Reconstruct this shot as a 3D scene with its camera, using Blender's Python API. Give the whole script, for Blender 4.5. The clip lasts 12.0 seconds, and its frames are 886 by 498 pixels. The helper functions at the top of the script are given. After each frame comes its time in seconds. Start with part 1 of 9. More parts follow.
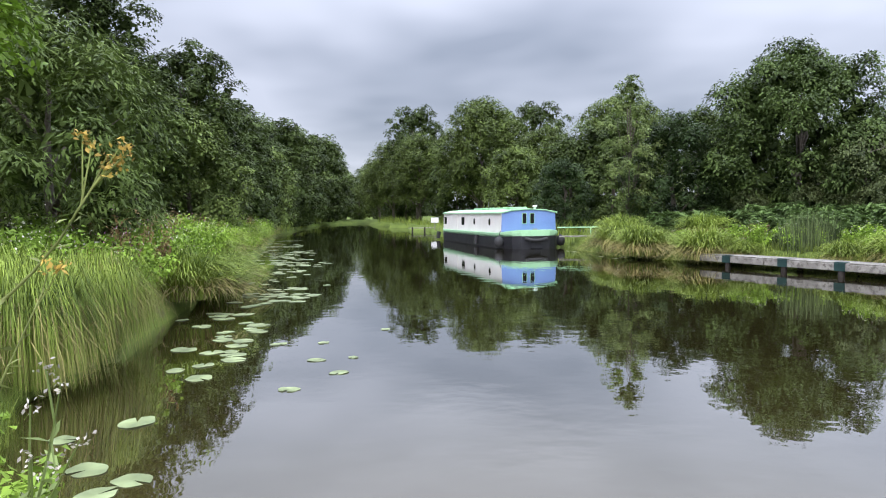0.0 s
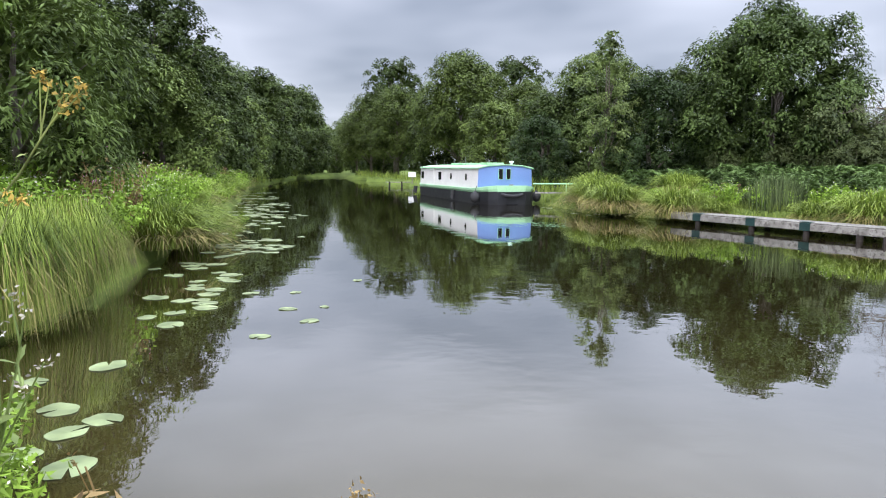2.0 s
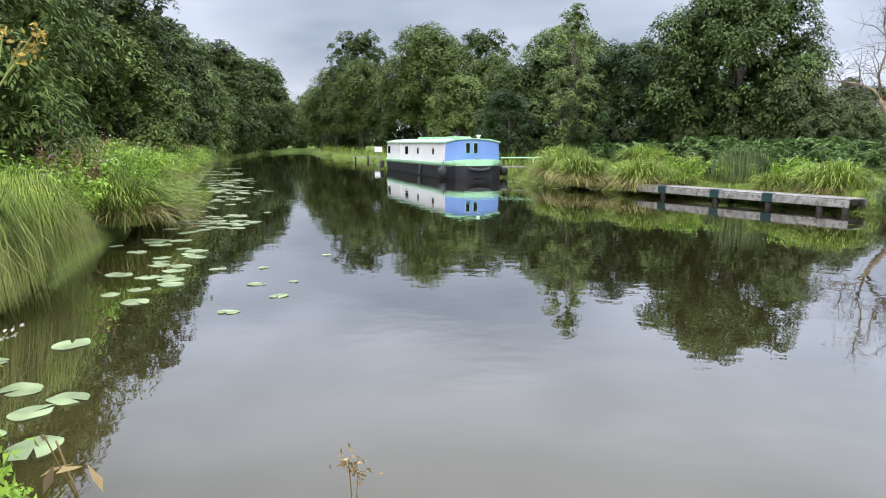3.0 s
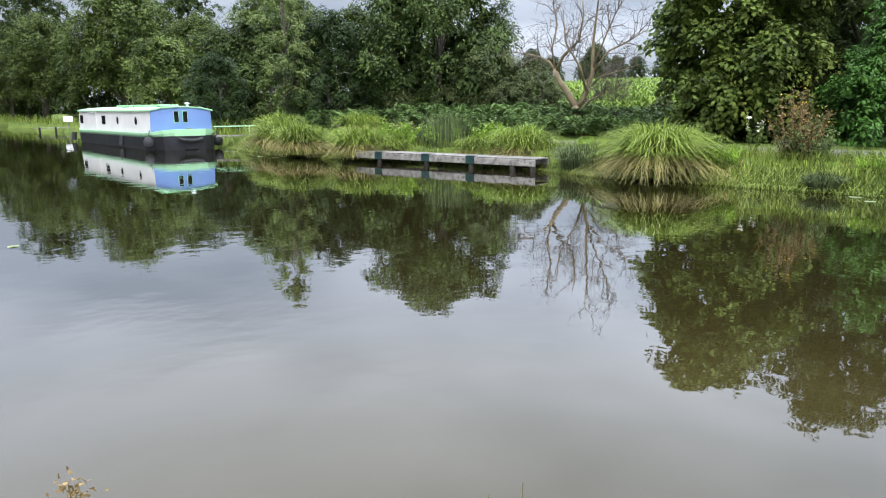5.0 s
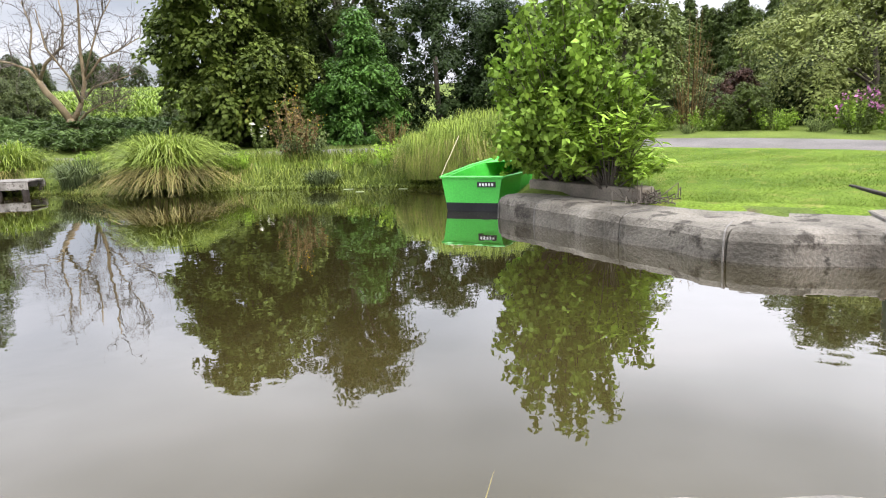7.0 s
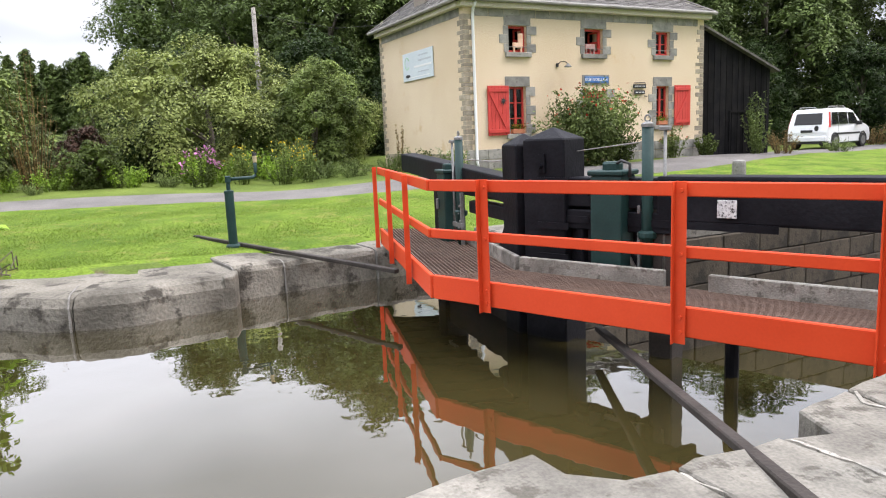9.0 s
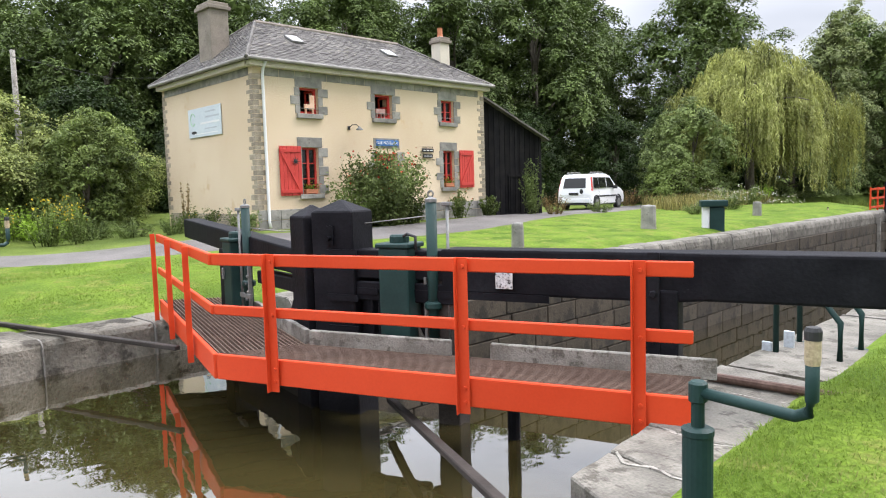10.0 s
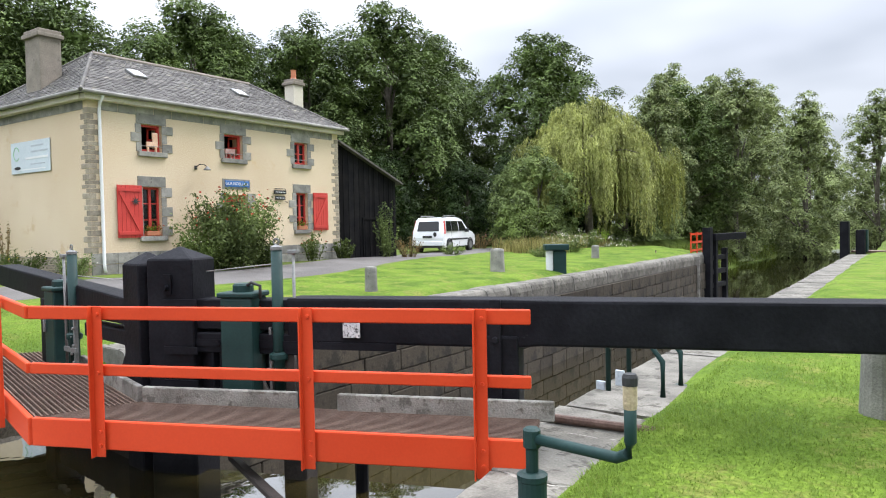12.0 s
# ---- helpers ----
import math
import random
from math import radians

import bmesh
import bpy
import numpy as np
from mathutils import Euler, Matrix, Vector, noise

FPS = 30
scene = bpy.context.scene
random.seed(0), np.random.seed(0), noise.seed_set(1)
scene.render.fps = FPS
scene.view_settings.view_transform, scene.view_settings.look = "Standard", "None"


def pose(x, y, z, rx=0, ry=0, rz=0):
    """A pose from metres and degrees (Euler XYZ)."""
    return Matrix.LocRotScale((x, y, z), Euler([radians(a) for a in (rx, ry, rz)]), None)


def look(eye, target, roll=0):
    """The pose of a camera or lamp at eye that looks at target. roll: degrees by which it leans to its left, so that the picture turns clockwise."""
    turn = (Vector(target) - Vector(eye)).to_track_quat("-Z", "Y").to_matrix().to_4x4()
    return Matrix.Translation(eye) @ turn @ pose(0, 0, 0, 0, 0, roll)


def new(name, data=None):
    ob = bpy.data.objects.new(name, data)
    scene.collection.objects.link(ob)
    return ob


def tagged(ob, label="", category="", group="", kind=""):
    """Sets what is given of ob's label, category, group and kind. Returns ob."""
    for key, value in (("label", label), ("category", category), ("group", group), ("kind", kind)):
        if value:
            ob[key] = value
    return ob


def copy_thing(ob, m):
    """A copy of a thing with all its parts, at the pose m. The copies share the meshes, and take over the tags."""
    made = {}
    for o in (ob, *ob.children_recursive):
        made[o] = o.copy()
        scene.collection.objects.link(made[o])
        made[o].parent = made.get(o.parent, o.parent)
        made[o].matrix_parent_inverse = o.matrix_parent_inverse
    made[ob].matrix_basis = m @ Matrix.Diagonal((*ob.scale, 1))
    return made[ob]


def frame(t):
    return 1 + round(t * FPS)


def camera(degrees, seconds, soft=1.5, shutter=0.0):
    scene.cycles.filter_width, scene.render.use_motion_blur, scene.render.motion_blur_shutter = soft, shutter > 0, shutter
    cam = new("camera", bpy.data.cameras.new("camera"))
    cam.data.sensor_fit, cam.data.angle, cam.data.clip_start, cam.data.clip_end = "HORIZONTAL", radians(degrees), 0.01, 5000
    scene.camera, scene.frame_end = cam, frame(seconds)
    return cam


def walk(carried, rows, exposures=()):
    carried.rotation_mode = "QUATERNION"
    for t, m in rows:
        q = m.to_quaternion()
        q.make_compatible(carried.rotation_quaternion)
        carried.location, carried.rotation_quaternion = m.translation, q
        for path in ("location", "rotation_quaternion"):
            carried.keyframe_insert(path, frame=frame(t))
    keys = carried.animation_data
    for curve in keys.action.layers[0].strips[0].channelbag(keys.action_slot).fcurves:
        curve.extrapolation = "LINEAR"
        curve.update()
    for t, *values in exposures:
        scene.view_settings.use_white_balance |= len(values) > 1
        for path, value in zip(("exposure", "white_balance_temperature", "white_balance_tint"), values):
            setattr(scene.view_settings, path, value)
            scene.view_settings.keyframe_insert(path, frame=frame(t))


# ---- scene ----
cam = camera(65.12, 12.0, soft=1.1)
PATH = [
    (0, pose(0.000, 0.000, 1.954, 87.036, 0.622, 2.000)),
    (0.5, pose(0.020, -0.035, 1.942, 86.749, 0.464, 2.000)),
    (1, pose(0.050, -0.075, 1.953, 85.892, 0.121, 1.745)),
    (1.5, pose(0.099, -0.140, 1.956, 84.635, -0.206, 1.152)),
    (2, pose(0.099, -0.134, 1.924, 83.342, -0.386, 0.228)),
    (2.5, pose(0.063, -0.079, 1.893, 82.125, -0.407, -0.881)),
    (2.7, pose(0.044, -0.060, 1.874, 81.768, -0.317, -1.390)),
    (4.3, pose(0.116, -0.217, 1.939, 79.567, 0.461, -14.398)),
    (4.5, pose(0.096, -0.199, 1.949, 79.250, 0.398, -17.272)),
    (5, pose(0.058, -0.178, 1.960, 78.534, 0.356, -25.265)),
    (5.5, pose(0.039, -0.210, 1.968, 78.221, 0.271, -34.666)),
    (6, pose(0.104, -0.252, 1.958, 78.408, 0.553, -44.439)),
    (6.5, pose(0.146, -0.261, 1.955, 78.574, 1.259, -53.557)),
    (6.7, pose(0.160, -0.289, 1.957, 78.471, 1.626, -57.215)),
    (8.3, pose(0.522, -0.741, 1.881, 79.162, 3.517, -95.143)),
    (8.5, pose(0.540, -0.707, 1.885, 79.524, 3.358, -100.248)),
    (9, pose(0.585, -0.717, 1.908, 81.012, 2.365, -112.161)),
    (9.5, pose(0.606, -0.774, 1.996, 83.042, 1.668, -122.143)),
    (10, pose(0.589, -0.807, 2.056, 84.974, 1.555, -128.783)),
    (10.5, pose(0.575, -0.833, 2.079, 86.315, 1.567, -132.586)),
    (11, pose(0.563, -0.835, 2.086, 87.090, 1.437, -135.125)),
    (11.5, pose(0.549, -0.840, 2.100, 87.655, 1.262, -137.605)),
    (12, pose(0.527, -0.852, 2.112, 88.119, 1.058, -140.578)),
]
walk(cam, PATH, exposures=[(0, 0.66, 6200, 20), (2.5, 0.74, 6200, 19), (5, 0.78, 6200, 17), (6, 0.96, 6500, 18), (6.5, 1.00, 6750, 20), (8.5, 0.82, 6750, 20), (9.5, 0.88, 6700, 19), (12, 0.80, 6450, 16)])

# ---- light ----
SUN_EL, SUN_AZ = radians(48), radians(200)
world = bpy.data.worlds.new("overcast")
scene.world = world
world.use_nodes = True
wn = world.node_tree.nodes
wl = world.node_tree.links
wn.clear()
w_out = wn.new("ShaderNodeOutputWorld")
w_bg = wn.new("ShaderNodeBackground")
w_sky = wn.new("ShaderNodeTexSky")
w_sky.sky_type = "NISHITA"
w_sky.sun_disc = False
w_sky.sun_elevation = SUN_EL
w_sky.sun_rotation = SUN_AZ
w_co = wn.new("ShaderNodeTexCoord")
w_sep = wn.new("ShaderNodeSeparateXYZ")
wl.new(w_co.outputs["Generated"], w_sep.inputs[0])
# a deck of cloud: the direction is laid on a flat layer, so that the banks flatten towards the horizon
w_abs = wn.new("ShaderNodeMath"); w_abs.operation = "MAXIMUM"; w_abs.inputs[1].default_value = 0.0
wl.new(w_sep.outputs[2], w_abs.inputs[0])
w_add = wn.new("ShaderNodeMath"); w_add.inputs[1].default_value = 0.16
wl.new(w_abs.outputs[0], w_add.inputs[0])
w_div = wn.new("ShaderNodeVectorMath"); w_div.operation = "DIVIDE"
w_cmb = wn.new("ShaderNodeCombineXYZ")
for k in range(3):
    wl.new(w_add.outputs[0], w_cmb.inputs[k])
wl.new(w_co.outputs["Generated"], w_div.inputs[0])
wl.new(w_cmb.outputs[0], w_div.inputs[1])
w_noise = wn.new("ShaderNodeTexNoise")
w_noise.inputs["Scale"].default_value = 0.85
w_noise.inputs["Detail"].default_value = 3
w_noise.inputs["Roughness"].default_value = 0.5
wl.new(w_div.outputs[0], w_noise.inputs["Vector"])
w_ramp = wn.new("ShaderNodeValToRGB")
w_ramp.color_ramp.elements[0].position = 0.36
w_ramp.color_ramp.elements[0].color = (0.352, 0.403, 0.450, 1)
w_ramp.color_ramp.elements[1].position = 0.66
w_ramp.color_ramp.elements[1].color = (0.704, 0.766, 0.815, 1)
wl.new(w_noise.outputs["Fac"], w_ramp.inputs[0])
# an overcast dome is about three times brighter overhead than at the horizon
w_gain = wn.new("ShaderNodeMath"); w_gain.operation = "MULTIPLY_ADD"
w_sq = wn.new("ShaderNodeMath"); w_sq.operation = "MULTIPLY"
w_hi = wn.new("ShaderNodeMath"); w_hi.operation = "SUBTRACT"; w_hi.inputs[1].default_value = 0.12
w_hi.use_clamp = True
wl.new(w_abs.outputs[0], w_hi.inputs[0])
wl.new(w_hi.outputs[0], w_sq.inputs[0]); wl.new(w_hi.outputs[0], w_sq.inputs[1])
w_gain.inputs[1].default_value = 8.2
w_gain.inputs[2].default_value = 0.60
wl.new(w_sq.outputs[0], w_gain.inputs[0])
w_mul = wn.new("ShaderNodeVectorMath"); w_mul.operation = "SCALE"
wl.new(w_ramp.outputs[0], w_mul.inputs[0])
# the deck is thinner and brighter towards the east
w_east = wn.new("ShaderNodeMath"); w_east.operation = "MAXIMUM"; w_east.inputs[1].default_value = 0.0
wl.new(w_sep.outputs[0], w_east.inputs[0])
w_e2 = wn.new("ShaderNodeMath"); w_e2.operation = "MULTIPLY"
wl.new(w_east.outputs[0], w_e2.inputs[0]); wl.new(w_east.outputs[0], w_e2.inputs[1])
w_az = wn.new("ShaderNodeMath"); w_az.operation = "MULTIPLY_ADD"
w_az.inputs[1].default_value, w_az.inputs[2].default_value = 0.55, 0.90
wl.new(w_e2.outputs[0], w_az.inputs[0])
w_both = wn.new("ShaderNodeMath"); w_both.operation = "MULTIPLY"
wl.new(w_gain.outputs[0], w_both.inputs[0]); wl.new(w_az.outputs[0], w_both.inputs[1])
wl.new(w_both.outputs[0], w_mul.inputs["Scale"])
w_mix = wn.new("ShaderNodeMix"); w_mix.data_type = "RGBA"; w_mix.blend_type = "ADD"
w_mix.inputs[0].default_value = 0.012
wl.new(w_mul.outputs[0], w_mix.inputs[6])
wl.new(w_sky.outputs[0], w_mix.inputs[7])
wl.new(w_mix.outputs[2], w_bg.inputs[0])
w_bg.inputs[1].default_value = 1.0
wl.new(w_bg.outputs[0], w_out.inputs[0])

sun = new("sun", bpy.data.lights.new("sun", "SUN"))
sun.data.energy = 1.5
sun.data.angle = radians(14)
sun.data.color = (1.0, 0.965, 0.91)
sun.matrix_world = look((math.sin(SUN_AZ) * 60, math.cos(SUN_AZ) * 60, 60 * math.tan(SUN_EL)), (0, 0, 0))


# ---- materials ----
def rgb(c):
    return (*c, 1)


def surface(name, c1, c2, rough=0.7, scale=3.0, fine=40.0, bump=0.3, metal=0.0, c3=None, spots=0.5, random_amount=0.0, coat=0.0, stretch=(1, 1, 1), dist=0.02, spec=0.5, speckle=0.45):
    """A weathered surface: two colours at a large scale, a third in spots, grain and relief."""
    m = bpy.data.materials.new(name)
    m.use_nodes = True
    n, l = m.node_tree.nodes, m.node_tree.links
    p = n["Principled BSDF"]
    tc = n.new("ShaderNodeTexCoord")
    mp = n.new("ShaderNodeMapping")
    mp.inputs["Scale"].default_value = stretch
    l.new(tc.outputs["Object"], mp.inputs[0])
    big = n.new("ShaderNodeTexNoise")
    big.inputs["Scale"].default_value = scale
    big.inputs["Detail"].default_value = 5
    l.new(mp.outputs[0], big.inputs["Vector"])
    small = n.new("ShaderNodeTexNoise")
    small.inputs["Scale"].default_value = fine
    small.inputs["Detail"].default_value = 3
    l.new(mp.outputs[0], small.inputs["Vector"])
    r = n.new("ShaderNodeValToRGB")
    r.color_ramp.elements[0].position, r.color_ramp.elements[1].position = 0.35, 0.65
    r.color_ramp.elements[0].color, r.color_ramp.elements[1].color = rgb(c1), rgb(c2)
    l.new(big.outputs["Fac"], r.inputs[0])
    col = r.outputs[0]
    if c3:
        sp = n.new("ShaderNodeTexNoise")
        sp.inputs["Scale"].default_value = scale * 2.3
        sp.inputs["Detail"].default_value = 6
        sp.inputs["Roughness"].default_value = 0.65
        l.new(mp.outputs[0], sp.inputs["Vector"])
        rr = n.new("ShaderNodeValToRGB")
        rr.color_ramp.elements[0].position, rr.color_ramp.elements[1].position = 1.04 - spots, 1.12 - spots
        l.new(sp.outputs["Fac"], rr.inputs[0])
        mx = n.new("ShaderNodeMix"); mx.data_type = "RGBA"
        l.new(rr.outputs[0], mx.inputs[0]); l.new(col, mx.inputs[6])
        mx.inputs[7].default_value = rgb(c3)
        col = mx.outputs[2]
    grain = n.new("ShaderNodeMix"); grain.data_type = "RGBA"; grain.blend_type = "OVERLAY"
    grain.inputs[0].default_value = speckle
    l.new(col, grain.inputs[6]); l.new(small.outputs["Fac"], grain.inputs[7])
    col = grain.outputs[2]
    if random_amount:
        oi = n.new("ShaderNodeObjectInfo")
        mr = n.new("ShaderNodeMapRange")
        mr.inputs["To Min"].default_value, mr.inputs["To Max"].default_value = 1 - random_amount, 1 + random_amount
        l.new(oi.outputs["Random"], mr.inputs["Value"])
        sc = n.new("ShaderNodeVectorMath"); sc.operation = "SCALE"
        l.new(col, sc.inputs[0]); l.new(mr.outputs[0], sc.inputs["Scale"])
        col = sc.outputs[0]
    l.new(col, p.inputs["Base Color"])
    ro = n.new("ShaderNodeMapRange")
    ro.inputs["To Min"].default_value, ro.inputs["To Max"].default_value = max(0.02, rough - 0.12), min(1, rough + 0.12)
    l.new(big.outputs["Fac"], ro.inputs["Value"]); l.new(ro.outputs[0], p.inputs["Roughness"])
    p.inputs["Metallic"].default_value = metal
    p.inputs["Coat Weight"].default_value = coat
    p.inputs["Specular IOR Level"].default_value = spec
    if bump:
        ad = n.new("ShaderNodeMath"); ad.operation = "MULTIPLY_ADD"; ad.inputs[1].default_value = 0.35
        l.new(small.outputs["Fac"], ad.inputs[0]); l.new(big.outputs["Fac"], ad.inputs[2])
        b = n.new("ShaderNodeBump")
        b.inputs["Strength"].default_value, b.inputs["Distance"].default_value = bump, dist
        l.new(ad.outputs[0], b.inputs["Height"]); l.new(b.outputs[0], p.inputs["Normal"])
    return m


def leafy(name, dark, light, tip=None, through_light=0.2, patch=0.8, rough=0.5, grain=0.32, depth=0.28):
    """Leaves or blades: each island takes its own tone between dark and light, and clumps differ over a metre or two."""
    m = bpy.data.materials.new(name)
    m.use_nodes = True
    n, l = m.node_tree.nodes, m.node_tree.links
    n.clear()
    out = n.new("ShaderNodeOutputMaterial")
    p = n.new("ShaderNodeBsdfPrincipled")
    p.inputs["Roughness"].default_value = rough
    p.inputs["Specular IOR Level"].default_value = 0.10
    t = n.new("ShaderNodeBsdfTranslucent")
    mixs = n.new("ShaderNodeMixShader"); mixs.inputs[0].default_value = through_light
    g = n.new("ShaderNodeNewGeometry")
    tc = n.new("ShaderNodeTexCoord")
    no = n.new("ShaderNodeTexNoise"); no.inputs["Scale"].default_value = patch; no.inputs["Detail"].default_value = 3
    l.new(tc.outputs["Object"], no.inputs["Vector"])
    a = n.new("ShaderNodeMath"); a.operation = "MULTIPLY_ADD"; a.inputs[1].default_value = 1.9 - grain; a.inputs[2].default_value = -0.45
    l.new(no.outputs["Fac"], a.inputs[0])
    b = n.new("ShaderNodeMath"); b.operation = "MULTIPLY_ADD"; b.inputs[1].default_value = grain
    l.new(g.outputs["Random Per Island"], b.inputs[0]); l.new(a.outputs[0], b.inputs[2])
    r = n.new("ShaderNodeValToRGB")
    e = r.color_ramp.elements
    e[0].position, e[1].position = 0.05, 0.85
    e[0].color, e[1].color = rgb([depth * q for q in dark]), rgb([1.28 * light[0], 1.2 * light[1], 1.05 * light[2]])
    if tip:
        k = e.new(0.97); k.color = rgb(tip)
    l.new(b.outputs[0], r.inputs[0])
    oi = n.new("ShaderNodeObjectInfo")
    mr = n.new("ShaderNodeMapRange"); mr.inputs["To Min"].default_value, mr.inputs["To Max"].default_value = 0.85, 1.15
    l.new(oi.outputs["Random"], mr.inputs["Value"])
    sc = n.new("ShaderNodeVectorMath"); sc.operation = "SCALE"
    l.new(r.outputs[0], sc.inputs[0]); l.new(mr.outputs[0], sc.inputs["Scale"])
    l.new(sc.outputs[0], p.inputs["Base Color"]); l.new(sc.outputs[0], t.inputs["Color"])
    l.new(p.outputs[0], mixs.inputs[1]); l.new(t.outputs[0], mixs.inputs[2]); l.new(mixs.outputs[0], out.inputs[0])
    return m


def water_material():
    """Murky water: a dull brown body under a mirror that strengthens towards grazing sight."""
    m = bpy.data.materials.new("canal_water")
    m.use_nodes = True
    n, l = m.node_tree.nodes, m.node_tree.links
    n.clear()
    out = n.new("ShaderNodeOutputMaterial")
    body = n.new("ShaderNodeBsdfDiffuse")
    gloss = n.new("ShaderNodeBsdfGlossy")
    gloss.inputs["Roughness"].default_value = 0.015
    mix = n.new("ShaderNodeMixShader")
    tc = n.new("ShaderNodeTexCoord")
    silt = n.new("ShaderNodeTexNoise"); silt.inputs["Scale"].default_value = 0.25; silt.inputs["Detail"].default_value = 3
    l.new(tc.outputs["Object"], silt.inputs["Vector"])
    tone = n.new("ShaderNodeValToRGB")
    tone.color_ramp.elements[0].position, tone.color_ramp.elements[1].position = 0.35, 0.65
    tone.color_ramp.elements[0].color, tone.color_ramp.elements[1].color = (0.034, 0.027, 0.009, 1), (0.041, 0.033, 0.011, 1)
    l.new(silt.outputs["Fac"], tone.inputs[0]); l.new(tone.outputs[0], body.inputs["Color"])
    a = n.new("ShaderNodeTexNoise"); a.inputs["Scale"].default_value = 1.6; a.inputs["Detail"].default_value = 3
    b = n.new("ShaderNodeTexNoise"); b.inputs["Scale"].default_value = 0.12; b.inputs["Detail"].default_value = 2
    l.new(tc.outputs["Object"], a.inputs["Vector"]); l.new(tc.outputs["Object"], b.inputs["Vector"])
    r = n.new("ShaderNodeMapRange")
    r.inputs["From Min"].default_value, r.inputs["From Max"].default_value = 0.4, 0.7
    r.inputs["To Min"].default_value, r.inputs["To Max"].default_value = 0.35, 1.0
    l.new(b.outputs["Fac"], r.inputs["Value"])
    mu = n.new("ShaderNodeMath"); mu.operation = "MULTIPLY"
    l.new(a.outputs["Fac"], mu.inputs[0]); l.new(r.outputs[0], mu.inputs[1])
    bu = n.new("ShaderNodeBump"); bu.inputs["Strength"].default_value = 0.10; bu.inputs["Distance"].default_value = 0.06
    l.new(mu.outputs[0], bu.inputs["Height"]); l.new(bu.outputs[0], gloss.inputs["Normal"])
    lw = n.new("ShaderNodeLayerWeight"); lw.inputs["Blend"].default_value = 0.5
    ramp = n.new("ShaderNodeValToRGB")
    e = ramp.color_ramp.elements
    e[0].position, e[1].position = 0.0, 1.0
    e[0].color, e[1].color = (0.03, 0.03, 0.03, 1), (1, 1, 1, 1)
    for p, k in ((0.36, 0.055), (0.485, 0.12), (0.577, 0.23), (0.658, 0.42), (0.741, 0.68), (0.826, 0.85), (0.913, 0.935)):
        q = e.new(p); q.color = (k, k, k, 1)
    l.new(lw.outputs["Facing"], ramp.inputs[0]); l.new(ramp.outputs[0], mix.inputs[0])
    l.new(body.outputs[0], mix.inputs[1]); l.new(gloss.outputs[0], mix.inputs[2]); l.new(mix.outputs[0], out.inputs[0])
    return m


def glass_material(name, tint):
    m = bpy.data.materials.new(name)
    m.use_nodes = True
    p = m.node_tree.nodes["Principled BSDF"]
    p.inputs["Base Color"].default_value = rgb(tint)
    p.inputs["Roughness"].default_value = 0.04
    p.inputs["IOR"].default_value = 1.5
    return m


WATER = water_material()
GROUND = surface("bank_earth", (0.065, 0.095, 0.018), (0.12, 0.16, 0.032), 0.95, 0.5, 18, 0.8, c3=(0.09, 0.075, 0.045), spots=0.42, dist=0.08, spec=0.1)
LAWN = surface("lawn", (0.056, 0.102, 0.010), (0.120, 0.180, 0.022), 0.95, 1.1, 24, 1.0, c3=(0.140, 0.160, 0.034), spots=0.50, speckle=0.8, dist=0.06, spec=0.1)
ROAD = surface("gravel_road", (0.108, 0.100, 0.094), (0.150, 0.140, 0.131), 0.95, 0.8, 70, 0.5, c3=(0.090, 0.084, 0.074), spots=0.42, spec=0.15)
STONE = surface("granite_coping", (0.084, 0.076, 0.061), (0.205, 0.187, 0.155), 0.88, 1.2, 26, 1.0, c3=(0.052, 0.046, 0.037), spots=0.51, random_amount=0.18, dist=0.06, spec=0.2)
PALE_STONE = surface("pale_worn_granite", (0.112, 0.104, 0.089), (0.205, 0.191, 0.163), 0.88, 3.0, 55, 1.0, c3=(0.085, 0.078, 0.064), spots=0.50, random_amount=0.10, dist=0.02, spec=0.2)
JOINT = surface("lime_mortar", (0.19, 0.178, 0.152), (0.32, 0.30, 0.26), 0.9, 9, 50, 0.6, c3=(0.12, 0.112, 0.095), spots=0.5)
MORTAR = surface("grey_mortar", (0.11, 0.102, 0.09), (0.19, 0.18, 0.16), 0.95, 6, 50, 0.5)
LOCK_STONE = surface("wet_lock_stone", (0.034, 0.027, 0.019), (0.070, 0.057, 0.041), 0.85, 0.9, 26, 0.9, c3=(0.024, 0.021, 0.016), spots=0.52, random_amount=0.22, dist=0.03, spec=0.25)
LOCK_CORE = surface("dark_mortar", (0.045, 0.04, 0.034), (0.07, 0.064, 0.055), 0.9, 3, 40, 0.5)
PLASTER = surface("cream_render", (0.62, 0.485, 0.33), (0.69, 0.56, 0.40), 0.92, 0.45, 30, 0.3, c3=(0.60, 0.44, 0.27), spots=0.43)
GRANITE = surface("grey_granite", (0.19, 0.182, 0.165), (0.30, 0.285, 0.255), 0.85, 4, 60, 0.6, c3=(0.13, 0.12, 0.10), spots=0.44, random_amount=0.2)
RUBBLE = surface("brown_quoin_stone", (0.25, 0.205, 0.15), (0.36, 0.31, 0.24), 0.9, 5, 50, 0.5, random_amount=0.22)
SLATE = surface("slate", (0.082, 0.077, 0.072), (0.135, 0.125, 0.116), 0.9, 2.2, 30, 0.4, c3=(0.24, 0.22, 0.17), spots=0.46, random_amount=0.3, spec=0.2)
CEMENT = surface("stained_cement", (0.17, 0.145, 0.115), (0.25, 0.215, 0.175), 0.92, 2.0, 40, 0.4, c3=(0.13, 0.115, 0.095), spots=0.42)
PALE_TRIM = surface("cream_cornice", (0.55, 0.50, 0.41), (0.64, 0.58, 0.48), 0.8, 1.5, 40, 0.15)
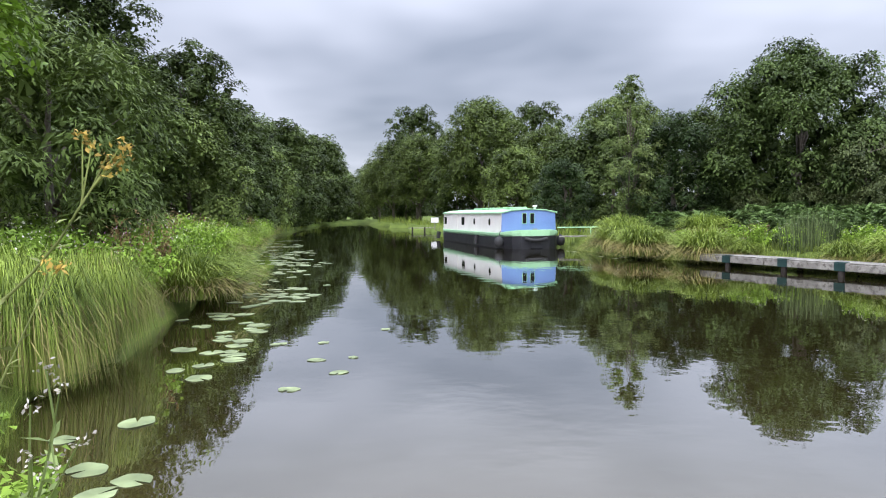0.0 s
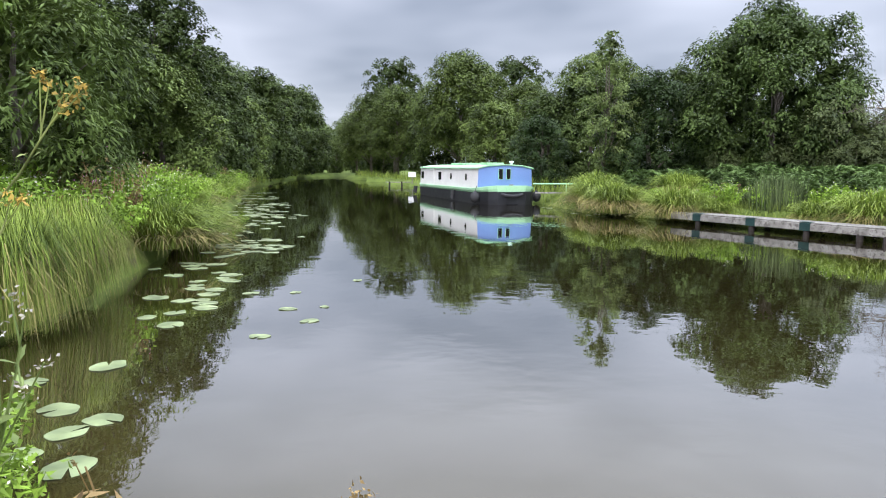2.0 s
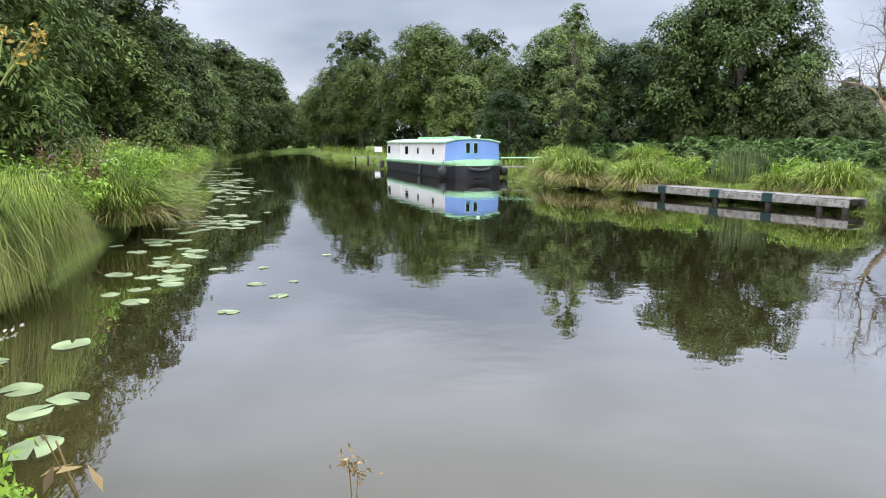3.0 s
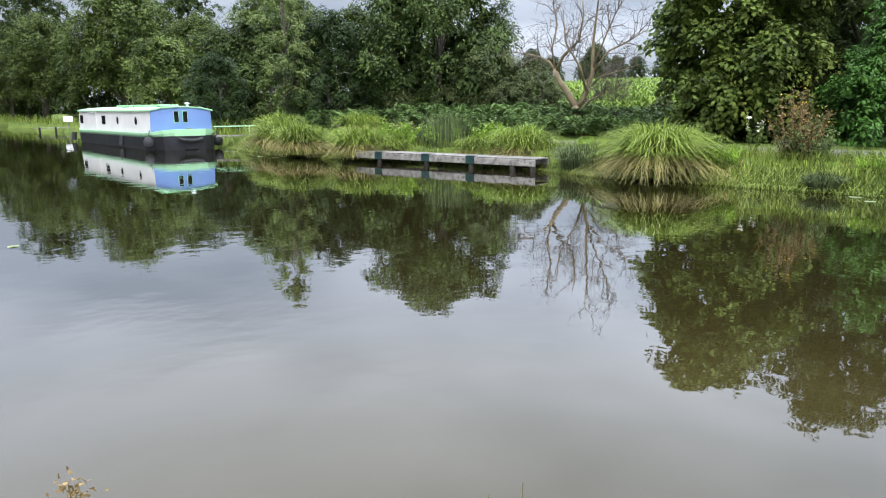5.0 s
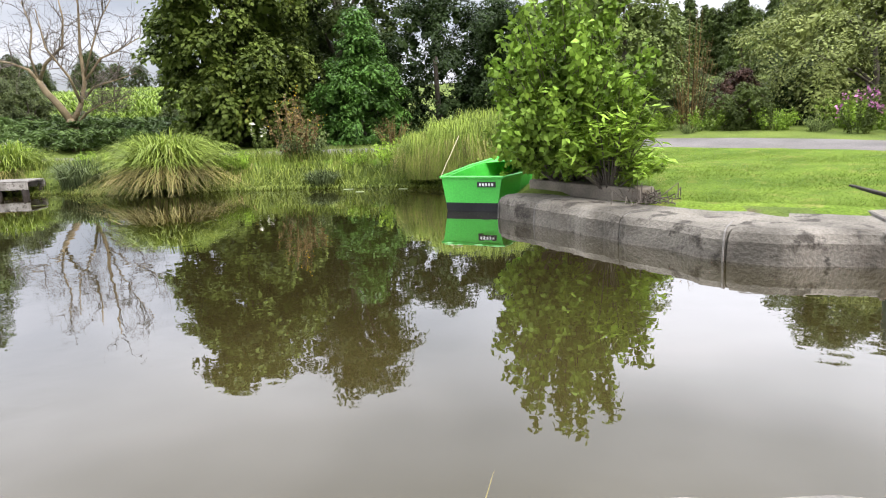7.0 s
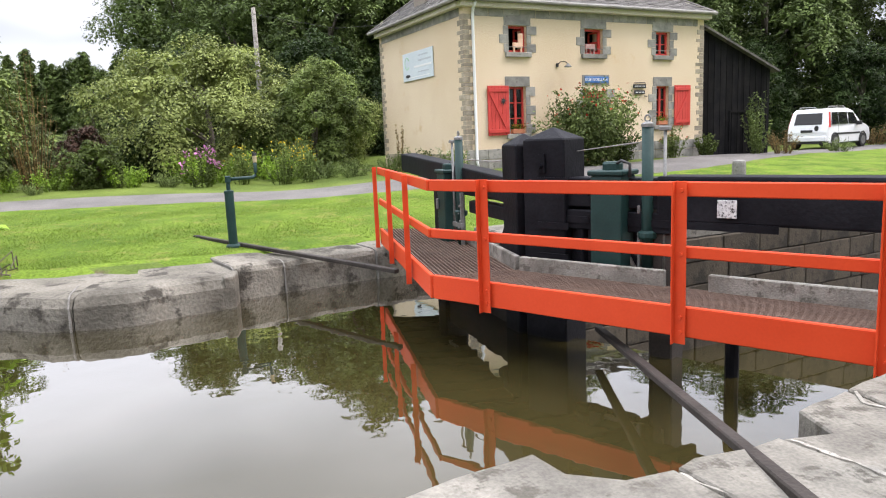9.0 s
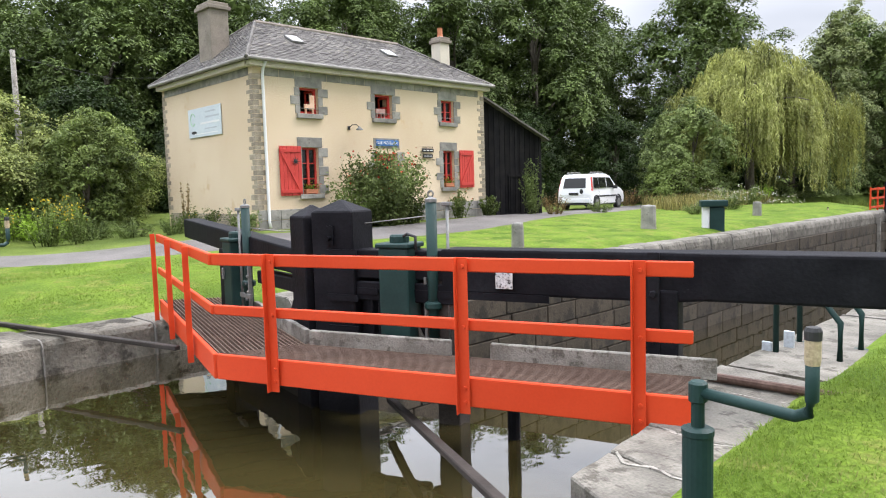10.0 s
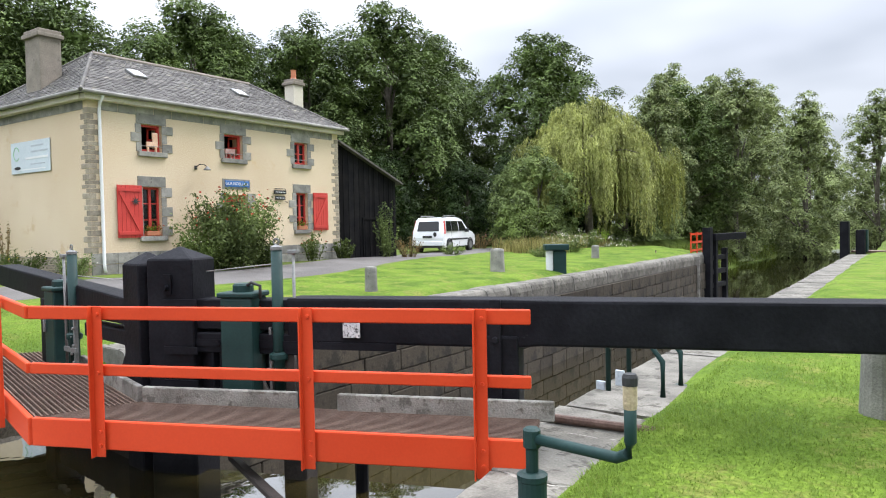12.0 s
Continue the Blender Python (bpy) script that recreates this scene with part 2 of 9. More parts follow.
RED = surface("red_paint", (0.50, 0.040, 0.032), (0.58, 0.055, 0.042), 0.5, 2.0, 50, 0.12)
ORANGE = surface("orange_red_paint", (0.565, 0.053, 0.015), (0.625, 0.066, 0.020), 0.5, 1.1, 45, 0.04, c3=(0.53, 0.055, 0.020), spots=0.38, spec=0.15, speckle=0.10)
TAR = surface("black_tarred_timber", (0.007, 0.007, 0.009), (0.014, 0.014, 0.017), 0.6, 2.5, 30, 0.5, c3=(0.026, 0.026, 0.027), spots=0.36, spec=0.08)
TAR_BOARD = surface("black_board", (0.007, 0.007, 0.008), (0.014, 0.013, 0.013), 0.85, 2.5, 30, 0.4, random_amount=0.35, spec=0.06)
GREEN_METAL = surface("dark_green_paint", (0.009, 0.030, 0.027), (0.014, 0.042, 0.038), 0.55, 3, 45, 0.15, c3=(0.05, 0.075, 0.065), spots=0.36, spec=0.25, speckle=0.2)
STEEL = surface("galvanised_steel", (0.14, 0.14, 0.135), (0.23, 0.23, 0.22), 0.6, 6, 60, 0.2, metal=0.3)
RUST = surface("rusty_grating", (0.10, 0.060, 0.042), (0.15, 0.098, 0.072), 0.85, 4, 60, 0.5)
OLD_WOOD = surface("weathered_grey_timber", (0.15, 0.138, 0.118), (0.265, 0.25, 0.22), 0.9, 3.0, 60, 0.8, c3=(0.115, 0.104, 0.087), spots=0.52, stretch=(1, 1, 1), random_amount=0.15)
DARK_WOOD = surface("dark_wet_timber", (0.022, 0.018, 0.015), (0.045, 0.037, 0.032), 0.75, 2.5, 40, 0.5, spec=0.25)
BARK = surface("bark", (0.075, 0.062, 0.048), (0.135, 0.115, 0.09), 0.95, 3, 24, 0.9, dist=0.05)
PALE_BARK = surface("lichen_bark", (0.17, 0.13, 0.075), (0.26, 0.20, 0.115), 0.95, 3, 24, 0.8, dist=0.04)
WHITE_PAINT = surface("white_paint", (0.74, 0.74, 0.74), (0.80, 0.80, 0.80), 0.35, 1.5, 40, 0.05)
CAR_PAINT = surface("white_car_paint", (0.78, 0.79, 0.80), (0.82, 0.83, 0.84), 0.22, 1.0, 30, 0.0, coat=0.6)
BLACK_RUBBER = surface("black_rubber", (0.016, 0.016, 0.017), (0.028, 0.028, 0.028), 0.75, 6, 40, 0.3)
BLUE = surface("blue_paint", (0.135, 0.215, 0.46), (0.165, 0.25, 0.51), 0.5, 1.2, 30, 0.08)
PRINT_GREY = surface("pale_grey_print", (0.40, 0.44, 0.48), (0.48, 0.52, 0.55), 0.5, 3, 40, 0.05)
ZINC = surface("dull_zinc", (0.20, 0.19, 0.175), (0.30, 0.285, 0.26), 0.7, 3, 40, 0.1, spec=0.3)
SIGN_BLUE = surface("sign_blue", (0.03, 0.13, 0.36), (0.04, 0.15, 0.40), 0.5, 3, 40, 0.05)
MINT = surface("mint_green_paint", (0.32, 0.60, 0.33), (0.38, 0.66, 0.38), 0.45, 1.2, 30, 0.08)
BOAT_CREAM = surface("cream_paint", (0.62, 0.60, 0.56), (0.69, 0.67, 0.63), 0.45, 1.2, 30, 0.06)
HULL_BLACK = surface("black_hull", (0.010, 0.010, 0.013), (0.020, 0.020, 0.024), 0.4, 2, 30, 0.15)
DINGHY_GREEN = surface("bright_green_paint", (0.035, 0.44, 0.045), (0.05, 0.50, 0.06), 0.4, 1.5, 35, 0.08)
DARK_GLASS = glass_material("dark_glass", (0.012, 0.013, 0.014))
# near-black that stands in for the shade inside the rooms
ROOM_SHADE = surface("room_shade_black", (0.012, 0.010, 0.009), (0.020, 0.017, 0.014), 0.9, 2, 20, 0.0)
TERRACOTTA = surface("terracotta", (0.44, 0.15, 0.075), (0.52, 0.20, 0.10), 0.85, 5, 40, 0.2)
SOOT = surface("ink_black", (0.02, 0.02, 0.02), (0.03, 0.03, 0.03), 0.7, 5, 40, 0.05)
PALE_BLUE = surface("pale_blue_grey_panel", (0.56, 0.62, 0.66), (0.62, 0.68, 0.71), 0.5, 2, 40, 0.05)
ROPE = surface("hemp_rope", (0.36, 0.29, 0.18), (0.46, 0.38, 0.25), 0.95, 20, 90, 0.5)
PAD = leafy("lily_pad", (0.15, 0.21, 0.11), (0.26, 0.33, 0.19), through_light=0.1, patch=3, rough=0.35, grain=0.6)
PALE_PAD = leafy("washed_lily_pad", (0.12, 0.135, 0.07), (0.09, 0.105, 0.05), through_light=0.1, patch=3, rough=0.1, grain=0.6)
BROWN_PAD = leafy("sunken_lily_pad", (0.10, 0.095, 0.04), (0.15, 0.14, 0.06), through_light=0.1, patch=3, rough=0.35, grain=0.6)

LEAF_OAK = leafy("oak_leaves", (0.020, 0.037, 0.014), (0.076, 0.117, 0.034))
LEAF_BACK = leafy("wood_oak_leaves", (0.034, 0.062, 0.022), (0.120, 0.180, 0.060))
LEAF_LIME = leafy("lime_leaves", (0.039, 0.073, 0.021), (0.143, 0.208, 0.047), tip=(0.26, 0.24, 0.05))
LEAF_SALLOW = leafy("sallow_leaves", (0.075, 0.12, 0.045), (0.20, 0.275, 0.10))
LEAF_OSIER = leafy("osier_leaves", (0.040, 0.072, 0.022), (0.135, 0.20, 0.055))
LEAF_ELDER = leafy("elder_leaves", (0.045, 0.072, 0.032), (0.125, 0.165, 0.070))
LEAF_DARK = leafy("dark_leaves", (0.011, 0.024, 0.011), (0.044, 0.078, 0.027))
LEAF_MID = leafy("alder_leaves", (0.040, 0.070, 0.020), (0.118, 0.172, 0.046))
LEAF_LIGHT = leafy("ash_leaves", (0.062, 0.105, 0.032), (0.175, 0.245, 0.078))
LEAF_BRIGHT = leafy("hazel_leaves", (0.10, 0.185, 0.026), (0.25, 0.41, 0.060), patch=1.2)
LEAF_HAZEL = leafy("trough_leaves", (0.055, 0.115, 0.020), (0.21, 0.36, 0.055), patch=1.4)
LEAF_STALK = leafy("ragwort_stalk", (0.15, 0.19, 0.07), (0.26, 0.31, 0.12), patch=6)
LEAF_SMOKE = leafy("smoke_bush_leaves", (0.045, 0.026, 0.024), (0.115, 0.070, 0.055))
LEAF_THORN = leafy("rose_leaves", (0.065, 0.105, 0.036), (0.20, 0.27, 0.10), tip=(0.28, 0.18, 0.10))
LEAF_CHESTNUT = leafy("chestnut_leaves", (0.021, 0.042, 0.016), (0.085, 0.135, 0.040))
LEAF_WILLOW = leafy("willow_leaves", (0.28, 0.32, 0.095), (0.40, 0.45, 0.16))
LEAF_APPLE = leafy("apple_leaves", (0.085, 0.125, 0.040), (0.245, 0.305, 0.105))
LEAF_GREY = leafy("poplar_leaves", (0.125, 0.17, 0.080), (0.26, 0.325, 0.15))
LEAF_LAUREL = leafy("laurel_leaves", (0.034, 0.09, 0.024), (0.10, 0.23, 0.05), rough=0.35)
LEAF_FERN = leafy("fern_fronds", (0.046, 0.096, 0.032), (0.122, 0.200, 0.068))
LEAF_MAIZE = leafy("maize_leaves", (0.085, 0.16, 0.022), (0.22, 0.34, 0.06), tip=(0.36, 0.34, 0.12), grain=0.6)
LEAF_DRY = leafy("dry_stems", (0.13, 0.085, 0.045), (0.25, 0.185, 0.09), grain=0.6)
SEDGE = leafy("sedge_blades", (0.080, 0.140, 0.028), (0.240, 0.335, 0.066), tip=(0.33, 0.30, 0.11), patch=1.5, grain=0.6, depth=0.42)
SEDGE_OLD = leafy("straw_sedge_blades", (0.12, 0.115, 0.04), (0.31, 0.29, 0.12), tip=(0.40, 0.30, 0.13), patch=1.5, grain=0.6, depth=0.42)
REED = leafy("reed_blades", (0.06, 0.10, 0.045), (0.15, 0.205, 0.095), patch=2, grain=0.6)
TURF = leafy("mown_grass_blades", (0.235, 0.36, 0.062), (0.125, 0.195, 0.036), tip=(0.22, 0.23, 0.08), through_light=0.5, patch=0.6, grain=0.6, depth=0.55)
MEADOW = leafy("rough_grass_blades", (0.060, 0.105, 0.020), (0.178, 0.238, 0.050), tip=(0.33, 0.28, 0.12), patch=0.8, grain=0.6, depth=0.42)
CHIPPED = surface("chipped_white_paint", (0.42, 0.42, 0.42), (0.62, 0.62, 0.62), 0.5, 14, 60, 0.3, c3=(0.03, 0.03, 0.03), spots=0.52)
PINK_PETAL = leafy("pink_petals", (0.52, 0.16, 0.46), (0.66, 0.28, 0.60), grain=0.6)
YELLOW_PETAL = leafy("yellow_petals", (0.62, 0.46, 0.03), (0.76, 0.60, 0.06), grain=0.6)
WHITE_PETAL = leafy("white_petals", (0.62, 0.62, 0.56), (0.78, 0.78, 0.74), grain=0.6)
RED_PETAL = leafy("red_petals", (0.50, 0.04, 0.03), (0.64, 0.09, 0.06), grain=0.6)
DOWN = leafy("grey_seed_down", (0.30, 0.29, 0.27), (0.46, 0.45, 0.43), grain=0.6)
WEED_PETAL = leafy("ragged_yellow_petals", (0.36, 0.25, 0.06), (0.54, 0.40, 0.11), grain=0.6)


# ---- mesh building ----
class Mesh:
    def __init__(self):
        self.v, self.f = [], []

    def add(self, verts, faces):
        k = len(self.v)
        self.v += [tuple(p) for p in verts]
        self.f += [tuple(i + k for i in q) for q in faces]
        return self

    def box(self, c, s, m=None):
        x, y, z = (a / 2 for a in s)
        p = [Vector((i * x, j * y, k * z)) for i in (-1, 1) for j in (-1, 1) for k in (-1, 1)]
        p = [(m @ q if m else q) + Vector(c) for q in p]
        return self.add(p, [(0, 1, 3, 2), (4, 6, 7, 5), (0, 4, 5, 1), (2, 3, 7, 6), (0, 2, 6, 4), (1, 5, 7, 3)])

    def bar(self, a, b, w, h):
        """A straight bar from a to b, w wide across and h high."""
        a, b = Vector(a), Vector(b)
        d = (b - a).normalized()
        side = d.cross(Vector((0, 0, 1)))
        side = side.normalized() if side.length > 1e-4 else Vector((1, 0, 0))
        up = side.cross(d)
        p = [e + side * (i * w / 2) + up * (j * h / 2) for e in (a, b) for i in (-1, 1) for j in (-1, 1)]
        return self.add(p, [(0, 1, 3, 2), (4, 6, 7, 5), (0, 4, 5, 1), (2, 3, 7, 6), (0, 2, 6, 4), (1, 5, 7, 3)])

    def prism(self, poly, z0, z1):
        n = len(poly)
        area = sum(poly[i][0] * poly[(i + 1) % n][1] - poly[(i + 1) % n][0] * poly[i][1] for i in range(n))
        if area < 0:
            poly = poly[::-1]
        v = [(x, y, z0) for x, y in poly] + [(x, y, z1) for x, y in poly]
        f = [tuple(range(n - 1, -1, -1)), tuple(range(n, 2 * n))] + [(i, (i + 1) % n, n + (i + 1) % n, n + i) for i in range(n)]
        return self.add(v, f)

    def tube(self, pts, radii, n=8, caps=True):
        pts = [Vector(p) for p in pts]
        if not hasattr(radii, "__len__"):
            radii = [radii] * len(pts)
        v, f = [], []
        ref = Vector((0.31, 0.17, 0.93))
        for i, p in enumerate(pts):
            d = (pts[min(i + 1, len(pts) - 1)] - pts[max(i - 1, 0)]).normalized()
            a = d.cross(ref)
            if a.length < 0.1:
                a = d.cross(Vector((1, 0, 0)))
            a.normalize()
            b = d.cross(a)
            v += [p + (a * math.cos(6.28318 * k / n) + b * math.sin(6.28318 * k / n)) * radii[i] for k in range(n)]
        for i in range(len(pts) - 1):
            f += [(i * n + k, i * n + (k + 1) % n, (i + 1) * n + (k + 1) % n, (i + 1) * n + k) for k in range(n)]
        if caps:
            f += [tuple(range(n - 1, -1, -1)), tuple(range((len(pts) - 1) * n, len(pts) * n))]
        return self.add(v, f)

    def lathe(self, profile, n=16, c=(0, 0, 0)):
        """Turns (radius, height) pairs round the z axis."""
        v = [(c[0] + r * math.cos(6.28318 * k / n), c[1] + r * math.sin(6.28318 * k / n), c[2] + z) for r, z in profile for k in range(n)]
        f = [(i * n + k, i * n + (k + 1) % n, (i + 1) * n + (k + 1) % n, (i + 1) * n + k) for i in range(len(profile) - 1) for k in range(n)]
        f += [tuple(range(n - 1, -1, -1)), tuple(range((len(profile) - 1) * n, len(profile) * n))]
        return self.add(v, f)

    def loft(self, rings, close=True):
        """Skins a list of rings of equal length."""
        n = len(rings[0])
        v = [p for ring in rings for p in ring]
        f = [(i * n + k, i * n + (k + 1) % n, (i + 1) * n + (k + 1) % n, (i + 1) * n + k) for i in range(len(rings) - 1) for k in range(n)]
        if close:
            f += [tuple(range(n - 1, -1, -1)), tuple(range((len(rings) - 1) * n, len(rings) * n))]
        return self.add(v, f)

    def data(self, name, bevel=0.0, smooth=False, weld=False):
        me = bpy.data.meshes.new(name)
        me.from_pydata(self.v, [], self.f)
        bm = bmesh.new()
        bm.from_mesh(me)
        if weld:
            bmesh.ops.remove_doubles(bm, verts=bm.verts, dist=0.0005)
        bmesh.ops.recalc_face_normals(bm, faces=bm.faces)
        if bevel:
            es = [e for e in bm.edges if len(e.link_faces) == 2 and e.calc_face_angle(0) > 0.5]
            bmesh.ops.bevel(bm, geom=es, offset=bevel, segments=1 if bevel < 0.02 else 2, affect="EDGES", profile=0.6)
        bm.to_mesh(me)
        bm.free()
        if smooth:
            for q in me.polygons:
                q.use_smooth = True
        return me


def part(name, mesh, material, parent=None, label="", bevel=0.0, smooth=False, at=None):
    """Links a mesh as ONE object, under a thing or a part."""
    me = mesh.data(name, bevel, smooth) if isinstance(mesh, Mesh) else mesh
    if not me.materials:
        me.materials.append(material)
    ob = new(name, me)
    if parent:
        ob.parent = parent
    if at:
        ob.matrix_basis = at
    return tagged(ob, label)


def thing(name, label, category, at=None, group="", kind=""):
    ob = new(name)
    ob.empty_display_size = 0.2
    if at:
        ob.matrix_basis = at
    return tagged(ob, label, category, group, kind)


def quad_mesh(name, v, k=4):
    """A mesh of loose quads from an array of corners."""
    n = len(v) // k
    me = bpy.data.meshes.new(name)
    me.vertices.add(len(v))
    me.vertices.foreach_set("co", np.ascontiguousarray(v, dtype=np.float32).ravel())
    me.loops.add(n * k)
    me.loops.foreach_set("vertex_index", np.arange(n * k, dtype=np.int32))
    me.polygons.add(n)
    me.polygons.foreach_set("loop_start", np.arange(0, n * k, k, dtype=np.int32))
    me.update(calc_edges=True)
    return me


def strip_mesh(name, centre, side, width):
    """Blades: centre (n, k, 3), side (n, 3), width (n, k)."""
    n, k, _ = centre.shape
    off = side[:, None, :] * width[:, :, None] * 0.5
    v = np.stack([centre - off, centre + off], 2).reshape(-1, 3)
    base = (np.arange(n) * k * 2)[:, None] + (np.arange(k - 1) * 2)[None, :]
    q = np.stack([base, base + 1, base + 3, base + 2], -1).reshape(-1, 4)
    me = bpy.data.meshes.new(name)
    me.vertices.add(len(v))
    me.vertices.foreach_set("co", v.astype(np.float32).ravel())
    me.loops.add(q.size)
    me.loops.foreach_set("vertex_index", q.astype(np.int32).ravel())
    me.polygons.add(len(q))
    me.polygons.foreach_set("loop_start", np.arange(0, q.size, 4, dtype=np.int32))
    me.update(calc_edges=True)
    return me


def unit(a):
    return a / np.maximum(np.linalg.norm(a, axis=-1, keepdims=True), 1e-6)


def leaves(name, rng, points, outward, length, width, flat=0.4, hang=0.0, simple=False, stray=0.55, axis_way=None):
    """Rhombic leaves at points; outward gives each one's facing."""
    n = len(points)
    nor = unit(outward + rng.normal(0, stray, (n, 3)) + np.array([0, 0, flat]))
    a = rng.normal(0, 1, (n, 3)) + np.array([0, 0, -hang])
    if axis_way is not None:
        a = a * 0.45 + axis_way
    a = unit(a - nor * (a * nor).sum(1, keepdims=True))
    b = np.cross(nor, a)
    L = (length * rng.uniform(0.7, 1.3, n))[:, None]
    W = (width * rng.uniform(0.7, 1.3, n))[:, None]
    if simple:
        v = np.stack([points - a * L * 0.45 + b * W * 0.55, points + a * L * 0.6, points - a * L * 0.35 - b * W * 0.55], 1)
        return quad_mesh(name, v.reshape(-1, 3), 3)
    fold = nor * W * 0.18
    v = np.stack([points - a * L * 0.5, points + b * W * 0.5 - a * L * 0.08 + fold, points + a * L * 0.5, points - b * W * 0.5 - a * L * 0.08 + fold], 1)
    return quad_mesh(name, v.reshape(-1, 3))

# ---- the plan ----
POOL = [(3.62, -6.0), (3.3, -5.0), (3.1, -4.04), (3.04, -3.58), (2.75, -3.45), (2.78, -3.19), (2.81, -2.74), (2.77, -2.36), (2.92, -2.2), (3.18, -2.13),
        (2.92, -0.6), (2.42, 0.5), (1.7, 1.2), (0.6, 1.75), (-0.8, 2.3), (-2.2, 3.3), (-3.4, 4.9), (-4.5, 7.0), (-4.9, 10), (-5.8, 15), (-7.1, 20),
        (-10.5, 36), (-16.5, 60), (-22.5, 99), (-27, 150), (-22, 150), (-14, 105), (-4.2, 72.8), (1.6, 52), (5.4, 37), (6.3, 30), (8.6, 26), (10.5, 22),
        (12.3, 18.2), (12.6, 15.5), (14.1, 12), (15.2, 9), (15.3, 6.8), (14.2, 5.2), (11.4, 4.4), (10.69, 3.27), (9.95, 2.08), (9.3, 0.95), (8.86, 0.35), (8.83, -0.1), (8.94, -0.65), (9.09, -1.34), (9.45, -1.42), (9.52, -1.85), (9.72, -2.6), (9.85, -3.6), (10.0, -4.4), (10.1, -5.6)]
LOCK_O, LOCK_D, LOCK_N = (3.65, -6.2), (0.0876, -0.9962), (0.9962, 0.0876)
LOCK_W = 6.22


def lock(s, w, z=0.0):
    """A place in the lock: s metres down the chamber, w metres across it from the near wall."""
    return (LOCK_O[0] + LOCK_D[0] * s + LOCK_N[0] * w, LOCK_O[1] + LOCK_D[1] * s + LOCK_N[1] * w, z)


CHAMBER = [lock(-0.6, -0.05)[:2], lock(30.5, -0.05)[:2], lock(30.5, LOCK_W + 0.05)[:2], lock(-0.6, LOCK_W + 0.05)[:2]]
REACH = [lock(30.4, 0)[:2], lock(36, -0.5)[:2], (8.2, -60), (11, -100), (13, -170), (26, -170), (22, -100), (19.5, -62), (18, -46), (15.5, -40.5), lock(33.5, 6.9)[:2], lock(30.4, LOCK_W)[:2]]
ROAD_LINE = [(4, 80), (9, 52), (13.2, 32), (16.8, 19), (19.2, 12), (20.9, 7), (21.3, 3), (20.4, -1), (18.6, -4.5), (17.2, -8), (16.7, -12), (17.6, -16), (19.6, -20), (21.6, -25), (23.5, -32), (26, -45)]


def inside(px, py, poly):
    r = np.zeros(px.shape, bool)
    for (x0, y0), (x1, y1) in zip(poly, poly[1:] + poly[:1]):
        if y0 != y1:
            r ^= ((y0 > py) != (y1 > py)) & (px < (x1 - x0) * (py - y0) / (y1 - y0) + x0)
    return r


def distance(px, py, line, closed=True):
    d = np.full(px.shape, 1e9)
    pts = list(zip(line, line[1:] + line[:1])) if closed else list(zip(line, line[1:]))
    for (x0, y0), (x1, y1) in pts:
        ex, ey = x1 - x0, y1 - y0
        t = np.clip(((px - x0) * ex + (py - y0) * ey) / (ex * ex + ey * ey + 1e-9), 0, 1)
        d = np.minimum(d, np.hypot(px - x0 - t * ex, py - y0 - t * ey))
    return d


def signed(px, py, poly):
    d = distance(px, py, poly)
    return np.where(inside(px, py, poly), -d, d)


def land(px, py):
    """The height of the dry land."""
    east = np.clip((px - 11) / 8, 0, 1)
    south = np.clip((-3 - py) / 6, 0, 1)
    rise = 0.07 + 0.33 * south * south * (3 - 2 * south)
    z = 0.56 + rise * east * (1 - 0.6 * np.clip((-py - 18) / 9, 0, 1)) + 0.03 * np.clip(px - 20, 0, 5) * (1 - south) + 0.012 * np.clip(px - 24, 0, 120)
    z = z - 0.13 * np.clip(1.6 - np.abs(px - 10.5) / 2.5, 0, 1) * np.clip((py + 10) / 5, 0, 1) * np.clip((9 - py) / 4, 0, 1) * (px > 7)
    z = z + 0.10 * np.clip((-px - 2) / 6, 0, 1) + 0.05 * np.sin(px * 0.31) * np.cos(py * 0.23) * np.clip((np.abs(px) - 14) / 10, 0, 1)
    z = z + 0.045 * np.clip(np.hypot(px, py) - 42, 0, 100) * np.clip((px - 15) / 10, 0, 1) * np.clip((py + 15) / 15, 0, 1)
    return z


def ground_height(px, py):
    px, py = np.asarray(px, float), np.asarray(py, float)
    z = land(px, py)
    bank = signed(px, py, POOL)
    steep = np.where((py < 4.4) & (px > 2) & (px < 12), 3.0, np.where(px < -4, 1.6, 1.1))
    z = np.minimum(z, -0.12 + np.maximum(bank - 0.12, -1.2) * steep)
    ch = signed(px, py, CHAMBER)
    paved = ((bank < 1.35) & (px > 1.5) & (px < 8) & (py < 0.5)) | ((bank < 1.3) & (px > 8) & (px < 11.7) & (py < 4)) | ((ch < 0.85) & (py > -37))
    z = np.where(paved, np.minimum(z, np.where((px > 8) & (py > -6), 0.28, 0.38)), z)
    z = np.minimum(z, -3.2 + np.clip(ch - 0.15, 0, 9) * 12)
    lo = signed(px, py, REACH)
    z = np.minimum(z, -2.3 + np.clip(lo + 0.4, 0, 60) * np.where(px < 9, 3.5, 0.62))
    return z


def gz(x, y):
    return float(ground_height(np.array([x]), np.array([y]))[0])


def axis(dense0, dense1, step, far):
    mid = list(np.arange(dense0, dense1, step))
    lo, hi, s = [], [], step
    a, b = dense0, dense1
    while a > -far:
        s *= 1.22
        a -= s
        lo.append(a)
    s = step
    b = mid[-1]
    while b < far:
        s *= 1.22
        b += s
        hi.append(b)
    return np.array(lo[::-1] + mid + hi)


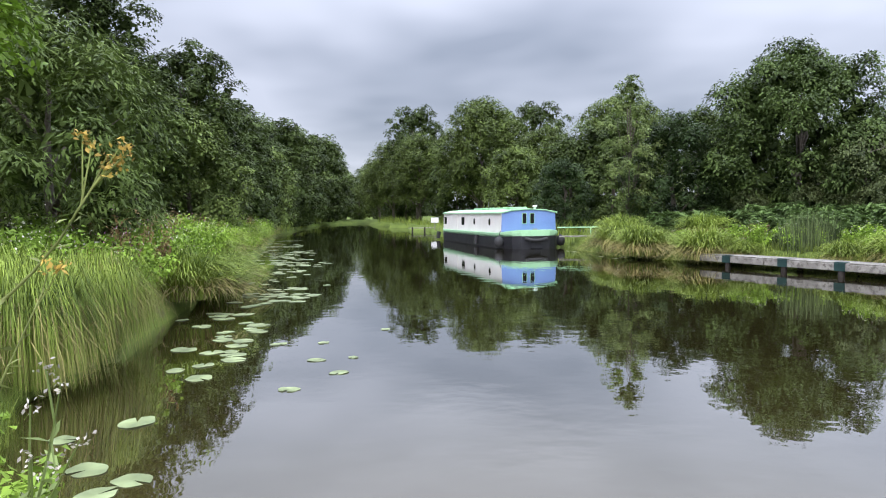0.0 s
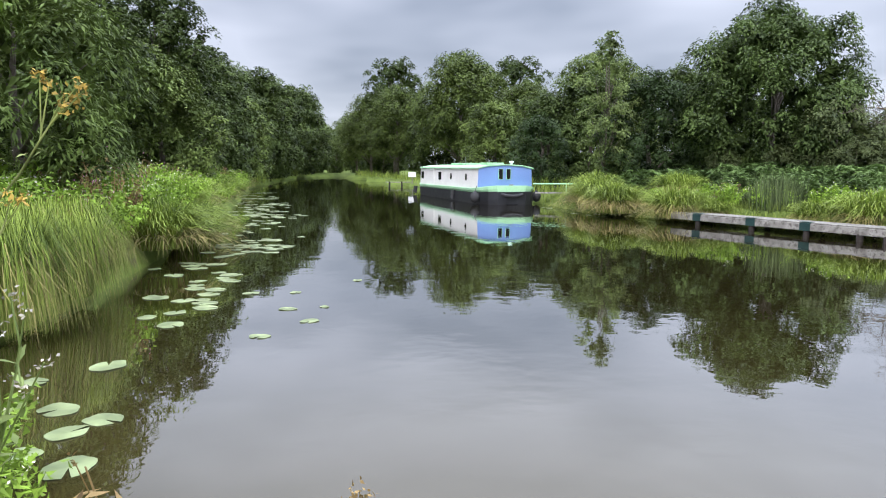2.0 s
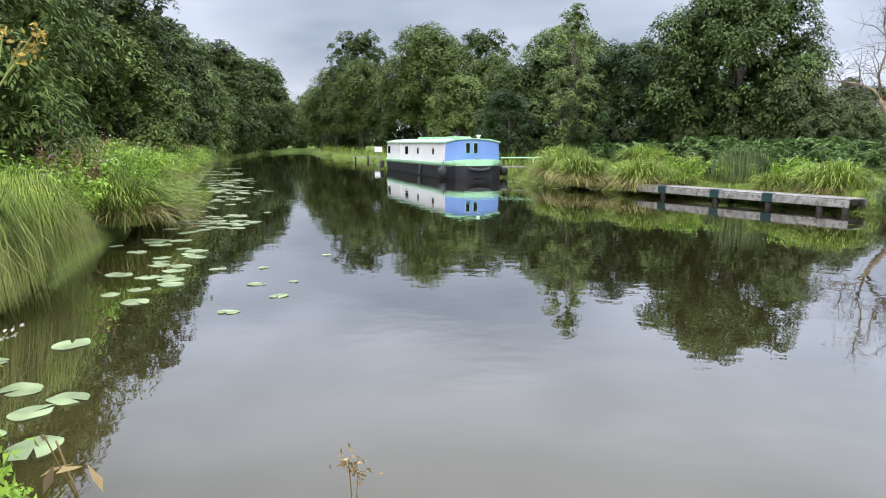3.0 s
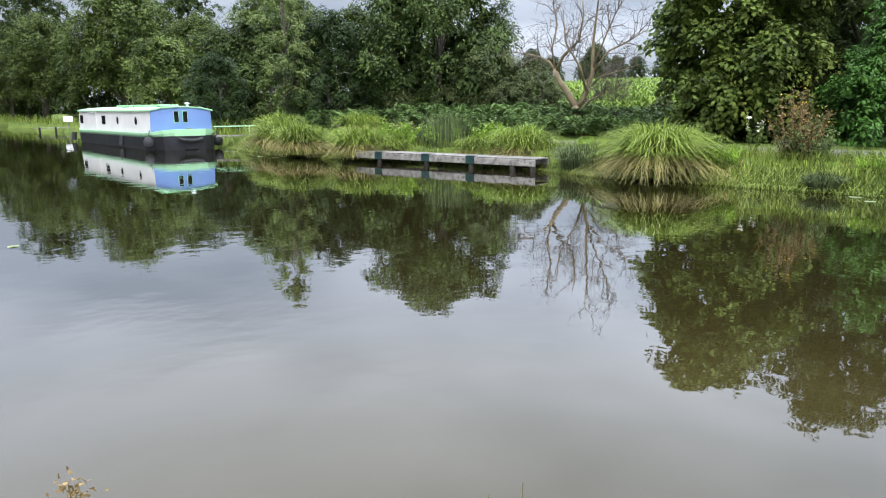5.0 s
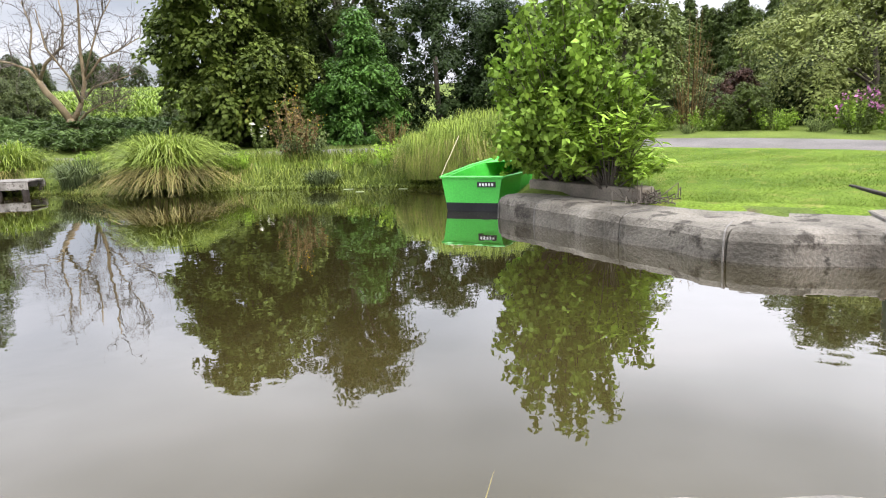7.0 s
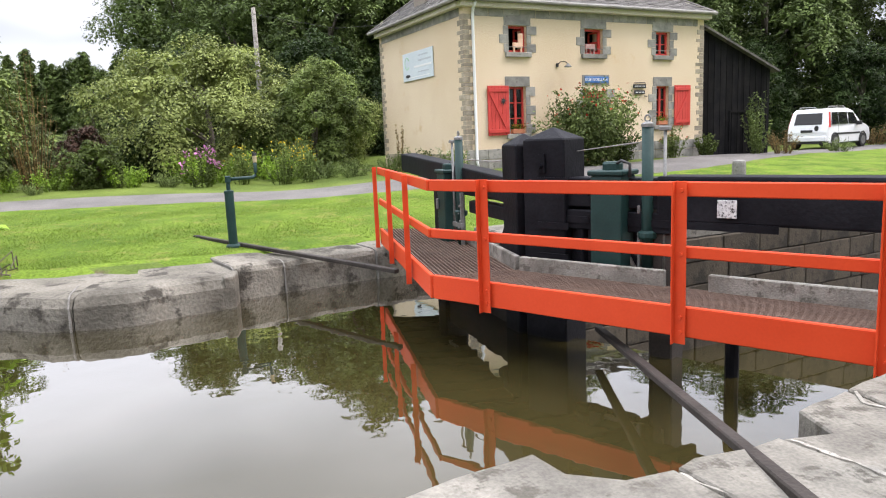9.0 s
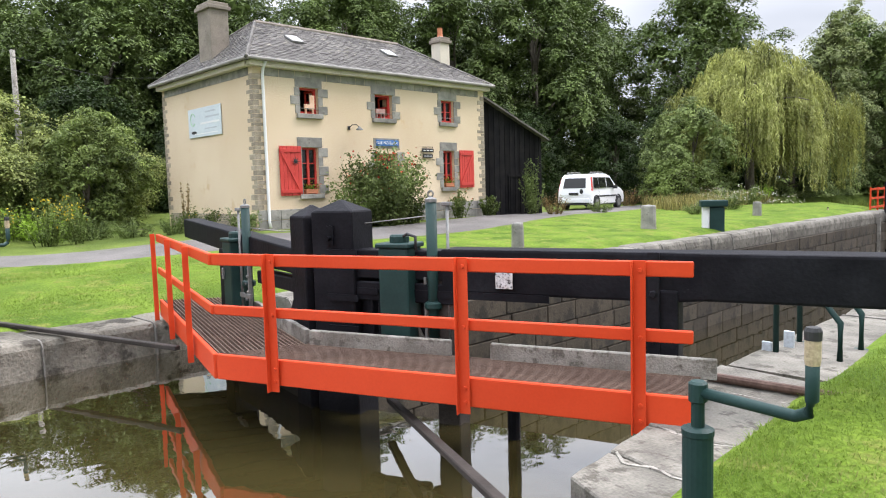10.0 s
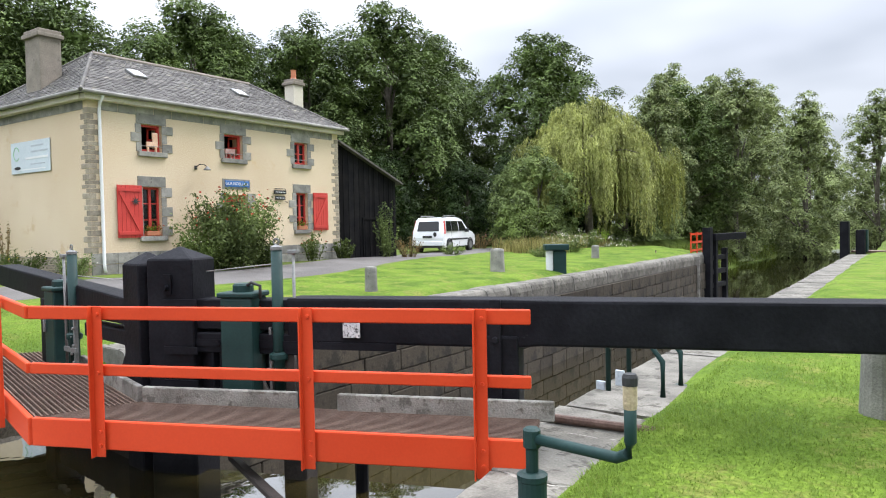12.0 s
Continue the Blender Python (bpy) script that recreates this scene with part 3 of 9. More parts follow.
def sheet(name, xs, ys, height, keep=None):
    gx, gy = np.meshgrid(xs, ys, indexing="ij")
    z = height(gx, gy)
    v = np.stack([gx, gy, z], -1).reshape(-1, 3)
    ny = len(ys)
    i, j = np.meshgrid(np.arange(len(xs) - 1), np.arange(ny - 1), indexing="ij")
    a = (i * ny + j).ravel()
    q = np.stack([a, a + ny, a + ny + 1, a + 1], 1)
    if keep is not None:
        q = q[keep(v[q].mean(1))]
    me = bpy.data.meshes.new(name)
    me.from_pydata(v.tolist(), [], q.tolist())
    for p in me.polygons:
        p.use_smooth = True
    return me


# ---- ground, water, road ----
ground = part("ground", sheet("ground", axis(-9, 26, 0.3, 1800), axis(-40, 30, 0.34, 1800), ground_height), GROUND)
tagged(ground, "grassy canal banks and fields reaching to the horizon", "ground", kind="structure")


def flat_water(name, poly, z, label):
    m = Mesh()
    m.add([(x, y, z) for x, y in poly], [tuple(range(len(poly)))])
    me = m.data(name)
    bm = bmesh.new()
    bm.from_mesh(me)
    bmesh.ops.triangulate(bm, faces=bm.faces)
    for f in bm.faces:
        if f.normal.z < 0:
            f.normal_flip()
    bm.to_mesh(me)
    bm.free()
    ob = part(name, me, WATER)
    return tagged(ob, label, "water", kind="structure")


WIDE_POOL = [(3.45, -5.40), (1.9, -5.2), (1.9, -0.2), (-1.5, 1.4), (-4.5, 4), (-6, 8), (-8, 19), (-12, 36), (-18.5, 60), (-25, 99), (-30, 152), (-18, 152), (-11, 105),
             (-1, 72.8), (5, 52), (8, 37), (9, 30), (11.5, 26), (13.5, 22), (15, 18), (15.5, 14), (17.5, 9), (17.5, 5), (11.8, 3.6), (10.4, 1.2), (10.2, -3), (10.4, -4.25), (9.2, -4.16), (6.42, -4.03)]
pool = flat_water("water", WIDE_POOL, 0.0, "still murky brown canal water mirroring sky and trees")
low = flat_water("water", [(3.47, -5.45), lock(30.4, 0)[:2], (7.2, -60), (9.5, -100), (11, -175), (29, -175), (25, -100), (22, -62), (20, -44), lock(33, 7.6)[:2], lock(30.4, LOCK_W)[:2], (10.4, -4.32), (9.2, -4.22), (6.42, -4.09)], -2.0, "low dark water in the lock and the reach below it")


def resample(line, step):
    out = []
    for a, b in zip(line, line[1:]):
        n = max(1, int(math.dist(a, b) / step))
        out += [(a[0] + (b[0] - a[0]) * k / n, a[1] + (b[1] - a[1]) * k / n) for k in range(n)]
    return out + [line[-1]]


def smooth_line(line, times=2):
    for _ in range(times):
        out = [line[0]]
        for a, b in zip(line, line[1:]):
            out += [(a[0] * 0.75 + b[0] * 0.25, a[1] * 0.75 + b[1] * 0.25), (a[0] * 0.25 + b[0] * 0.75, a[1] * 0.25 + b[1] * 0.75)]
        line = out + [line[-1]]
    return line


def ribbon(name, line, half, lift, across=6, wobble=0.12):
    pts = resample(smooth_line(line), 0.6)
    v, f = [], []
    for k, p in enumerate(pts):
        a, b = pts[max(k - 1, 0)], pts[min(k + 1, len(pts) - 1)]
        d = Vector((b[0] - a[0], b[1] - a[1])).normalized()
        for j in range(across + 1):
            w = (j / across * 2 - 1) * (half + (wobble * noise.noise(Vector((p[0] * 0.8, p[1] * 0.8, j * 3.0))) if j in (0, across) else 0))
            x, y = p[0] + d.y * w, p[1] - d.x * w
            edge = 0.04 if j in (0, across) else 0
            v.append((x, y, max(gz(x, y), float(land(np.array([x]), np.array([y]))[0]) - 0.05) + lift - edge))
    for k in range(len(pts) - 1):
        for j in range(across):
            i = k * (across + 1) + j
            f.append((i, i + 1, i + across + 2, i + across + 1))
    return Mesh().add(v, f).data(name, smooth=True)


road = part("road", ribbon("road", ROAD_LINE, 1.45, 0.03), ROAD)
tagged(road, "pale grey gravel towpath running along the canal", "road", kind="structure")

# mown lawns, laid just over the ground
LAWN_EAST = [(12.3, 3.9), (10.95, 1.5), (10.55, 0.6), (10.62, -0.1), (10.55, -0.8), (10.5, -1.4), (10.6, -2.7), (10.65, -3.6), (10.85, -6), (11.4, -14), (12.3, -24), (13.6, -37), (17, -41), (19, -38), (21, -28), (19, -22), (16.2, -16.5), (15.2, -12), (15.7, -8), (17.1, -4.5), (18.9, -1), (19.9, 3), (19.4, 7), (17.9, 11.5), (15.9, 17), (14.4, 20), (13.3, 17), (14.9, 12), (16, 9), (16.2, 6.5), (14.5, 4.4)]
LAWN_WEST = [(2.27, -3.62), (2.41, -4.2), (2.5, -4.87), (2.57, -5.4), (2.67, -6.43), (3.08, -9.7), (3.65, -17), (5.25, -35), (5.6, -52), (-4, -52), (-9, -30), (-9, -6), (-5, -2), (0.4, -2.6), (1.75, -3.3)]


def lawn(label, poly, step):
    xs = np.arange(min(p[0] for p in poly) - 1, max(p[0] for p in poly) + 1, step)
    ys = np.arange(min(p[1] for p in poly) - 1, max(p[1] for p in poly) + 1, step)

    def h(x, y):
        d = signed(x, y, poly)
        return np.where(y > 4.4, ground_height(x, y), land(x, y)) + 0.022 - np.clip(d + 0.02, 0, 0.8) * 0.4 + 0.012 * np.sin(x * 2.1 + y) * np.sin(y * 1.7)
    me = sheet("lawn", xs, ys, h, keep=lambda c: signed(c[:, 0], c[:, 1], poly) < 0.6)
    ob = part("lawn", me, LAWN)
    return tagged(ob, label, "lawn", kind="structure")


lawn_east = lawn("short mown bright green lawn beside the lock and towpath", LAWN_EAST, 0.3)
lawn_west = lawn("short mown bright green lawn along the lock quay", LAWN_WEST, 0.25)


# ---- quays and lock walls ----
def coping(name, label, line, depth, z0, z1, material, thick=0.0, seed=1, lengths=(0.9, 1.6), worn=0.05, front_round=0.10, joints=True):
    """A row of heavy stones along a line; the water lies to the right of the way along it."""
    quay = tagged(new(name), label, "quay", kind="structure")
    rnd = random.Random(seed)
    pts = resample(line, 0.15)
    stops, acc, k0 = [0], 0.0, rnd.uniform(*lengths)
    for k in range(1, len(pts)):
        acc += math.dist(pts[k], pts[k - 1])
        if acc > k0:
            stops.append(k); acc = 0; k0 = rnd.uniform(*lengths)
    if stops[-1] != len(pts) - 1:
        stops.append(len(pts) - 1)
    for a, b in zip(stops, stops[1:]):
        seg = pts[a:b + 1]
        n = len(seg)
        rings = []
        lift = rnd.uniform(-0.012, 0.012)
        out = rnd.uniform(-0.02, 0.02)
        for i, p in enumerate(seg):
            q0, q1 = pts[max(a + i - 1, 0)], pts[min(a + i + 1, len(pts) - 1)]
            d = Vector((q1[0] - q0[0], q1[1] - q0[1])).normalized()
            gap = 0.012 if i == 0 else (-0.012 if i == n - 1 else 0)
            r = Vector((-d.y, d.x))
            chip = worn * noise.noise(Vector((p[0] * 2.2, p[1] * 2.2, seed)))
            e = 0.03 if i in (0, n - 1) else 0.0
            c = Vector(p) + d * gap
            fr = front_round
            ring = []
            for off, z in ((out - 0.02 + chip, z0), (out + chip - e, z0 + (z1 - z0) * 0.55), (out - fr * 0.25 + chip - e, z1 - fr * 0.8), (out - fr * 0.7 + chip, z1 - fr * 0.22 - e * 0.5), (out - fr * 1.5, z1 + lift - e * 0.3), (-depth, z1 + lift - e * 0.3), (-depth, z0)):
                w = c + r * off
                ring.append((w.x, w.y, z))
            rings.append(ring)
        part("stone", Mesh().loft(rings), material, quay, smooth=False)
        if joints:
            d = Vector((seg[-1][0] - seg[-2][0], seg[-1][1] - seg[-2][1])).normalized()
            r = Vector((-d.y, d.x))
            thin = []
            for g in (-0.009, 0.009):
                c = Vector(seg[-1]) + d * g
                thin.append([(*(c + r * off), z) for off, z in ((-0.05, z0), (-0.012, z0 + (z1 - z0) * 0.55), (-0.012 - front_round * 0.25, z1 - front_round * 0.8), (-0.012 - front_round * 0.7, z1 - front_round * 0.24), (-front_round * 1.5, z1 - 0.007), (-depth, z1 - 0.007), (-depth, z0))])
            part("lime_joint", Mesh().loft(thin), JOINT if joints == "lime" else MORTAR, quay)
    return quay


quay_east = coping("quay_east", "rounded heavy grey granite kerb stones of a canal basin, stained", [(9.98, -4.6), (9.85, -3.6), (9.72, -2.6), (9.49, -1.46)], 1.1, -1.2, 0.43, STONE, seed=3)
quay_basin = coping("quay_basin", "massive rounded weathered granite basin edge with pale joints", [(9.09, -1.38), (8.94, -0.65), (8.83, -0.1), (8.86, 0.35), (9.3, 0.95), (9.95, 2.08), (10.69, 3.27), (11.3, 4.25)], 0.72, -1.2, 0.395, STONE, seed=5, lengths=(1.2, 1.9), front_round=0.17, worn=0.10)
part("stone", Mesh().prism([(9.7, -1.36), (9.56, -0.6), (9.46, -0.05), (9.5, 0.15), (9.85, 0.65), (10.5, 1.75), (11.25, 2.95), (11.8, 3.85), (12.4, 3.6), (11.4, 1.6), (10.9, 0.5), (10.9, -1.36)], 0.05, 0.382), STONE, quay_basin)
part("stone", Mesh().prism([(9.12, -1.30), (9.16, -1.42), (9.5, -1.50), (10.6, -1.56), (10.6, -1.2), (9.9, -1.2)], -1.2, 0.385), STONE, quay_basin, bevel=0.03)
NEAR_STONES = [[(2.3, 0.75), (2.92, -0.6), (3.0, -1.0), (1.3, -1.1), (1.2, 0.3)], [(3.0, -1.02), (3.18, -2.13), (2.95, -2.19), (2.77, -2.36), (2.78, -2.59), (1.5, -2.70), (1.3, -1.12)], [(2.78, -2.61), (2.81, -2.74), (2.79, -3.0), (2.81, -3.22), (1.75, -3.40), (1.5, -2.72)],
               [(2.81, -3.24), (2.75, -3.45), (3.0, -3.55), (3.09, -3.98), (2.2, -3.90), (1.75, -3.42)], [(3.09, -4.0), (3.2, -4.5), (2.40, -4.6), (2.2, -3.92)], [(3.2, -4.52), (3.3, -5.0), (3.45, -5.5), (2.5, -5.6), (2.40, -4.62)], [(3.45, -5.52), (3.66, -6.22), (2.6, -6.3), (2.5, -5.62)]]
quay_near = tagged(new("quay_near"), "pale worn granite quay stones with broken edges and lime joints", "quay", kind="structure")


def ragged(poly, amp, seed):
    out = []
    for p in resample(poly + poly[:1], 0.14)[:-1]:
        q = Vector((p[0] * 3.1, p[1] * 3.1, seed))
        out.append((p[0] + amp * noise.noise(q), p[1] + amp * noise.noise(q + Vector((9, 4, 2)))))
    return out


for k, q in enumerate(NEAR_STONES):
    part("stone", Mesh().prism(ragged(q, 0.05, 1.7), -1.2, 0.496 + 0.006 * (k % 3)), PALE_STONE, quay_near, bevel=0.010)
for k, q in enumerate(NEAR_STONES[1:]):
    line = resample([q[0], q[-1]], 0.03)[2:]
    pts = [(p[0] + 0.05 * noise.noise(Vector((p[0] * 5, p[1] * 5, 3))), p[1] + 0.10 * noise.noise(Vector((p[0] * 5, p[1] * 5, 8))) + 0.012 * noise.noise(Vector((p[0] * 25, p[1] * 25, 2)))) for p in line]
    wd = [max(0.002, 0.013 + 0.016 * noise.noise(Vector((p[0] * 9, p[1] * 9, 1))) + 0.012 * noise.noise(Vector((p[0] * 40, p[1] * 40, 5)))) for p in pts]
    poly = [(p[0], p[1] + w) for p, w in zip(pts, wd)] + [(p[0], p[1] - w * 0.6) for p, w in zip(pts[::-1], wd[::-1])]
    part("lime_joint", Mesh().prism(poly, 0.40, 0.503), JOINT, quay_near, "white lime mortar joint")
# the chamber's copings
lock_near = coping("lock_coping_near", "pale granite coping of the lock's grassy side", [lock(0.05, 0)[:2], lock(30.6, 0)[:2]], 0.92, 0.0, 0.50, PALE_STONE, seed=21, lengths=(1.1, 1.9), worn=0.03, front_round=0.05)
lock_far = coping("lock_coping_far", "weathered granite coping with rounded nosing along the lock", [lock(30.7, LOCK_W)[:2], lock(-0.3, LOCK_W)[:2]], 0.8, 0.02, 0.50, PALE_STONE, seed=23, lengths=(1.1, 1.9), worn=0.03, front_round=0.12)


def lock_wall(name, label, w, face, s0, s1, z0, courses, seed):
    wall = tagged(new(name), label, "wall", kind="structure")
    core = Mesh()
    a, b = lock(s0, w + face * 0.06), lock(s1, w + face * 0.06)
    core.bar((a[0], a[1], (z0 + 0.02) / 2), (b[0], b[1], (z0 + 0.02) / 2), 0.1, 0.02 - z0)
    part("backing", core, LOCK_CORE, wall)
    rnd = random.Random(seed)
    ang = math.degrees(math.atan2(LOCK_D[1], LOCK_D[0]))
    shapes = []
    for k in range(5):
        L = 0.8 + 0.16 * k
        shapes.append((L, Mesh().box((L / 2, 0, 0.21), (L - 0.02, 0.16, 0.405)).data("stone_block", bevel=0.014)))
    zc = 0.0
    for c in range(courses):
        zc -= 0.42
        s = s0 - rnd.uniform(0, 0.5)
        while s < s1:
            L, me = rnd.choice(shapes)
            p = lock(s, w + rnd.uniform(-0.010, 0.010), zc + 0.005)
            if s > s0 - 0.6:
                part("stone_block", me, LOCK_STONE, wall, at=pose(*p, 0, 0, ang))
            s += L
    return wall


wall_far = lock_wall("lock_wall_far", "dark wet coursed stone wall of the lock chamber", LOCK_W + 0.02, 1, 0.2, 30.2, -3.2, 6, 31)
near_face = tagged(part("lock_wall_near", Mesh().bar(lock(0.1, -0.12, -1.55), lock(30.5, -0.12, -1.55), 0.2, 3.1), LOCK_CORE), "dark stone wall under the near coping", "wall", kind="structure")
sill = tagged(part("lock_sill", Mesh().bar((3.3, -5.42, -1.75), (6.35, -4.08, -1.75), 0.3, 3.0).bar((6.35, -4.08, -1.75), (9.5, -4.22, -1.75), 0.3, 3.0), LOCK_CORE), "dark masonry sill under the gates", "wall", kind="structure")
wing = coping("wing_wall", "granite wing wall below the lower gates", [(17.0, -41.6), lock(33.2, 6.9)[:2], lock(30.75, LOCK_W + 0.02)[:2]], 0.8, -3, 0.45, PALE_STONE, seed=41, lengths=(0.9, 1.3), front_round=0.06)


# ---- gates and footbridge ----
def along(a, b, d, z=0.0, side=0.0):
    """d metres from a towards b, side metres to the right of that way."""
    v = Vector((b[0] - a[0], b[1] - a[1])).normalized()
    return (a[0] + v.x * d + v.y * side, a[1] + v.y * d - v.x * side, z)


def bolt(mesh, p, d, r=0.022, h=0.02):
    d = Vector(d).normalized()
    mesh.tube([Vector(p), Vector(p) + d * h], [r, r * 0.8], 6)


MITRE, HEEL_R, END_R = (7.12, -4.60), (4.10, -6.02), (0.2, -7.86)
END_L = (12.05, -4.72)
bridge = thing("lock_footbridge", "orange-red steel footbridge with railings and rusty grating deck on lock gates", "footbridge")
KNEE, R_END, L_END = (7.27, -3.24), (3.32, -5.28), (11.42, -3.97)
UP = 0.49


def rail_run(a, b, posts, ext0, ext1):
    L = math.dist(a, b)
    part("edge_beam", Mesh().bar(along(a, b, ext0, UP - 0.115), along(a, b, L + ext1, UP - 0.115), 0.05, 0.25), ORANGE, bridge, bevel=0.008)
    part("top_rail", Mesh().bar(along(a, b, ext0, 1.435, 0.0), along(a, b, L + ext1, 1.435, 0.0), 0.045, 0.115), ORANGE, bridge, bevel=0.008)
    part("middle_rail", Mesh().bar(along(a, b, ext0, 0.94, 0.0), along(a, b, L + ext1, 0.94, 0.0), 0.045, 0.095), ORANGE, bridge, bevel=0.008)
    v = Vector((b[0] - a[0], b[1] - a[1], 0)).normalized()
    for d in posts:
        m = Mesh()
        # an angle iron: a flange along the rail and a web out from it
        p0, p1 = along(a, b, d, 0.20, OUT * 0.055), along(a, b, d, 1.50, OUT * 0.055)
        ang = math.degrees(math.atan2(v.y, v.x))
        rot = pose(0, 0, 0, 0, 0, ang).to_3x3()
        mid = ((p0[0] + p1[0]) / 2, (p0[1] + p1[1]) / 2, 0.85)
        m.box(mid, (0.10, 0.012, 1.30), rot)
        w = along(a, b, d - 0.044, 0.85, OUT * 0.085)
        m.box((w[0], w[1], 0.85), (0.012, 0.06, 1.30), rot)
        post = part("post", m, ORANGE, bridge, bevel=0.003)
        nrm = Vector((v.y, -v.x, 0)) * OUT
        for z in (0.30, 0.42, 0.93, 1.43):
            bo = Mesh()
            bolt(bo, along(a, b, d + 0.012, z, OUT * 0.060), nrm, 0.018, 0.016)
            part("bolt", bo, ORANGE, post)


OUT = 1.0
rail_run(KNEE, R_END, (0.75, 2.67, 4.07), 0.03, 0.0)
OUT = -1.0
rail_run(KNEE, L_END, (1.08, 2.55, 4.16), -0.02, 0.0)


def deck(name, corners, bars_along, step):
    """An open grating: bars across a frame."""
    a, b, c, d = (Vector((*p, UP)) for p in corners)
    m = Mesh()
    n = int((d - a).length / step)
    for k in range(n + 1):
        t = k / n
        m.bar(a.lerp(d, t) - Vector((0, 0, 0.012)), b.lerp(c, t) - Vector((0, 0, 0.012)), 0.012, 0.03)
    L = (b - a).length
    n = int(L / 0.11)
    for k in range(n + 1):
        t = k / n
        m.bar(a.lerp(b, t) - Vector((0, 0, 0.018)), d.lerp(c, t) - Vector((0, 0, 0.018)), 0.008, 0.02)
    deck_part = part(name, m, RUST, bridge, "rusty brown open steel grating")
    under = [p - Vector((0, 0, 0.036)) for p in (a, b, c, d)]
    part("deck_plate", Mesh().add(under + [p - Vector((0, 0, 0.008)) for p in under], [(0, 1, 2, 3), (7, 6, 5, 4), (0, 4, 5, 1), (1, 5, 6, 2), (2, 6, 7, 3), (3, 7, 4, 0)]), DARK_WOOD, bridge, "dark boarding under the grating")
    for t in np.linspace(0.02, 0.98, 7):
        u = Mesh()
        u.bar(a.lerp(b, t) - Vector((0, 0, 0.08)), d.lerp(c, t) - Vector((0, 0, 0.08)), 0.06, 0.09)
        part("bearer", u, TAR, bridge)


K_BACK = (7.02, -4.13)
R_BACK = (3.60, -5.85)
L_BACK = (10.9, -4.86)
deck("deck", [KNEE, R_END, R_BACK, K_BACK], True, 0.045)
deck("deck", [KNEE, L_END, L_BACK, K_BACK], True, 0.045)
for a, b, d0, d1 in ((K_BACK, R_BACK, 0.03, 1.62), (K_BACK, R_BACK, 2.02, 3.95), (K_BACK, L_BACK, 0.02, 0.55), (K_BACK, L_BACK, 0.55, 2.3)):
    part("kick_board", Mesh().bar(along(a, b, d0, UP + 0.065), along(a, b, d1, UP + 0.065), 0.06, 0.17), OLD_WOOD, bridge, "weathered grey timber kick board", bevel=0.008)

gate = thing("lock_gate", "black tarred timber lock gate with long balance beam over the quay", "lock gate", group="lock gates")
LEAF = math.dist(MITRE, HEEL_R)


def beam(a, b, z0, z1, w0, h0, w1, h1, step_at=None, material=TAR, parent=None):
    a, b = Vector(a), Vector(b)
    d = (b - a).normalized()
    side = Vector((d.y, -d.x))
    rings = []
    L = (b - a).length
    stops = [0, L] if step_at is None else [0, step_at - 0.12, step_at + 0.12, L]
    for s in stops:
        t = s / L
        big = 0 if step_at is None else (1 if s > step_at else 0)
        w, h = (w1, h1) if big else (w0, h0)
        top = z0 + (z1 - z0) * t
        c = a + d * s
        rings.append([(c.x + side.x * w / 2 * i, c.y + side.y * w / 2 * i, top - h * j) for i, j in ((-1, 0), (1, 0), (1, 1), (-1, 1))])
    return part("balance_beam", Mesh().loft(rings), material, parent, bevel=0.025)


beam_r = beam(along(HEEL_R, MITRE, 2.05)[:2], END_R, 1.47, 1.47, 0.30, 0.43, 0.40, 0.40, 1.95 + 0.35, parent=gate)
for d, w in ((0.0, 0.36),):
    p = along(HEEL_R, MITRE, d)
    rot = math.degrees(math.atan2(MITRE[1] - HEEL_R[1], MITRE[0] - HEEL_R[0]))
    part("heel_post", Mesh().box((p[0], p[1], -0.1), (w, 0.34, 2.5), pose(0, 0, 0, 0, 0, rot).to_3x3()), TAR, gate, bevel=0.02)
ang_r = math.degrees(math.atan2(MITRE[1] - HEEL_R[1], MITRE[0] - HEEL_R[0]))


def capped_post(parent, c, w, d, z0, z1, cap, ang):
    r = pose(c[0], c[1], 0, 0, 0, ang)
    m = Mesh()
    ring = [(-w / 2, -d / 2), (w / 2, -d / 2), (w / 2, d / 2), (-w / 2, d / 2)]
    v = [r @ Vector((x, y, z)) for z in (z0, z1) for x, y in ring] + [r @ Vector((0, 0, z1 + cap))]
    m.add(v, [(0, 1, 5, 4), (1, 2, 6, 5), (2, 3, 7, 6), (3, 0, 4, 7), (3, 2, 1, 0), (4, 5, 8), (5, 6, 8), (6, 7, 8), (7, 4, 8)])
    return part("mitre_post", m, TAR, parent, "tall black timber post with a pyramid cap", bevel=0.012)


post_r = capped_post(gate, (7.08, -4.62), 0.52, 0.40, -0.9, 1.85, 0.13, ang_r)
for z in (1.42, 0.95, 0.62):
    iron = Mesh()
    iron.bar(along(HEEL_R, MITRE, LEAF - 0.36, z, -0.222), along(HEEL_R, MITRE, LEAF + 0.02, z, -0.222), 0.012, 0.07)
    part("iron_strap", iron, TAR, gate)
lp = Mesh()
c = along(HEEL_R, MITRE, LEAF - 0.03, 1.60, -0.205)
lp.box(c, (0.09, 0.03, 0.20), pose(0, 0, 0, 0, 0, ang_r).to_3x3())
bolt(lp, along(HEEL_R, MITRE, LEAF - 0.03, 1.57, -0.215), (-0.42, 0.9, 0), 0.03, 0.05)
part("lifting_plate", lp, TAR, gate)
for z in (1.30, 1.02):
    for d in (0.25, 0.55, 0.85):
        lp = Mesh()
        bolt(lp, along(HEEL_R, MITRE, LEAF - d, z, -0.14), (-0.42, 0.9, 0), 0.032, 0.035)
        part("bolt", lp, TAR, gate)
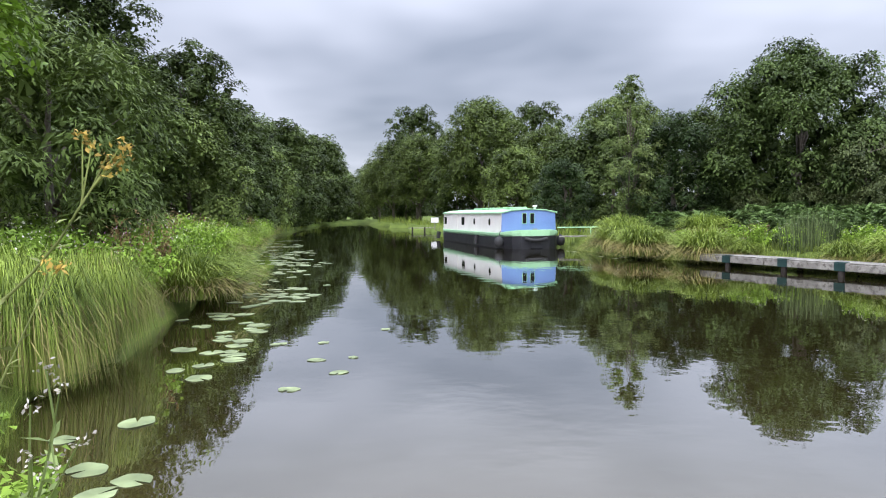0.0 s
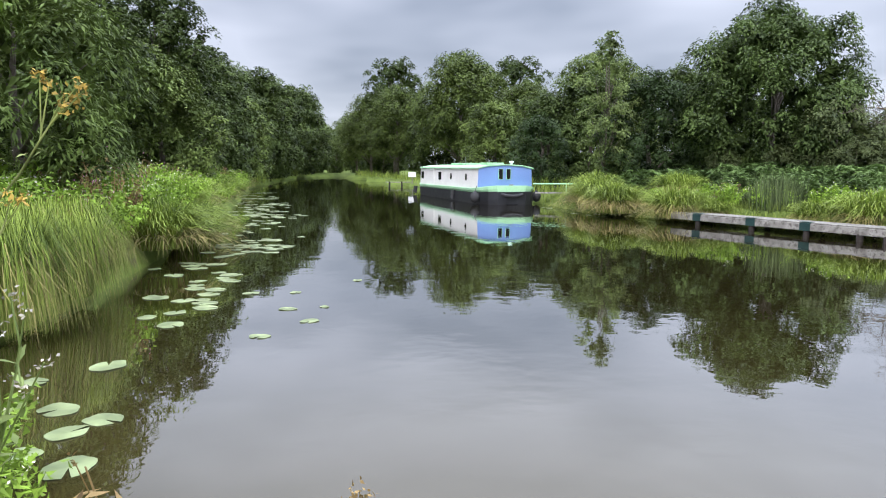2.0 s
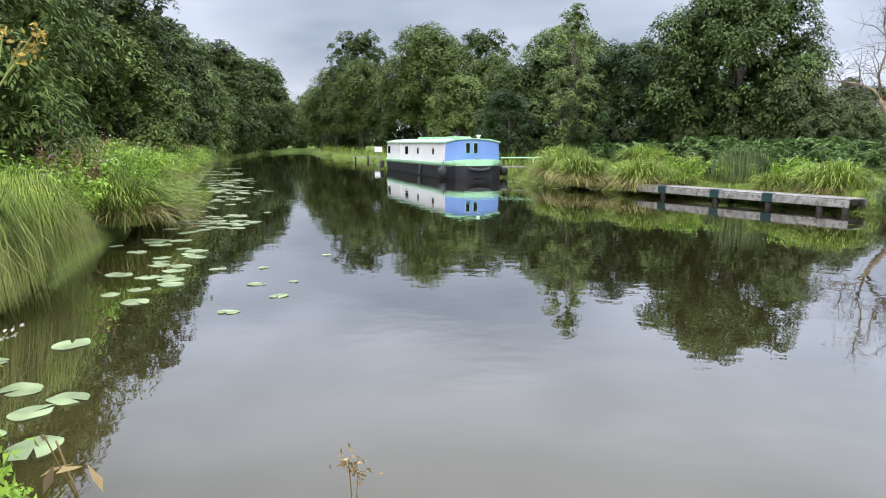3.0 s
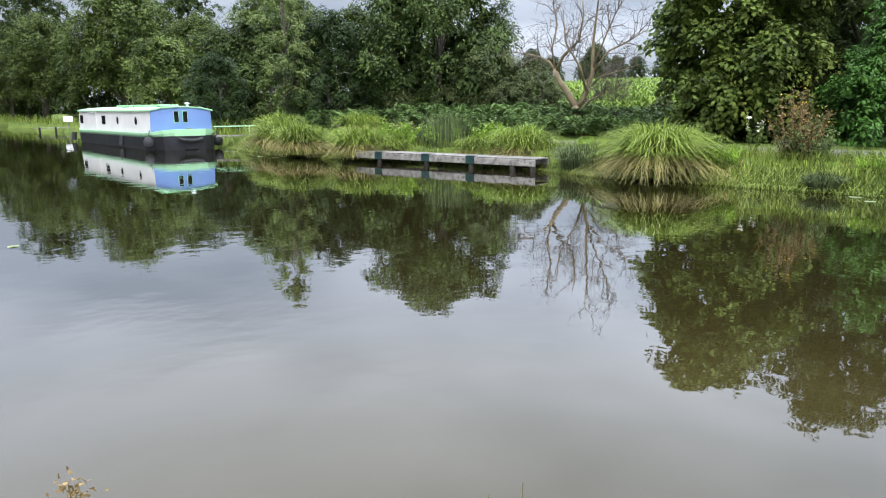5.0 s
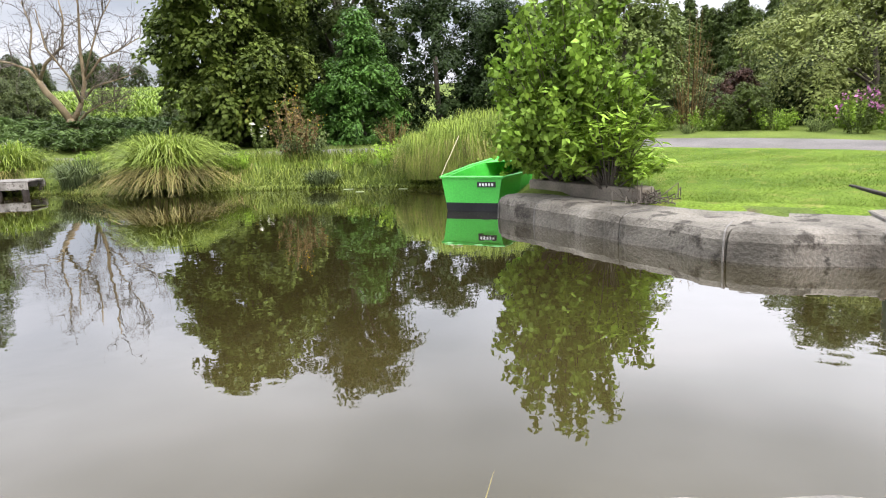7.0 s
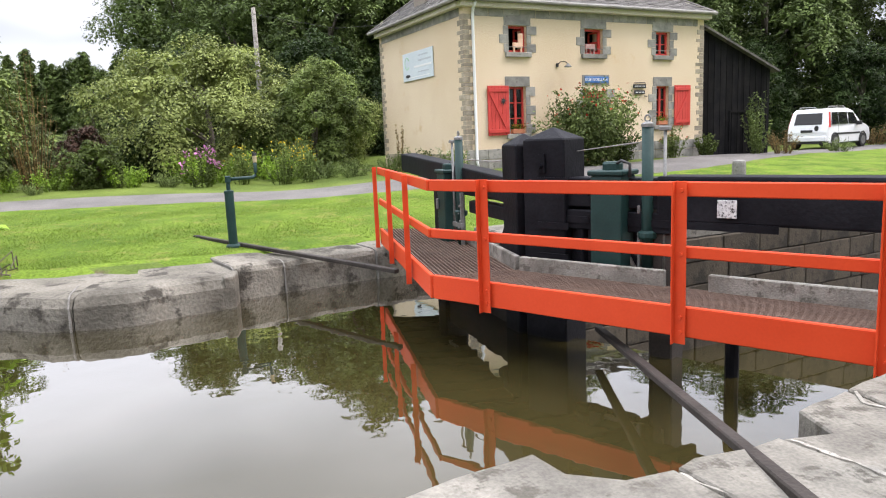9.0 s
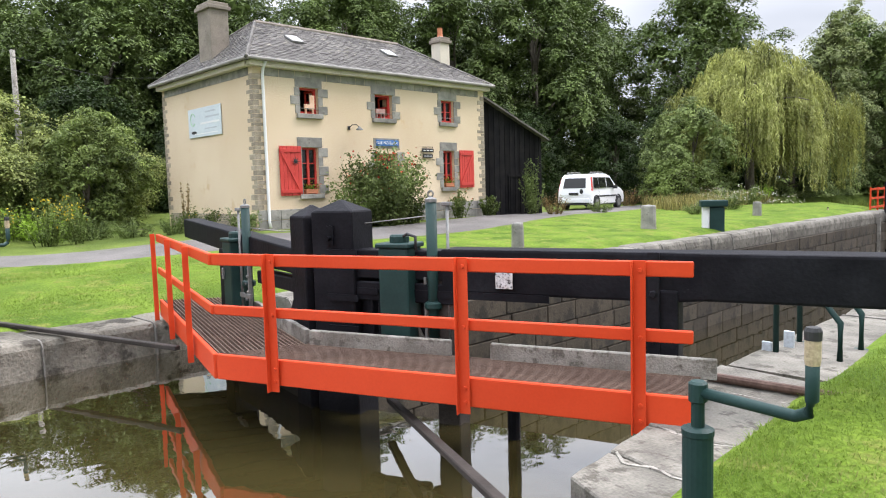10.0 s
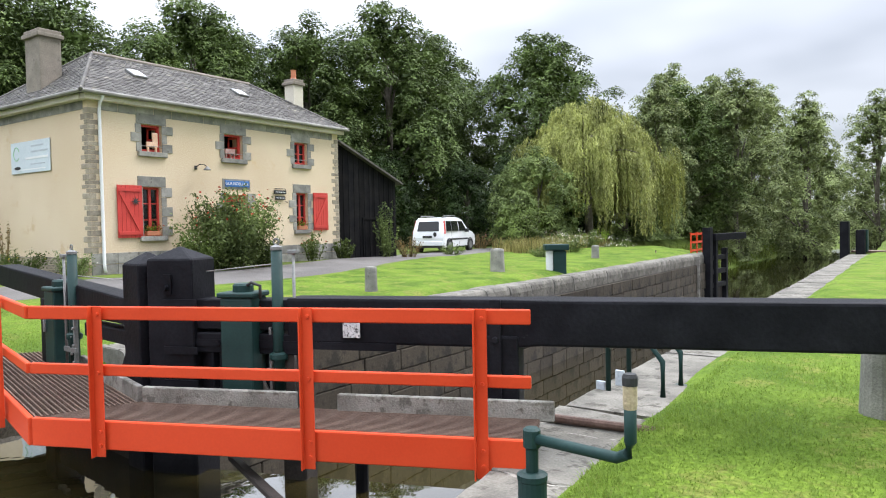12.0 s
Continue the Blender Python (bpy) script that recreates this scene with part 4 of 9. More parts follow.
# upper rail, brace and planking between the posts
part("upper_rail", Mesh().bar(along(HEEL_R, MITRE, 1.9, 1.30), along(HEEL_R, MITRE, LEAF - 0.2, 1.30), 0.26, 0.30), TAR, gate, bevel=0.012)
part("second_rail", Mesh().bar(along(HEEL_R, MITRE, 1.9, 1.02, -0.05), along(HEEL_R, MITRE, LEAF - 0.2, 1.02, -0.05), 0.20, 0.20), TAR, gate, bevel=0.012)
part("strut", Mesh().bar(along(HEEL_R, MITRE, LEAF - 0.40, 0.5), along(HEEL_R, MITRE, LEAF - 0.40, 1.0), 0.26, 0.20), TAR, gate, bevel=0.012)
part("brace", Mesh().bar(along(HEEL_R, MITRE, 1.98, 0.35), along(HEEL_R, MITRE, LEAF - 0.5, 0.95), 0.16, 0.18), TAR, gate, bevel=0.01)
for d in (0.32, 0.60, 0.88):
    part("frame_plank", Mesh().box(along(HEEL_R, MITRE, LEAF - d, 0.80, 0.02), (0.272, 0.10, 0.74), pose(0, 0, 0, 0, 0, ang_r).to_3x3()), TAR, gate, bevel=0.008)
part("stile", Mesh().box(along(HEEL_R, MITRE, LEAF - 0.62, 0.72, -0.09), (0.16, 0.10, 0.62), pose(0, 0, 0, 0, 0, ang_r).to_3x3()), TAR, gate, bevel=0.01)
part("iron_band", Mesh().bar(along(HEEL_R, MITRE, 0.95, 1.02, -0.155), along(HEEL_R, MITRE, LEAF - 0.3, 1.02, -0.155), 0.012, 0.07), TAR, gate)
part("corner_brace", Mesh().bar(along(HEEL_R, MITRE, LEAF - 1.02, 0.50, -0.06), along(HEEL_R, MITRE, LEAF - 0.78, 0.92, -0.06), 0.08, 0.12), OLD_WOOD, gate, "bare grey timber brace", bevel=0.008)
part("plank_wall", Mesh().bar(along(HEEL_R, MITRE, 0.1, -1.24), along(HEEL_R, MITRE, LEAF, -1.24), 0.22, 1.6), DARK_WOOD, gate, bevel=0.01)
part("inner_post", Mesh().box((5.93, -5.17, 0.1), (0.24, 0.26, 2.3), pose(0, 0, 0, 0, 0, ang_r).to_3x3()), DARK_WOOD, gate, bevel=0.012)
part("nail_plate", Mesh().box(along(HEEL_R, MITRE, 1.38, 1.185, -0.175), (0.17, 0.012, 0.16), pose(0, 0, 0, 0, 0, ang_r).to_3x3()), CHIPPED, gate, "chipped white plate", bevel=0.003)
hs = Mesh()
hs.box(along(HEEL_R, MITRE, 0.02, 1.0, -0.20), (0.10, 0.02, 0.95), pose(0, 0, 0, 0, 0, ang_r).to_3x3())
for z in (0.72, 1.12):
    bolt(hs, along(HEEL_R, MITRE, 0.02, z, -0.205), (-0.42, 0.9, 0), 0.035, 0.03)
part("heel_strap", hs, TAR, gate, bevel=0.004)

gate_l = thing("lock_gate", "black tarred timber lock gate with raised balance beam over the lawn", "lock gate", group="lock gates")
ang_l = math.degrees(math.atan2(END_L[1] - MITRE[1], END_L[0] - MITRE[0]))
M_L = (7.45, -4.46)
capped_post(gate_l, (7.47, -4.47), 0.34, 0.38, -0.9, 1.80, 0.13, ang_l)
beam(along(END_L, M_L, 4.35)[:2], END_L, 1.44, 1.68, 0.28, 0.30, 0.30, 0.30, None, parent=gate_l)
part("upper_rail", Mesh().bar(along(M_L, END_L, 0.1, 1.28), along(M_L, END_L, 2.4, 1.28), 0.24, 0.26), TAR, gate_l, bevel=0.012)
part("second_rail", Mesh().bar(along(M_L, END_L, 0.1, 1.0), along(M_L, END_L, 1.5, 1.0), 0.2, 0.16), TAR, gate_l, bevel=0.012)
part("brace", Mesh().bar(along(M_L, END_L, 0.25, 0.9), along(M_L, END_L, 0.62, 0.35), 0.18, 0.2), TAR, gate_l, bevel=0.012)
part("plank_wall", Mesh().bar(along(M_L, END_L, 0.0, -0.80), along(M_L, END_L, 2.7, -0.80), 0.22, 2.0), DARK_WOOD, gate_l, bevel=0.01)
part("heel_post", Mesh().box(along(M_L, END_L, 2.6, 0.1), (0.34, 0.34, 2.4), pose(0, 0, 0, 0, 0, ang_l).to_3x3()), TAR, gate_l, bevel=0.02)


def paddle_box(c, ang, w, h, z0):
    """A paddle winding gear in a painted steel housing."""
    t = thing("paddle_gear", "dark green steel paddle gear housing with a grey latch", "winding gear", at=pose(c[0], c[1], z0, 0, 0, ang), group="paddle gears")
    part("housing", Mesh().box((0, 0, h / 2), (w, 0.30, h)), GREEN_METAL, t, bevel=0.025)
    part("lid", Mesh().box((0, 0, h + 0.025), (w + 0.05, 0.34, 0.05)), GREEN_METAL, t, bevel=0.012)
    part("cap", Mesh().lathe([(0.10, 0.05), (0.10, 0.11), (0.085, 0.13), (0.0, 0.13)], 16, (0, 0, h)), GREEN_METAL, t)
    part("latch", Mesh().box((w * 0.36, 0.165, h * 0.55), (0.04, 0.03, 0.15)), STEEL, t, "grey steel latch", bevel=0.006)
    part("foot_rail", Mesh().box((0.02, 0.05, -0.05), (w * 1.1, 0.05, 0.04)).tube([(0, 0.05, -0.06), (w * 0.9, 0.05, -0.06), (w * 0.95, 0.05, 0.15)], 0.016, 8), STEEL, t)
    hook = Mesh().tube([(w * 0.1, -0.05, h + 0.09), (w * 0.35, -0.05, h + 0.14), (w * 0.62, -0.05, h + 0.11), (w * 0.62, -0.05, h - 0.02)], 0.016, 8)
    part("cable", hook, BLACK_RUBBER, t, smooth=True)
    return t


box_r = paddle_box((6.32, -4.83), ang_r + 180, 0.34, 0.96, 0.52)
box_l = paddle_box((9.55, -4.44), ang_l, 0.30, 0.95, 0.48)


def rack_post(c, z0, z1, label):
    t = thing("paddle_post", label, "winding gear", at=pose(c[0], c[1], 0), group="paddle posts")
    part("tube", Mesh().tube([(0, 0, z0), (0, 0, z1)], 0.055, 14), GREEN_METAL, t, smooth=True)
    part("collar", Mesh().lathe([(0.08, 0), (0.09, 0.02), (0.09, 0.06), (0.06, 0.08)], 14, (0, 0, z0 + 0.42)), GREEN_METAL, t)
    part("cap", Mesh().lathe([(0.06, 0), (0.06, 0.03), (0.02, 0.05), (0.012, 0.05)], 14, (0, 0, z1)), STEEL, t)
    part("eye", Mesh().tube([(0.03 * math.cos(a), 0, z1 + 0.08 + 0.03 * math.sin(a)) for a in np.linspace(0, 6.28, 11)], 0.009, 6, False), STEEL, t)
    part("rod", Mesh().tube([(0.16, 0.03, z0), (0.16, 0.03, z1 - 0.04)], 0.016, 10), STEEL, t, "grey steel guide rod", smooth=True)
    part("rod_cap", Mesh().box((0.16, 0.03, z1 - 0.02), (0.10, 0.06, 0.04)), STEEL, t, bevel=0.006)
    part("bracket", Mesh().box((0.02, 0.04, z0 + 0.30), (0.34, 0.03, 0.06)).box((-0.09, 0.02, z0 + 0.36), (0.03, 0.05, 0.75)), STEEL, t, bevel=0.005)
    for k in range(5):
        bo = Mesh()
        bolt(bo, (-0.10 + 0.05 * (k % 2), 0.05, z0 + 0.16 + 0.10 * k), (0, 1, 0), 0.02, 0.02)
        part("bolt", bo, STEEL, t)
    return t


rp = rack_post((5.98, -4.98), 0.45, 1.93, "tall dark green steel paddle post with grey rods on the gate")
rp.matrix_basis = pose(5.98, -4.98, 0, 0, 0, ang_r + 180)
rp2 = rack_post((9.12, -4.40), 0.45, 1.88, "tall green steel paddle post with grey rods on the gate")
rp2.matrix_basis = pose(9.12, -4.40, 0, 0, 0, ang_l)
# wire between the posts
wire = part("handrail_wire", Mesh().tube([(9.1, -4.45, 1.62), (8.3, -4.5, 1.60), (7.4, -4.62, 1.66), (6.6, -4.85, 1.74), (5.98, -5.0, 1.80)], 0.007, 6), ZINC)
tagged(wire, "thin pale hand wire strung between the gate posts", "wire")


def crank_post(c, ang, label, r=0.068, h=0.44, head=0.66):
    """A gate winding post with a crank handle."""
    t = thing("winding_post", label, "winding post", at=pose(c[0], c[1], c[2], 0, 0, ang), group="winding posts")
    part("foot", Mesh().lathe([(r * 1.6, 0), (r * 1.6, 0.03), (r * 1.45, 0.045), (r * 1.1, 0.06), (0.0, 0.06)], 18), GREEN_METAL, t)
    part("column", Mesh().lathe([(r, 0.05), (r, h - 0.03), (r * 1.06, h - 0.025), (r * 1.06, h), (r * 0.7, h + 0.012), (0.0, h + 0.012)], 18), GREEN_METAL, t, smooth=False)
    part("head", Mesh().lathe([(0.030, h), (0.030, head - 0.10), (0.042, head - 0.09), (0.042, head - 0.01), (0.03, head), (0.0, head)], 14), GREEN_METAL, t)
    z = head - 0.05
    part("crank", Mesh().tube([(0, 0, z), (0.30, 0, z), (0.44, 0, z), (0.49, 0, z + 0.025), (0.505, 0, z + 0.08), (0.505, 0, z + 0.26)], [0.026, 0.025, 0.025, 0.026, 0.026, 0.026], 12), GREEN_METAL, t, smooth=True)
    part("grip", Mesh().lathe([(0.027, z + 0.22), (0.030, z + 0.24), (0.030, z + 0.33), (0, z + 0.33)], 12, (0.505, 0, 0)), ROPE, t, "worn pale painted grip")
    part("grip_cap", Mesh().lathe([(0.032, z + 0.32), (0.033, z + 0.355), (0.026, z + 0.37), (0, z + 0.37)], 12, (0.505, 0, 0)), BLACK_RUBBER, t)
    return t


crank_far = crank_post((11.2, -1.62, 0.45), -60, "dark green winding post with crank handle on the lawn edge", 0.066, 0.84, 1.06)
crank_near = crank_post((2.27, -3.60, 0.50), 177, "dark green winding post with bent crank handle on the quay")


def rack(a, b, label):
    t = thing("gate_rack", label, "gate rack", group="gate racks")
    A, B = Vector(a), Vector(b)
    part("bar", Mesh().bar(A, B, 0.07, 0.05), DARK_WOOD, t, bevel=0.008)
    d = (B - A).normalized()
    s = Vector((d.y, -d.x, 0)).normalized()
    m = Mesh()
    n = int((B - A).length * 0.5 / 0.045)
    for k in range(n):
        m.box(A + d * (0.3 + 0.045 * k) + s * 0.038 - Vector((0, 0, 0.012)), (0.016, 0.014, 0.024))
    tagged(part("rack_teeth", m, DARK_WOOD, t), kind="stuff")
    return t


rack_near = rack((1.85, -2.63, 0.575), (5.6, -4.17, 0.20), "long dark toothed rack bar reaching from quay to gate")
rack_far = rack((12.6, -1.15, 0.50), (7.98, -3.10, 0.45), "long dark toothed rack bar reaching from post to gate")
pole = tagged(part("stanchion", Mesh().tube([(5.15, -5.25, -0.9), (5.15, -5.25, 0.42)], 0.06, 10), TAR), "black iron stanchion standing in the water under the footbridge", "post")

# the gates and their bridge stand nearer the quay's corner, on the true span of the lock
SPAN = Matrix.Translation((0.57, -0.79, 2.0)) @ Matrix.Scale(0.87, 4) @ Matrix.Translation((-0.57, 0.79, -2.0))
for ob in (bridge, gate, gate_l, box_r, box_l, rp, rp2, wire, pole):
    ob.matrix_basis = SPAN @ ob.matrix_basis


# ---- the lock house ----
# x runs along the front, y into the house, z up from its ground
HOUSE = pose(19.55, -9.2, 0.93, 0, 0, -84.87)
HL, HD, HT = 9.65, 6.3, 4.72
house = thing("lock_house", "two-storey cream rendered house with granite dressings and slate hip roof", "house", at=HOUSE)
WINDOWS = [(1.54, 2.19, 3.47, 4.25), (4.40, 5.13, 3.47, 4.25), (7.41, 8.04, 3.47, 4.25), (1.53, 2.12, 1.05, 2.46), (7.45, 8.01, 1.15, 2.46)]
DOOR = (4.40, 5.28, 0.05, 2.32)
wall = Mesh()
xs = sorted({0.0, HL, *[w[0] for w in WINDOWS], *[w[1] for w in WINDOWS], DOOR[0], DOOR[1]})
zs = sorted({-0.3, HT, *[w[2] for w in WINDOWS], *[w[3] for w in WINDOWS], DOOR[2], DOOR[3]})
for x0, x1 in zip(xs, xs[1:]):
    for z0, z1 in zip(zs, zs[1:]):
        cx, cz = (x0 + x1) / 2, (z0 + z1) / 2
        if not any(a < cx < b and c < cz < d for a, b, c, d in [*WINDOWS, DOOR]):
            wall.box((cx, 0.25, cz), (x1 - x0, 0.5, z1 - z0))
part("front_wall", wall.data("front_wall", weld=True), PLASTER, house)
part("gable_wall", Mesh().box((0.25, HD / 2 + 0.251, HT / 2 - 0.15), (0.5, HD - 0.5, HT + 0.3)), PLASTER, house)
part("gable_wall", Mesh().box((HL - 0.25, HD / 2 + 0.251, HT / 2 - 0.15), (0.5, HD - 0.5, HT + 0.3)), PLASTER, house)
part("back_wall", Mesh().box((HL / 2, HD - 0.2, HT / 2 - 0.15), (HL - 1.02, 0.4, HT + 0.3)), PLASTER, house)
part("upper_floor", Mesh().box((HL / 2, HD / 2, 2.85), (HL - 1.02, HD - 1.0, 0.2)), DARK_WOOD, house)
part("ground_floor", Mesh().box((HL / 2, HD / 2, 0.0), (HL - 1.02, HD - 1.0, 0.1)), DARK_WOOD, house)
# added sheet behind the windows; the rooms' shade is put into its colour
part("room_shade_sheet", Mesh().box((HL / 2, 2.4, 2.2), (HL - 1.02, 0.1, 5.0)), ROOM_SHADE, house)
# granite band under the eaves, block by block
rnd = random.Random(5)
x = 0.36
while x < HL - 0.3:
    w = min(rnd.uniform(0.35, 0.6), HL - 0.3 - x)
    part("granite_block", Mesh().box((x + w / 2, -0.004, 4.60), (w - 0.015, 0.02, 0.23)), GRANITE, house, bevel=0.004)
    x += w
y = 0.2
while y < HD - 0.3:
    w = min(rnd.uniform(0.4, 0.65), HD - 0.2 - y)
    part("granite_block", Mesh().box((-0.004, y + w / 2, 4.60), (0.02, w - 0.015, 0.23)), GRANITE, house, bevel=0.004)
    y += w
# quoins on the corners
z = 0.62
k = 0
while z < 4.46:
    h = rnd.uniform(0.10, 0.17)
    a, b = (0.34, 0.20) if k % 2 else (0.21, 0.34)
    a *= rnd.uniform(0.85, 1.15); b *= rnd.uniform(0.85, 1.15)
    part("quoin", Mesh().box((a / 2 - 0.012, b / 2 - 0.012, z + h / 2), (a, b, h - 0.012)), RUBBLE, house, bevel=0.006)
    part("quoin", Mesh().box((HL - b / 2 + 0.012, a / 2 - 0.012, z + h / 2), (b, a, h - 0.012)), RUBBLE, house, bevel=0.006)
    part("quoin", Mesh().box((a / 2 * 0.5 - 0.012, HD - b / 2 + 0.012, z + h / 2), (a * 0.5, b, h - 0.012)), RUBBLE, house, bevel=0.006)
    z += h; k += 1
# plinth: granite on the front, brick courses on the gable
x = -0.02
while x < HL:
    w = min(rnd.uniform(0.4, 0.75), HL - x + 0.02)
    if not DOOR[0] - 0.2 < x + w / 2 < DOOR[1] + 0.2:
        for j in range(2):
            part("plinth_stone", Mesh().box((x + w / 2, -0.006, 0.16 + 0.31 * j), (w - 0.015, 0.05, 0.295)), GRANITE, house, bevel=0.006)
    x += w
brick = Mesh().box((0, 0, 0), (0.04, 0.215, 0.062)).data("brick", bevel=0.004)
for c in range(6):
    for j in range(26):
        part("brick", brick, RUBBLE, house, at=pose(-0.006, 0.36 + 0.228 * j - 0.11 * (c % 2), 0.12 + 0.072 * c))


def dressed_window(rect, shutter=0, panes=(2, 3), open_leaf=False, jambs=True):
    x0, x1, z0, z1 = rect
    w, h = x1 - x0, z1 - z0
    part("lintel", Mesh().box(((x0 + x1) / 2, -0.004, z1 + 0.155), (w + 0.30, 0.03, 0.30)), GRANITE, house, bevel=0.006)
    part("sill", Mesh().box(((x0 + x1) / 2, -0.03, z0 - 0.07), (w + 0.26, 0.12, 0.14)), GRANITE, house, bevel=0.01)
    n = max(3, int(h / 0.25))
    for k in range(n):
        for s, e in ((-1, x0), (1, x1)):
            L = 0.34 if (k + (s > 0)) % 2 else 0.17
            L *= rnd.uniform(0.92, 1.08)
            part("jamb_stone", Mesh().box((e + s * L / 2, -0.005, z0 + h * (k + 0.5) / n), (L, 0.028, h / n - 0.012)), GRANITE, house, bevel=0.005)
    win = part("window", Mesh().bar((x0 + 0.03, 0.16, z0), (x0 + 0.03, 0.16, z1), 0.06, 0.06).bar((x1 - 0.03, 0.16, z0), (x1 - 0.03, 0.16, z1), 0.06, 0.06)
               .box(((x0 + x1) / 2, 0.16, z1 - 0.03), (w, 0.06, 0.06)).box(((x0 + x1) / 2, 0.16, z0 + 0.04), (w, 0.07, 0.08)), RED, house, "bright red timber window frame")
    cols, rows = panes
    bars = Mesh()
    if open_leaf:
        # one leaf stands open inwards
        m = Mesh()
        L = w * 0.46
        hinge = Vector((x1 - 0.06, 0.17, 0))
        d = Vector((-0.35, 0.94, 0))
        for t0, t1, zz in ((0, L, z0 + 0.10), (0, L, z1 - 0.08), (0, L, (z0 + z1) / 2)):
            m.bar(hinge + d * t0 + Vector((0, 0, zz)), hinge + d * t1 + Vector((0, 0, zz)), 0.03, 0.06)
        for t in (0.0, L):
            m.bar(hinge + d * t + Vector((0, 0, z0 + 0.08)), hinge + d * t + Vector((0, 0, z1 - 0.06)), 0.04, 0.05)
        part("casement", m, RED, win, "open red casement")
    else:
        for k in range(1, cols):
            bars.box((x0 + w * k / cols, 0.15, (z0 + z1) / 2), (0.075 if cols == 2 else 0.04, 0.05, h - 0.08))
        for k in range(1, rows):
            bars.box(((x0 + x1) / 2, 0.16, z0 + h * k / rows), (w - 0.08, 0.03, 0.03))
        part("window_lattice", bars, RED, win)
        for i in range(cols):
            for j in range(rows):
                a, b = x0 + 0.06 + (w - 0.12) * i / cols, z0 + 0.08 + (h - 0.14) * j / rows
                part("pane", Mesh().box((a + (w - 0.12) / cols / 2, 0.175, b + (h - 0.14) / rows / 2), ((w - 0.12) / cols - 0.02, 0.006, (h - 0.14) / rows - 0.02)), DARK_GLASS, win)
    if shutter:
        sx0 = x0 - 0.80 if shutter < 0 else x1 + 0.24
        sw = 0.75
        sh = part("shutter", Mesh().box((sx0 + sw / 2, -0.045, (z0 + z1) / 2), (0.01, 0.01, 0.01)), RED, house, "red ledged and braced plank shutter standing open")
        for k in range(6):
            part("board", Mesh().box((sx0 + sw * (k + 0.5) / 6, -0.045, (z0 + z1) / 2), (sw / 6 - 0.006, 0.028, h + 0.06)), RED, sh, bevel=0.003)
        for zz in (z0 + 0.10, z1 - 0.10):
            part("ledge", Mesh().box((sx0 + sw / 2, -0.072, zz), (sw - 0.05, 0.026, 0.10)), RED, sh, bevel=0.004)
        s = 1 if shutter < 0 else -1
        part("brace", Mesh().bar((sx0 + (sw - 0.08 if s > 0 else 0.08), -0.072, z0 + 0.15), (sx0 + (0.08 if s > 0 else sw - 0.08), -0.072, z1 - 0.16), 0.026, 0.09), RED, sh)
        if shutter < 0:
            star = Mesh()
            for k in range(8):
                a = k * 0.7854
                c = Vector((sx0 + sw * 0.70, -0.092, z1 - 0.42))
                p = Vector((math.cos(a), 0, math.sin(a)))
                q = Vector((-p.z, 0, p.x))
                star.add([c + q * 0.024 + p * 0.03, c + p * 0.15, c - q * 0.024 + p * 0.03, c + Vector((0, -0.012, 0))], [(0, 1, 3), (1, 2, 3), (0, 2, 1), (0, 3, 2)])
            part("star", star, SOOT, sh, "black iron star ornament")
    return win


dressed_window(WINDOWS[0], open_leaf=True)
dressed_window(WINDOWS[1], open_leaf=True)
dressed_window(WINDOWS[2], panes=(2, 2))
dressed_window(WINDOWS[3], shutter=-1)
dressed_window(WINDOWS[4], shutter=1)
# door behind the rose bush
dw = DOOR[1] - DOOR[0]
dc = (DOOR[0] + DOOR[1]) / 2
door = part("door", Mesh().box((dc, 0.17, 1.18), (dw, 0.06, 2.26)), RED, house, "red front door with glazed upper half")
part("door_pane", Mesh().box((dc, 0.135, 1.7), (0.55, 0.01, 0.8)), DARK_GLASS, door)
part("door_handle", Mesh().tube([(dc + 0.33, 0.14, 1.05), (dc + 0.33, 0.09, 1.05), (dc + 0.24, 0.09, 1.05)], 0.012, 8), STEEL, door)
part("lintel", Mesh().box((dc, -0.004, 2.66), (dw + 0.22, 0.03, 0.33)), GRANITE, house, bevel=0.006)
for k in range(7):
    for s, e in ((-1, DOOR[0]), (1, DOOR[1])):
        L = 0.34 if (k + (s > 0)) % 2 else 0.18
        part("jamb_stone", Mesh().box((e + s * L / 2, -0.005, 0.2 + 0.32 * k + 0.1), (L, 0.028, 0.31)), GRANITE, house, bevel=0.005)
part("doorstep", Mesh().box((dc, -0.25, 0.02), (1.3, 0.5, 0.16)), GRANITE, house, bevel=0.012)
# eaves cornice, gutter and downpipe
part("cornice", Mesh().box((HL / 2, -0.10, 4.79), (HL + 0.34, 0.22, 0.15)), PALE_TRIM, house, bevel=0.02)
part("cornice", Mesh().box((-0.10, HD / 2 + 0.02, 4.79), (0.22, HD + 0.0, 0.15)), PALE_TRIM, house, bevel=0.02)
part("gutter", Mesh().tube([(-0.3, -0.30, 4.90), (HL + 0.3, -0.30, 4.90)], 0.06, 10), ZINC, house, "grey zinc gutter")
part("gutter", Mesh().tube([(-0.30, -0.3, 4.90), (-0.30, HD + 0.3, 4.90)], 0.06, 10), ZINC, house, "grey zinc gutter")
part("downpipe", Mesh().tube([(0.30, -0.28, 4.86), (0.30, -0.10, 4.66), (0.30, -0.06, 4.5), (0.30, -0.06, 0.3), (0.30, -0.12, 0.1)], 0.045, 10), WHITE_PAINT, house, "pale grey downpipe", smooth=True)
